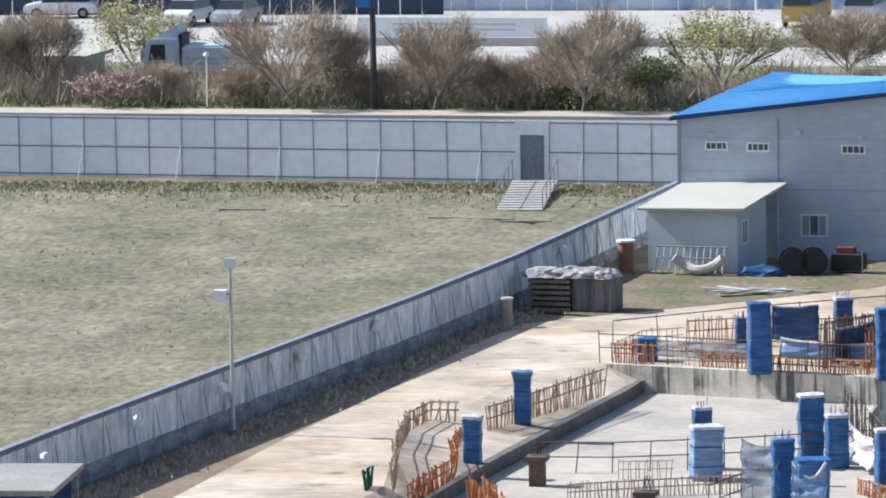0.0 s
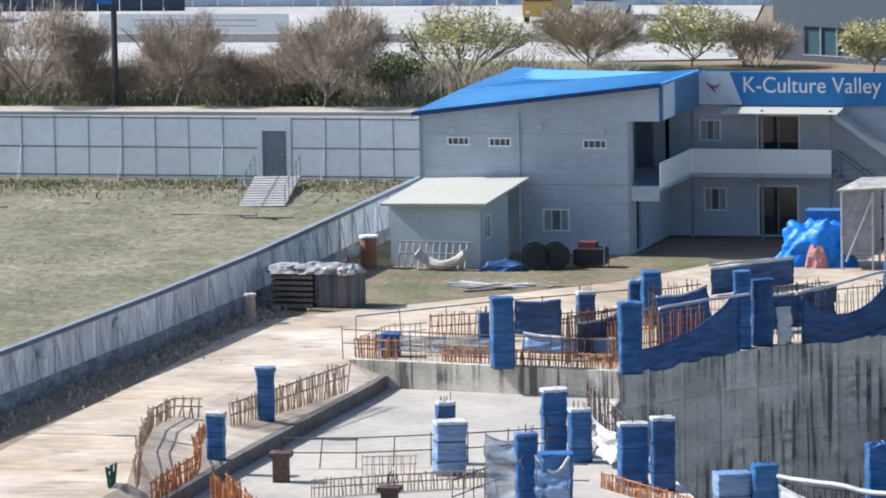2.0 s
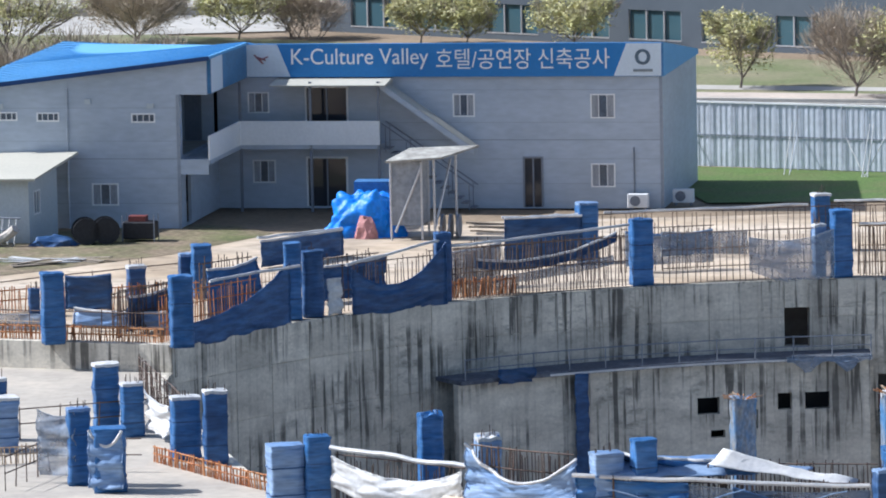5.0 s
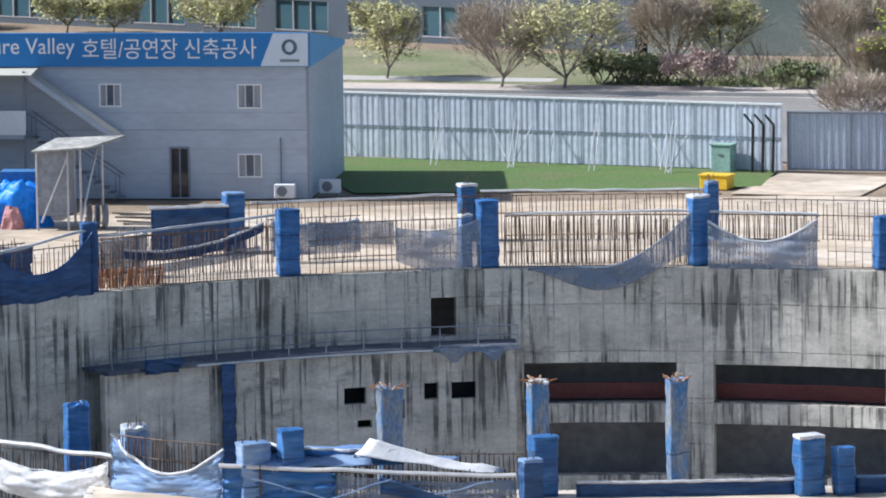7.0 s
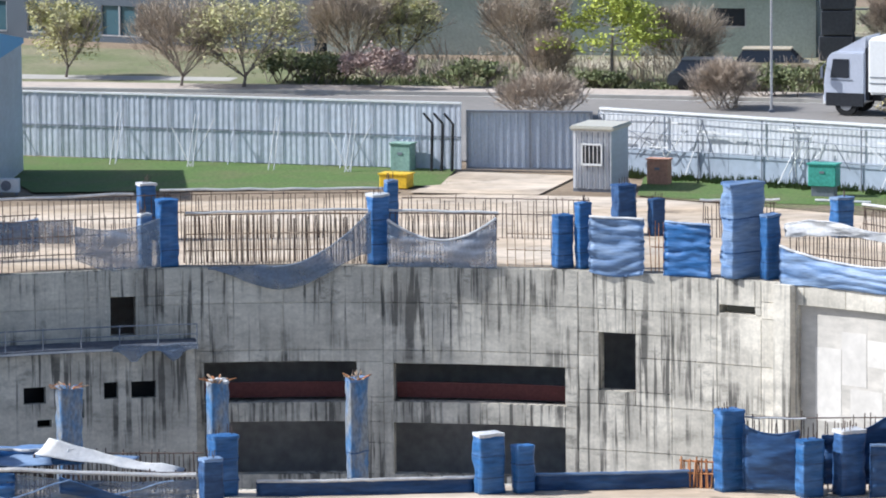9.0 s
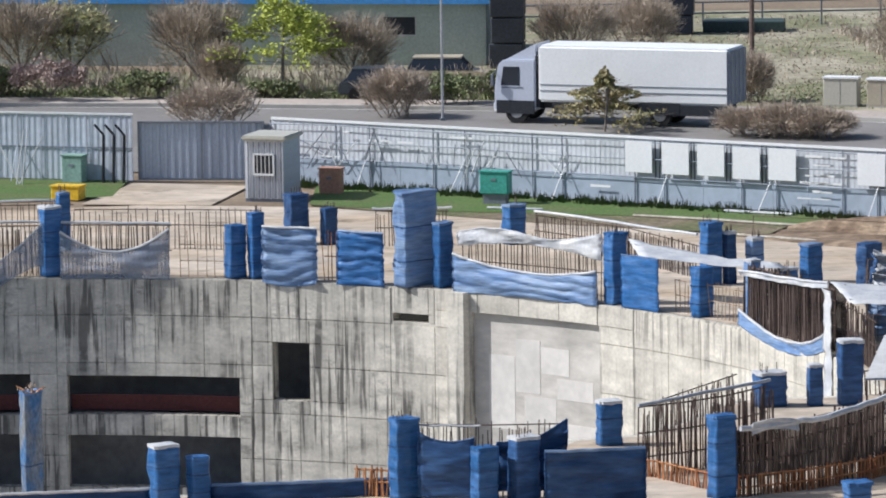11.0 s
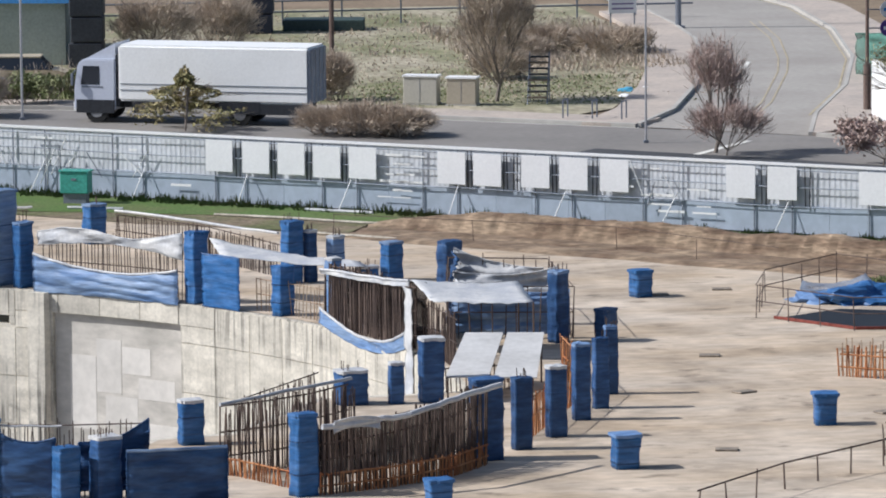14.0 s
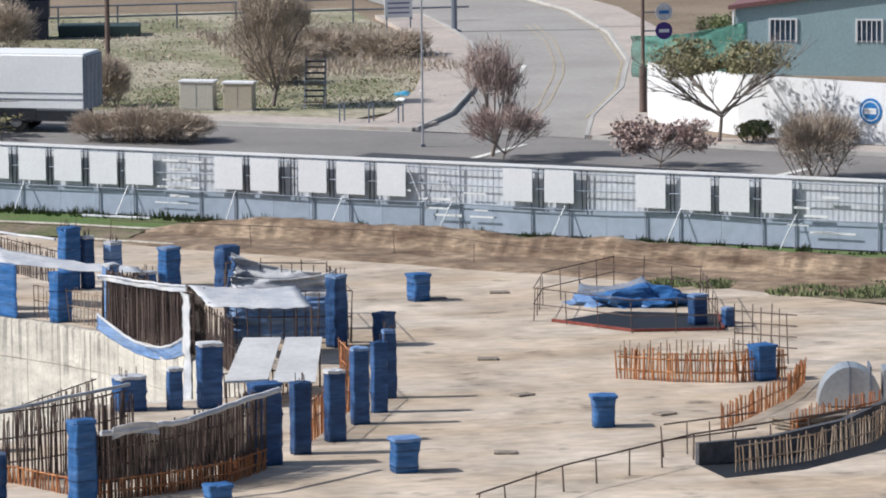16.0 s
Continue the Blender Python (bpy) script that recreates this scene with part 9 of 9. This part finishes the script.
def bank_height(u, o):
    """Height of the dug earth: a low bench, a steep scored face and a long back slope."""
    ends = min(1, u * 7) * min(1, (1 - u) * 6 + 0.1)
    wander = 0.35 * noise.noise(Vector((u * 7, 0, 1)))
    score = 0.22 * noise.noise(Vector((u * 95, 0.3 * o, 6))) + 0.12 * noise.noise(Vector((u * 210, 0.5 * o, 9)))
    bench = 0.15 * min(1, max(0, (o + 3.6 + wander * 1.2) / 0.5))
    f = min(1, max(0, (o + wander + score) / 0.62))
    crest = 0.62 + 0.2 * noise.noise(Vector((u * 10, 0, 3)))
    back = max(0, 1 - max(0, o - 0.8) / 3.0) ** 0.7
    furrow = 0.14 * math.exp(-((o + 1.5 + wander) / 0.22) ** 2) + 0.16 * math.exp(-((o + 0.15 + wander) / 0.25) ** 2)
    rough = 0.10 * noise.noise(Vector((u * 30, o * 1.3, 5))) + 0.06 * noise.noise(Vector((u * 85, o * 3, 8)))
    return -0.04 + ends * (bench * back + crest * f * f * (3 - 2 * f) * back - furrow * 0.8 + rough * min(1, (bench + f) * 3) * back)


for j in range(80):
    o = -4.0 + 8.0 * j / 79
    rows.append([(*(p0.lerp(p1, k / 220) + nn * o), bank_height(k / 220, o)) for k in range(221)])
sheet(bm, rows)
bmesh.ops.recalc_face_normals(bm, faces=bm.faces[:])
for f in bm.faces:
    f.smooth = True
structure("earth_bank", bm, mat("ochre_earth", (0.30, 0.222, 0.148), second=(0.13, 0.085, 0.055), scale=0.6, fine=3.5, var=0.35, bump=1.0, stretch=(0.5, 0.9, 4), mix=0.5, broad=(0.9, 0.18)), "long bank of dug ochre earth by the fence", "earth")
rng = random.Random(8)
verts, faces = [], []
for k in range(5000):
    t = rng.random()
    cx, cy, r = rng.choice(((46.2, 190.9, 0.8), (47.6, 190.0, 0.6), (50.2, 187.8, 1.1), (52.0, 186.6, 1.0), (53.6, 187.2, 1.5), (54.8, 189.6, 1.6)))
    a, q = rng.uniform(0, 6.28), r * math.sqrt(rng.random())
    x, y = cx + q * math.cos(a) * 1.3, cy + q * math.sin(a)
    hgt = rng.uniform(0.06, 0.4) * (1 - q / r * 0.6)
    b = rng.uniform(0, 6.28)
    i = len(verts)
    verts += [(x - 0.07 * math.cos(b), y - 0.07 * math.sin(b), -0.04), (x + 0.07 * math.cos(b), y + 0.07 * math.sin(b), -0.04), (x + rng.uniform(-0.1, 0.1), y, hgt)]
    faces.append((i, i + 1, i + 2))
me = bpy.data.meshes.new("bank_weeds")
me.from_pydata(verts, [], faces)
me.materials.append(LEAF["hedge"])
tagged(new("bank_weeds", me), "green weeds at the end of the earth bank", "weeds", kind="stuff")
structure("bank_grass", flat([(46.5, 191.3), (49.4, 187.2), (51.8, 184.5), (60, 183), (62, 189), (55, 194.6), (52, 194)], 0.006), M_weeds, "weedy ground at the end of the bank", "grass")
rebar_row([(29.5, 206.9), (38.7, 201.0), (43.0, 194.2)], 0.9, 4.5, M_bar, rails=(0.95,), r=0.015, label="thin rope line on stakes along the slab edge")
# framed opening with fallen sheets
M_edge_red = mat("dark_red_board", (0.22, 0.06, 0.045), var=0.25)
pit = thing("slab_opening", pose(0, 0, 0), "black patch for a shaded slab opening edged with rust-red boards", "opening")
# thin black plate on the slab in place of the opening's shade
bm = bmesh.new()
prism(bm, [(40.4, 183.2), (42.4, 180.2), (45.3, 179.8), (46.0, 183.5), (43.0, 185.0)], 0.002, 0.012)
part("dark_gap", bm, M_dark, pit)
for a, b in (((40.4, 183.2), (42.4, 180.2)), ((42.4, 180.2), (45.3, 179.8)), ((45.3, 179.8), (46.0, 183.5))):
    mm, ln = along(a, b)
    bm = bmesh.new()
    box(bm, 0, ln, 0.0, 0.06, 0.0, 0.1)
    bmesh.ops.transform(bm, matrix=mm, verts=bm.verts[:])
    part("edge_board", bm, M_edge_red, pit)
rebar_row([(39.9, 183.6), (42.3, 180.0), (45.0, 179.5), (46.3, 187.1), (44.2, 190.6), (41.0, 187.2), (39.9, 183.6)], 1.1, 1.3, M_bar, rails=(0.5, 0.97), r=0.02, label="guard frame of bars round the slab opening")
o = thing("tarp_bundle", pose(43.9, 186.4, 0, 0, 0, -15), "crumpled blue tarpaulin heaped inside the guard frame", "tarpaulin")
bm = bmesh.new()
lump(bm, (0, 0, -0.02), (1.9, 0.9), 0.55, 3.1, 0.6, 4)
part("cloth", bm, M_tarp, o)
bm = bmesh.new()
lump(bm, (-1.3, 0.3, -0.02), (1.0, 0.8), 0.3, 8.1, 0.6, 3)
part("fold", bm, M_tarp_pale, o)
slung_sheet([(42.2, 187.4, 0.3), (44.8, 186.8, 0.35), (44.8, 189.0, 0.6), (42.6, 188.8, 0.5)], M_net, "faded sheet fallen over the guard frame", 0.25)
for x, y, w, h in ((44.8, 181.4, 0.6, 0.95), (45.6, 180.6, 0.4, 0.6)):
    wrapped_column(x, y, w, h, cloth=M_tarp_navy)
for x, y in ((37.9, 189.6), (40.2, 190.4), (36.7, 175.6), (36.2, 168.2), (39.4, 163.6), (33.5, 158.0)):
    o = thing("floor_box", pose(x, y, 0, 0, 0, random.uniform(-30, 30)), "low dark cover plate lying on the slab", "cover", "covers on the slab")
    bm = bmesh.new()
    box(bm, -0.32, 0.32, -0.22, 0.22, 0.001, 0.06)
    bmesh.ops.bevel(bm, geom=bm.edges[:], offset=0.015, segments=1, affect="EDGES")
    part("plate", bm, M_wood, o)
# bars and duct at the east end
rebar_row([(39.7, 170.8), (41.2, 169.6), (42.9, 169.0), (44.7, 169.8)], 0.95, 0.1, M_rust, rails=(0.3, 0.7), r=0.032, label="curved wall of rust-orange starter bars")
rebar_row([(40.0, 171.8), (42.6, 171.2), (44.9, 171.4)], 0.95, 0.16, M_bar_pale, rails=(0.6,), r=0.026)
rebar_row([(44.0, 173.5), (45.6, 172.0)], 1.7, 0.3, M_bar, rails=(0.3, 0.5, 0.7, 0.9), r=0.022, label="leaning frame of bars")
rebar_row([(44.9, 168.5), (43.6, 165.5), (41.4, 162.0), (40.2, 160.2)], 0.75, 0.13, M_rust, rails=(0.5,), r=0.026)
rebar_row([(38.9, 153.2), (41.4, 154.6), (44.0, 157.4), (45.6, 160.6)], 0.8, 0.15, M_bar_pale, rails=(0.4, 0.9), r=0.026)
rebar_row([(42.0, 159.2), (43.8, 160.8), (45.6, 162.4)], 0.7, 0.14, M_rust, rails=(0.5,), r=0.026)
rebar_row([(30.5, 147.5), (33.7, 151.4), (38.3, 155.6), (44.8, 159.3)], 0.75, 1.6, M_bar, rails=(0.96,), r=0.028, label="thin guard rail of bars along the slab edge")
rebar_row([(37.6, 156.2), (40.6, 157.6)], 0.95, 0.9, M_bar, rails=(0.5, 0.97), r=0.025, label="guard rail of bars beside the trench")
# no hole is cut: a flat black plate paints the trench's shade
bm = bmesh.new()
prism(bm, [(38.4, 152.4), (40.8, 153.2), (44.2, 156.2), (46.6, 160.0), (45.4, 160.8), (43.2, 157.6), (40.4, 155.2), (38.2, 154.6)], 0.003, 0.012)
structure("trench", bm, M_dark, "flat black patch for the shaded trench in the slab", "trench")
bm = bmesh.new()
edge = [(38.2, 154.6), (40.4, 155.2), (43.2, 157.6), (45.4, 160.8)]
for a, b in zip(edge, edge[1:]):
    mm, ln = along(a, b)
    box(bm, 0, ln, 0, 0.2, 0.0, 0.62, mm)
structure("trench_wall", bm, mat("tarred_concrete", (0.10, 0.10, 0.105), var=0.25, scale=1.2, fine=5), "dark concrete trench wall", "wall")
du = thing("steel_duct", pose(44.0, 163.6, 0, 0, 0, -12), "curved galvanised steel duct with ribs", "duct")
bm = bmesh.new()
rings = []
for k in range(15):
    a = math.pi * k / 14
    rings.append([(0.95 - 0.95 * math.cos(a), 0, 0.05 + 1.15 * math.sin(a)), (0.95 - 0.95 * math.cos(a), 1.2, 0.05 + 1.15 * math.sin(a))])
sheet(bm, rings)
vs = [bm.verts.new(r[0]) for r in rings]
bm.faces.new(vs)
box(bm, 1.9, 4.2, 0.0, 1.2, 0.05, 1.1)
part("casing", bm, mat("galvanised_duct", (0.45, 0.48, 0.5), rough=0.4, metal=0.5, var=0.1), du)
for x in (0.9, 1.5, 2.1, 2.9, 3.6):
    bm = bmesh.new()
    box(bm, x, x + 0.06, -0.03, 1.23, 0.0, 1.2)
    part("rib", bm, M_rail, du)
o = thing("board_stack", pose(43.0, 160.6, 0, 0, 0, 35), "stack of grey formwork boards on the slab", "boards")
for k in range(7):
    bm = bmesh.new()
    box(bm, -1.2, 1.2, -0.5, 0.5, 0.05 * k, 0.05 * k + 0.045, pose(random.uniform(-0.1, 0.1), random.uniform(-0.1, 0.1), 0, 0, 0, random.uniform(-12, 12)))
    part("board", bm, M_wood, o)
# ---------- formwork panels of the drum wall, each a piece of its own ----------
blocked = OPENINGS + [RECESS, (38.2, 39.6, PIT, 0)]
cells = [(-62.6 + 3.55 * i, -62.6 + 3.55 * (i + 1), z0, z1) for i in range(44) for z0, z1 in ((-1.3, -0.05), (-2.95, -1.3), (-4.6, -2.95), (-6.2, -4.6), (-7.8, -6.2))]
shared = {}
for a0, a1, z0, z1 in cells:
    if a1 > 95:
        continue
    near = [h for h in blocked if h[0] < a1 and h[1] > a0 and h[2] < z1 and h[3] > z0]
    for p, q, s, e in (pierced(a0, a1, z0, z1, near) if near else ((a0, a1, z0, z1),)):
        if q - p < 0.35 or e - s < 0.12:
            continue
        key = (round(q - p, 3), round(e - s, 3))
        if key not in shared:
            bm = bmesh.new()
            w, hh = key
            arc_pts = []
            for k in range(3):
                a = radians(0.03 + (w - 0.06) * k / 2)
                arc_pts.append(((RAD - 0.012) * math.sin(a), (RAD - 0.012) * math.cos(a), (RAD + 0.015) * math.sin(a), (RAD + 0.015) * math.cos(a)))
            lo, hi = 0.018, hh - 0.018
            front = [[bm.verts.new((x, y, z)) for x, y, _, _ in arc_pts] for z in (lo, hi)]
            back = [[bm.verts.new((x, y, z)) for _, _, x, y in arc_pts] for z in (lo, hi)]
            for k in range(2):
                bm.faces.new((front[0][k], front[0][k + 1], front[1][k + 1], front[1][k]))
                bm.faces.new((front[1][k], front[1][k + 1], back[1][k + 1], back[1][k]))
                bm.faces.new((back[0][k], back[0][k + 1], front[0][k + 1], front[0][k]))
            for k in (0, 2):
                bm.faces.new((front[0][k], front[1][k], back[1][k], back[0][k]))
            bmesh.ops.recalc_face_normals(bm, faces=bm.faces[:])
            me = bpy.data.meshes.new("panel")
            bm.to_mesh(me), bm.free()
            me.materials.append(M_conc)
            shared[key] = me
        o = new("panel", shared[key])
        o.parent = drum
        o.matrix_basis = Matrix.Translation((CX, CY, s)) @ Matrix.Rotation(-radians(p), 4, "Z")
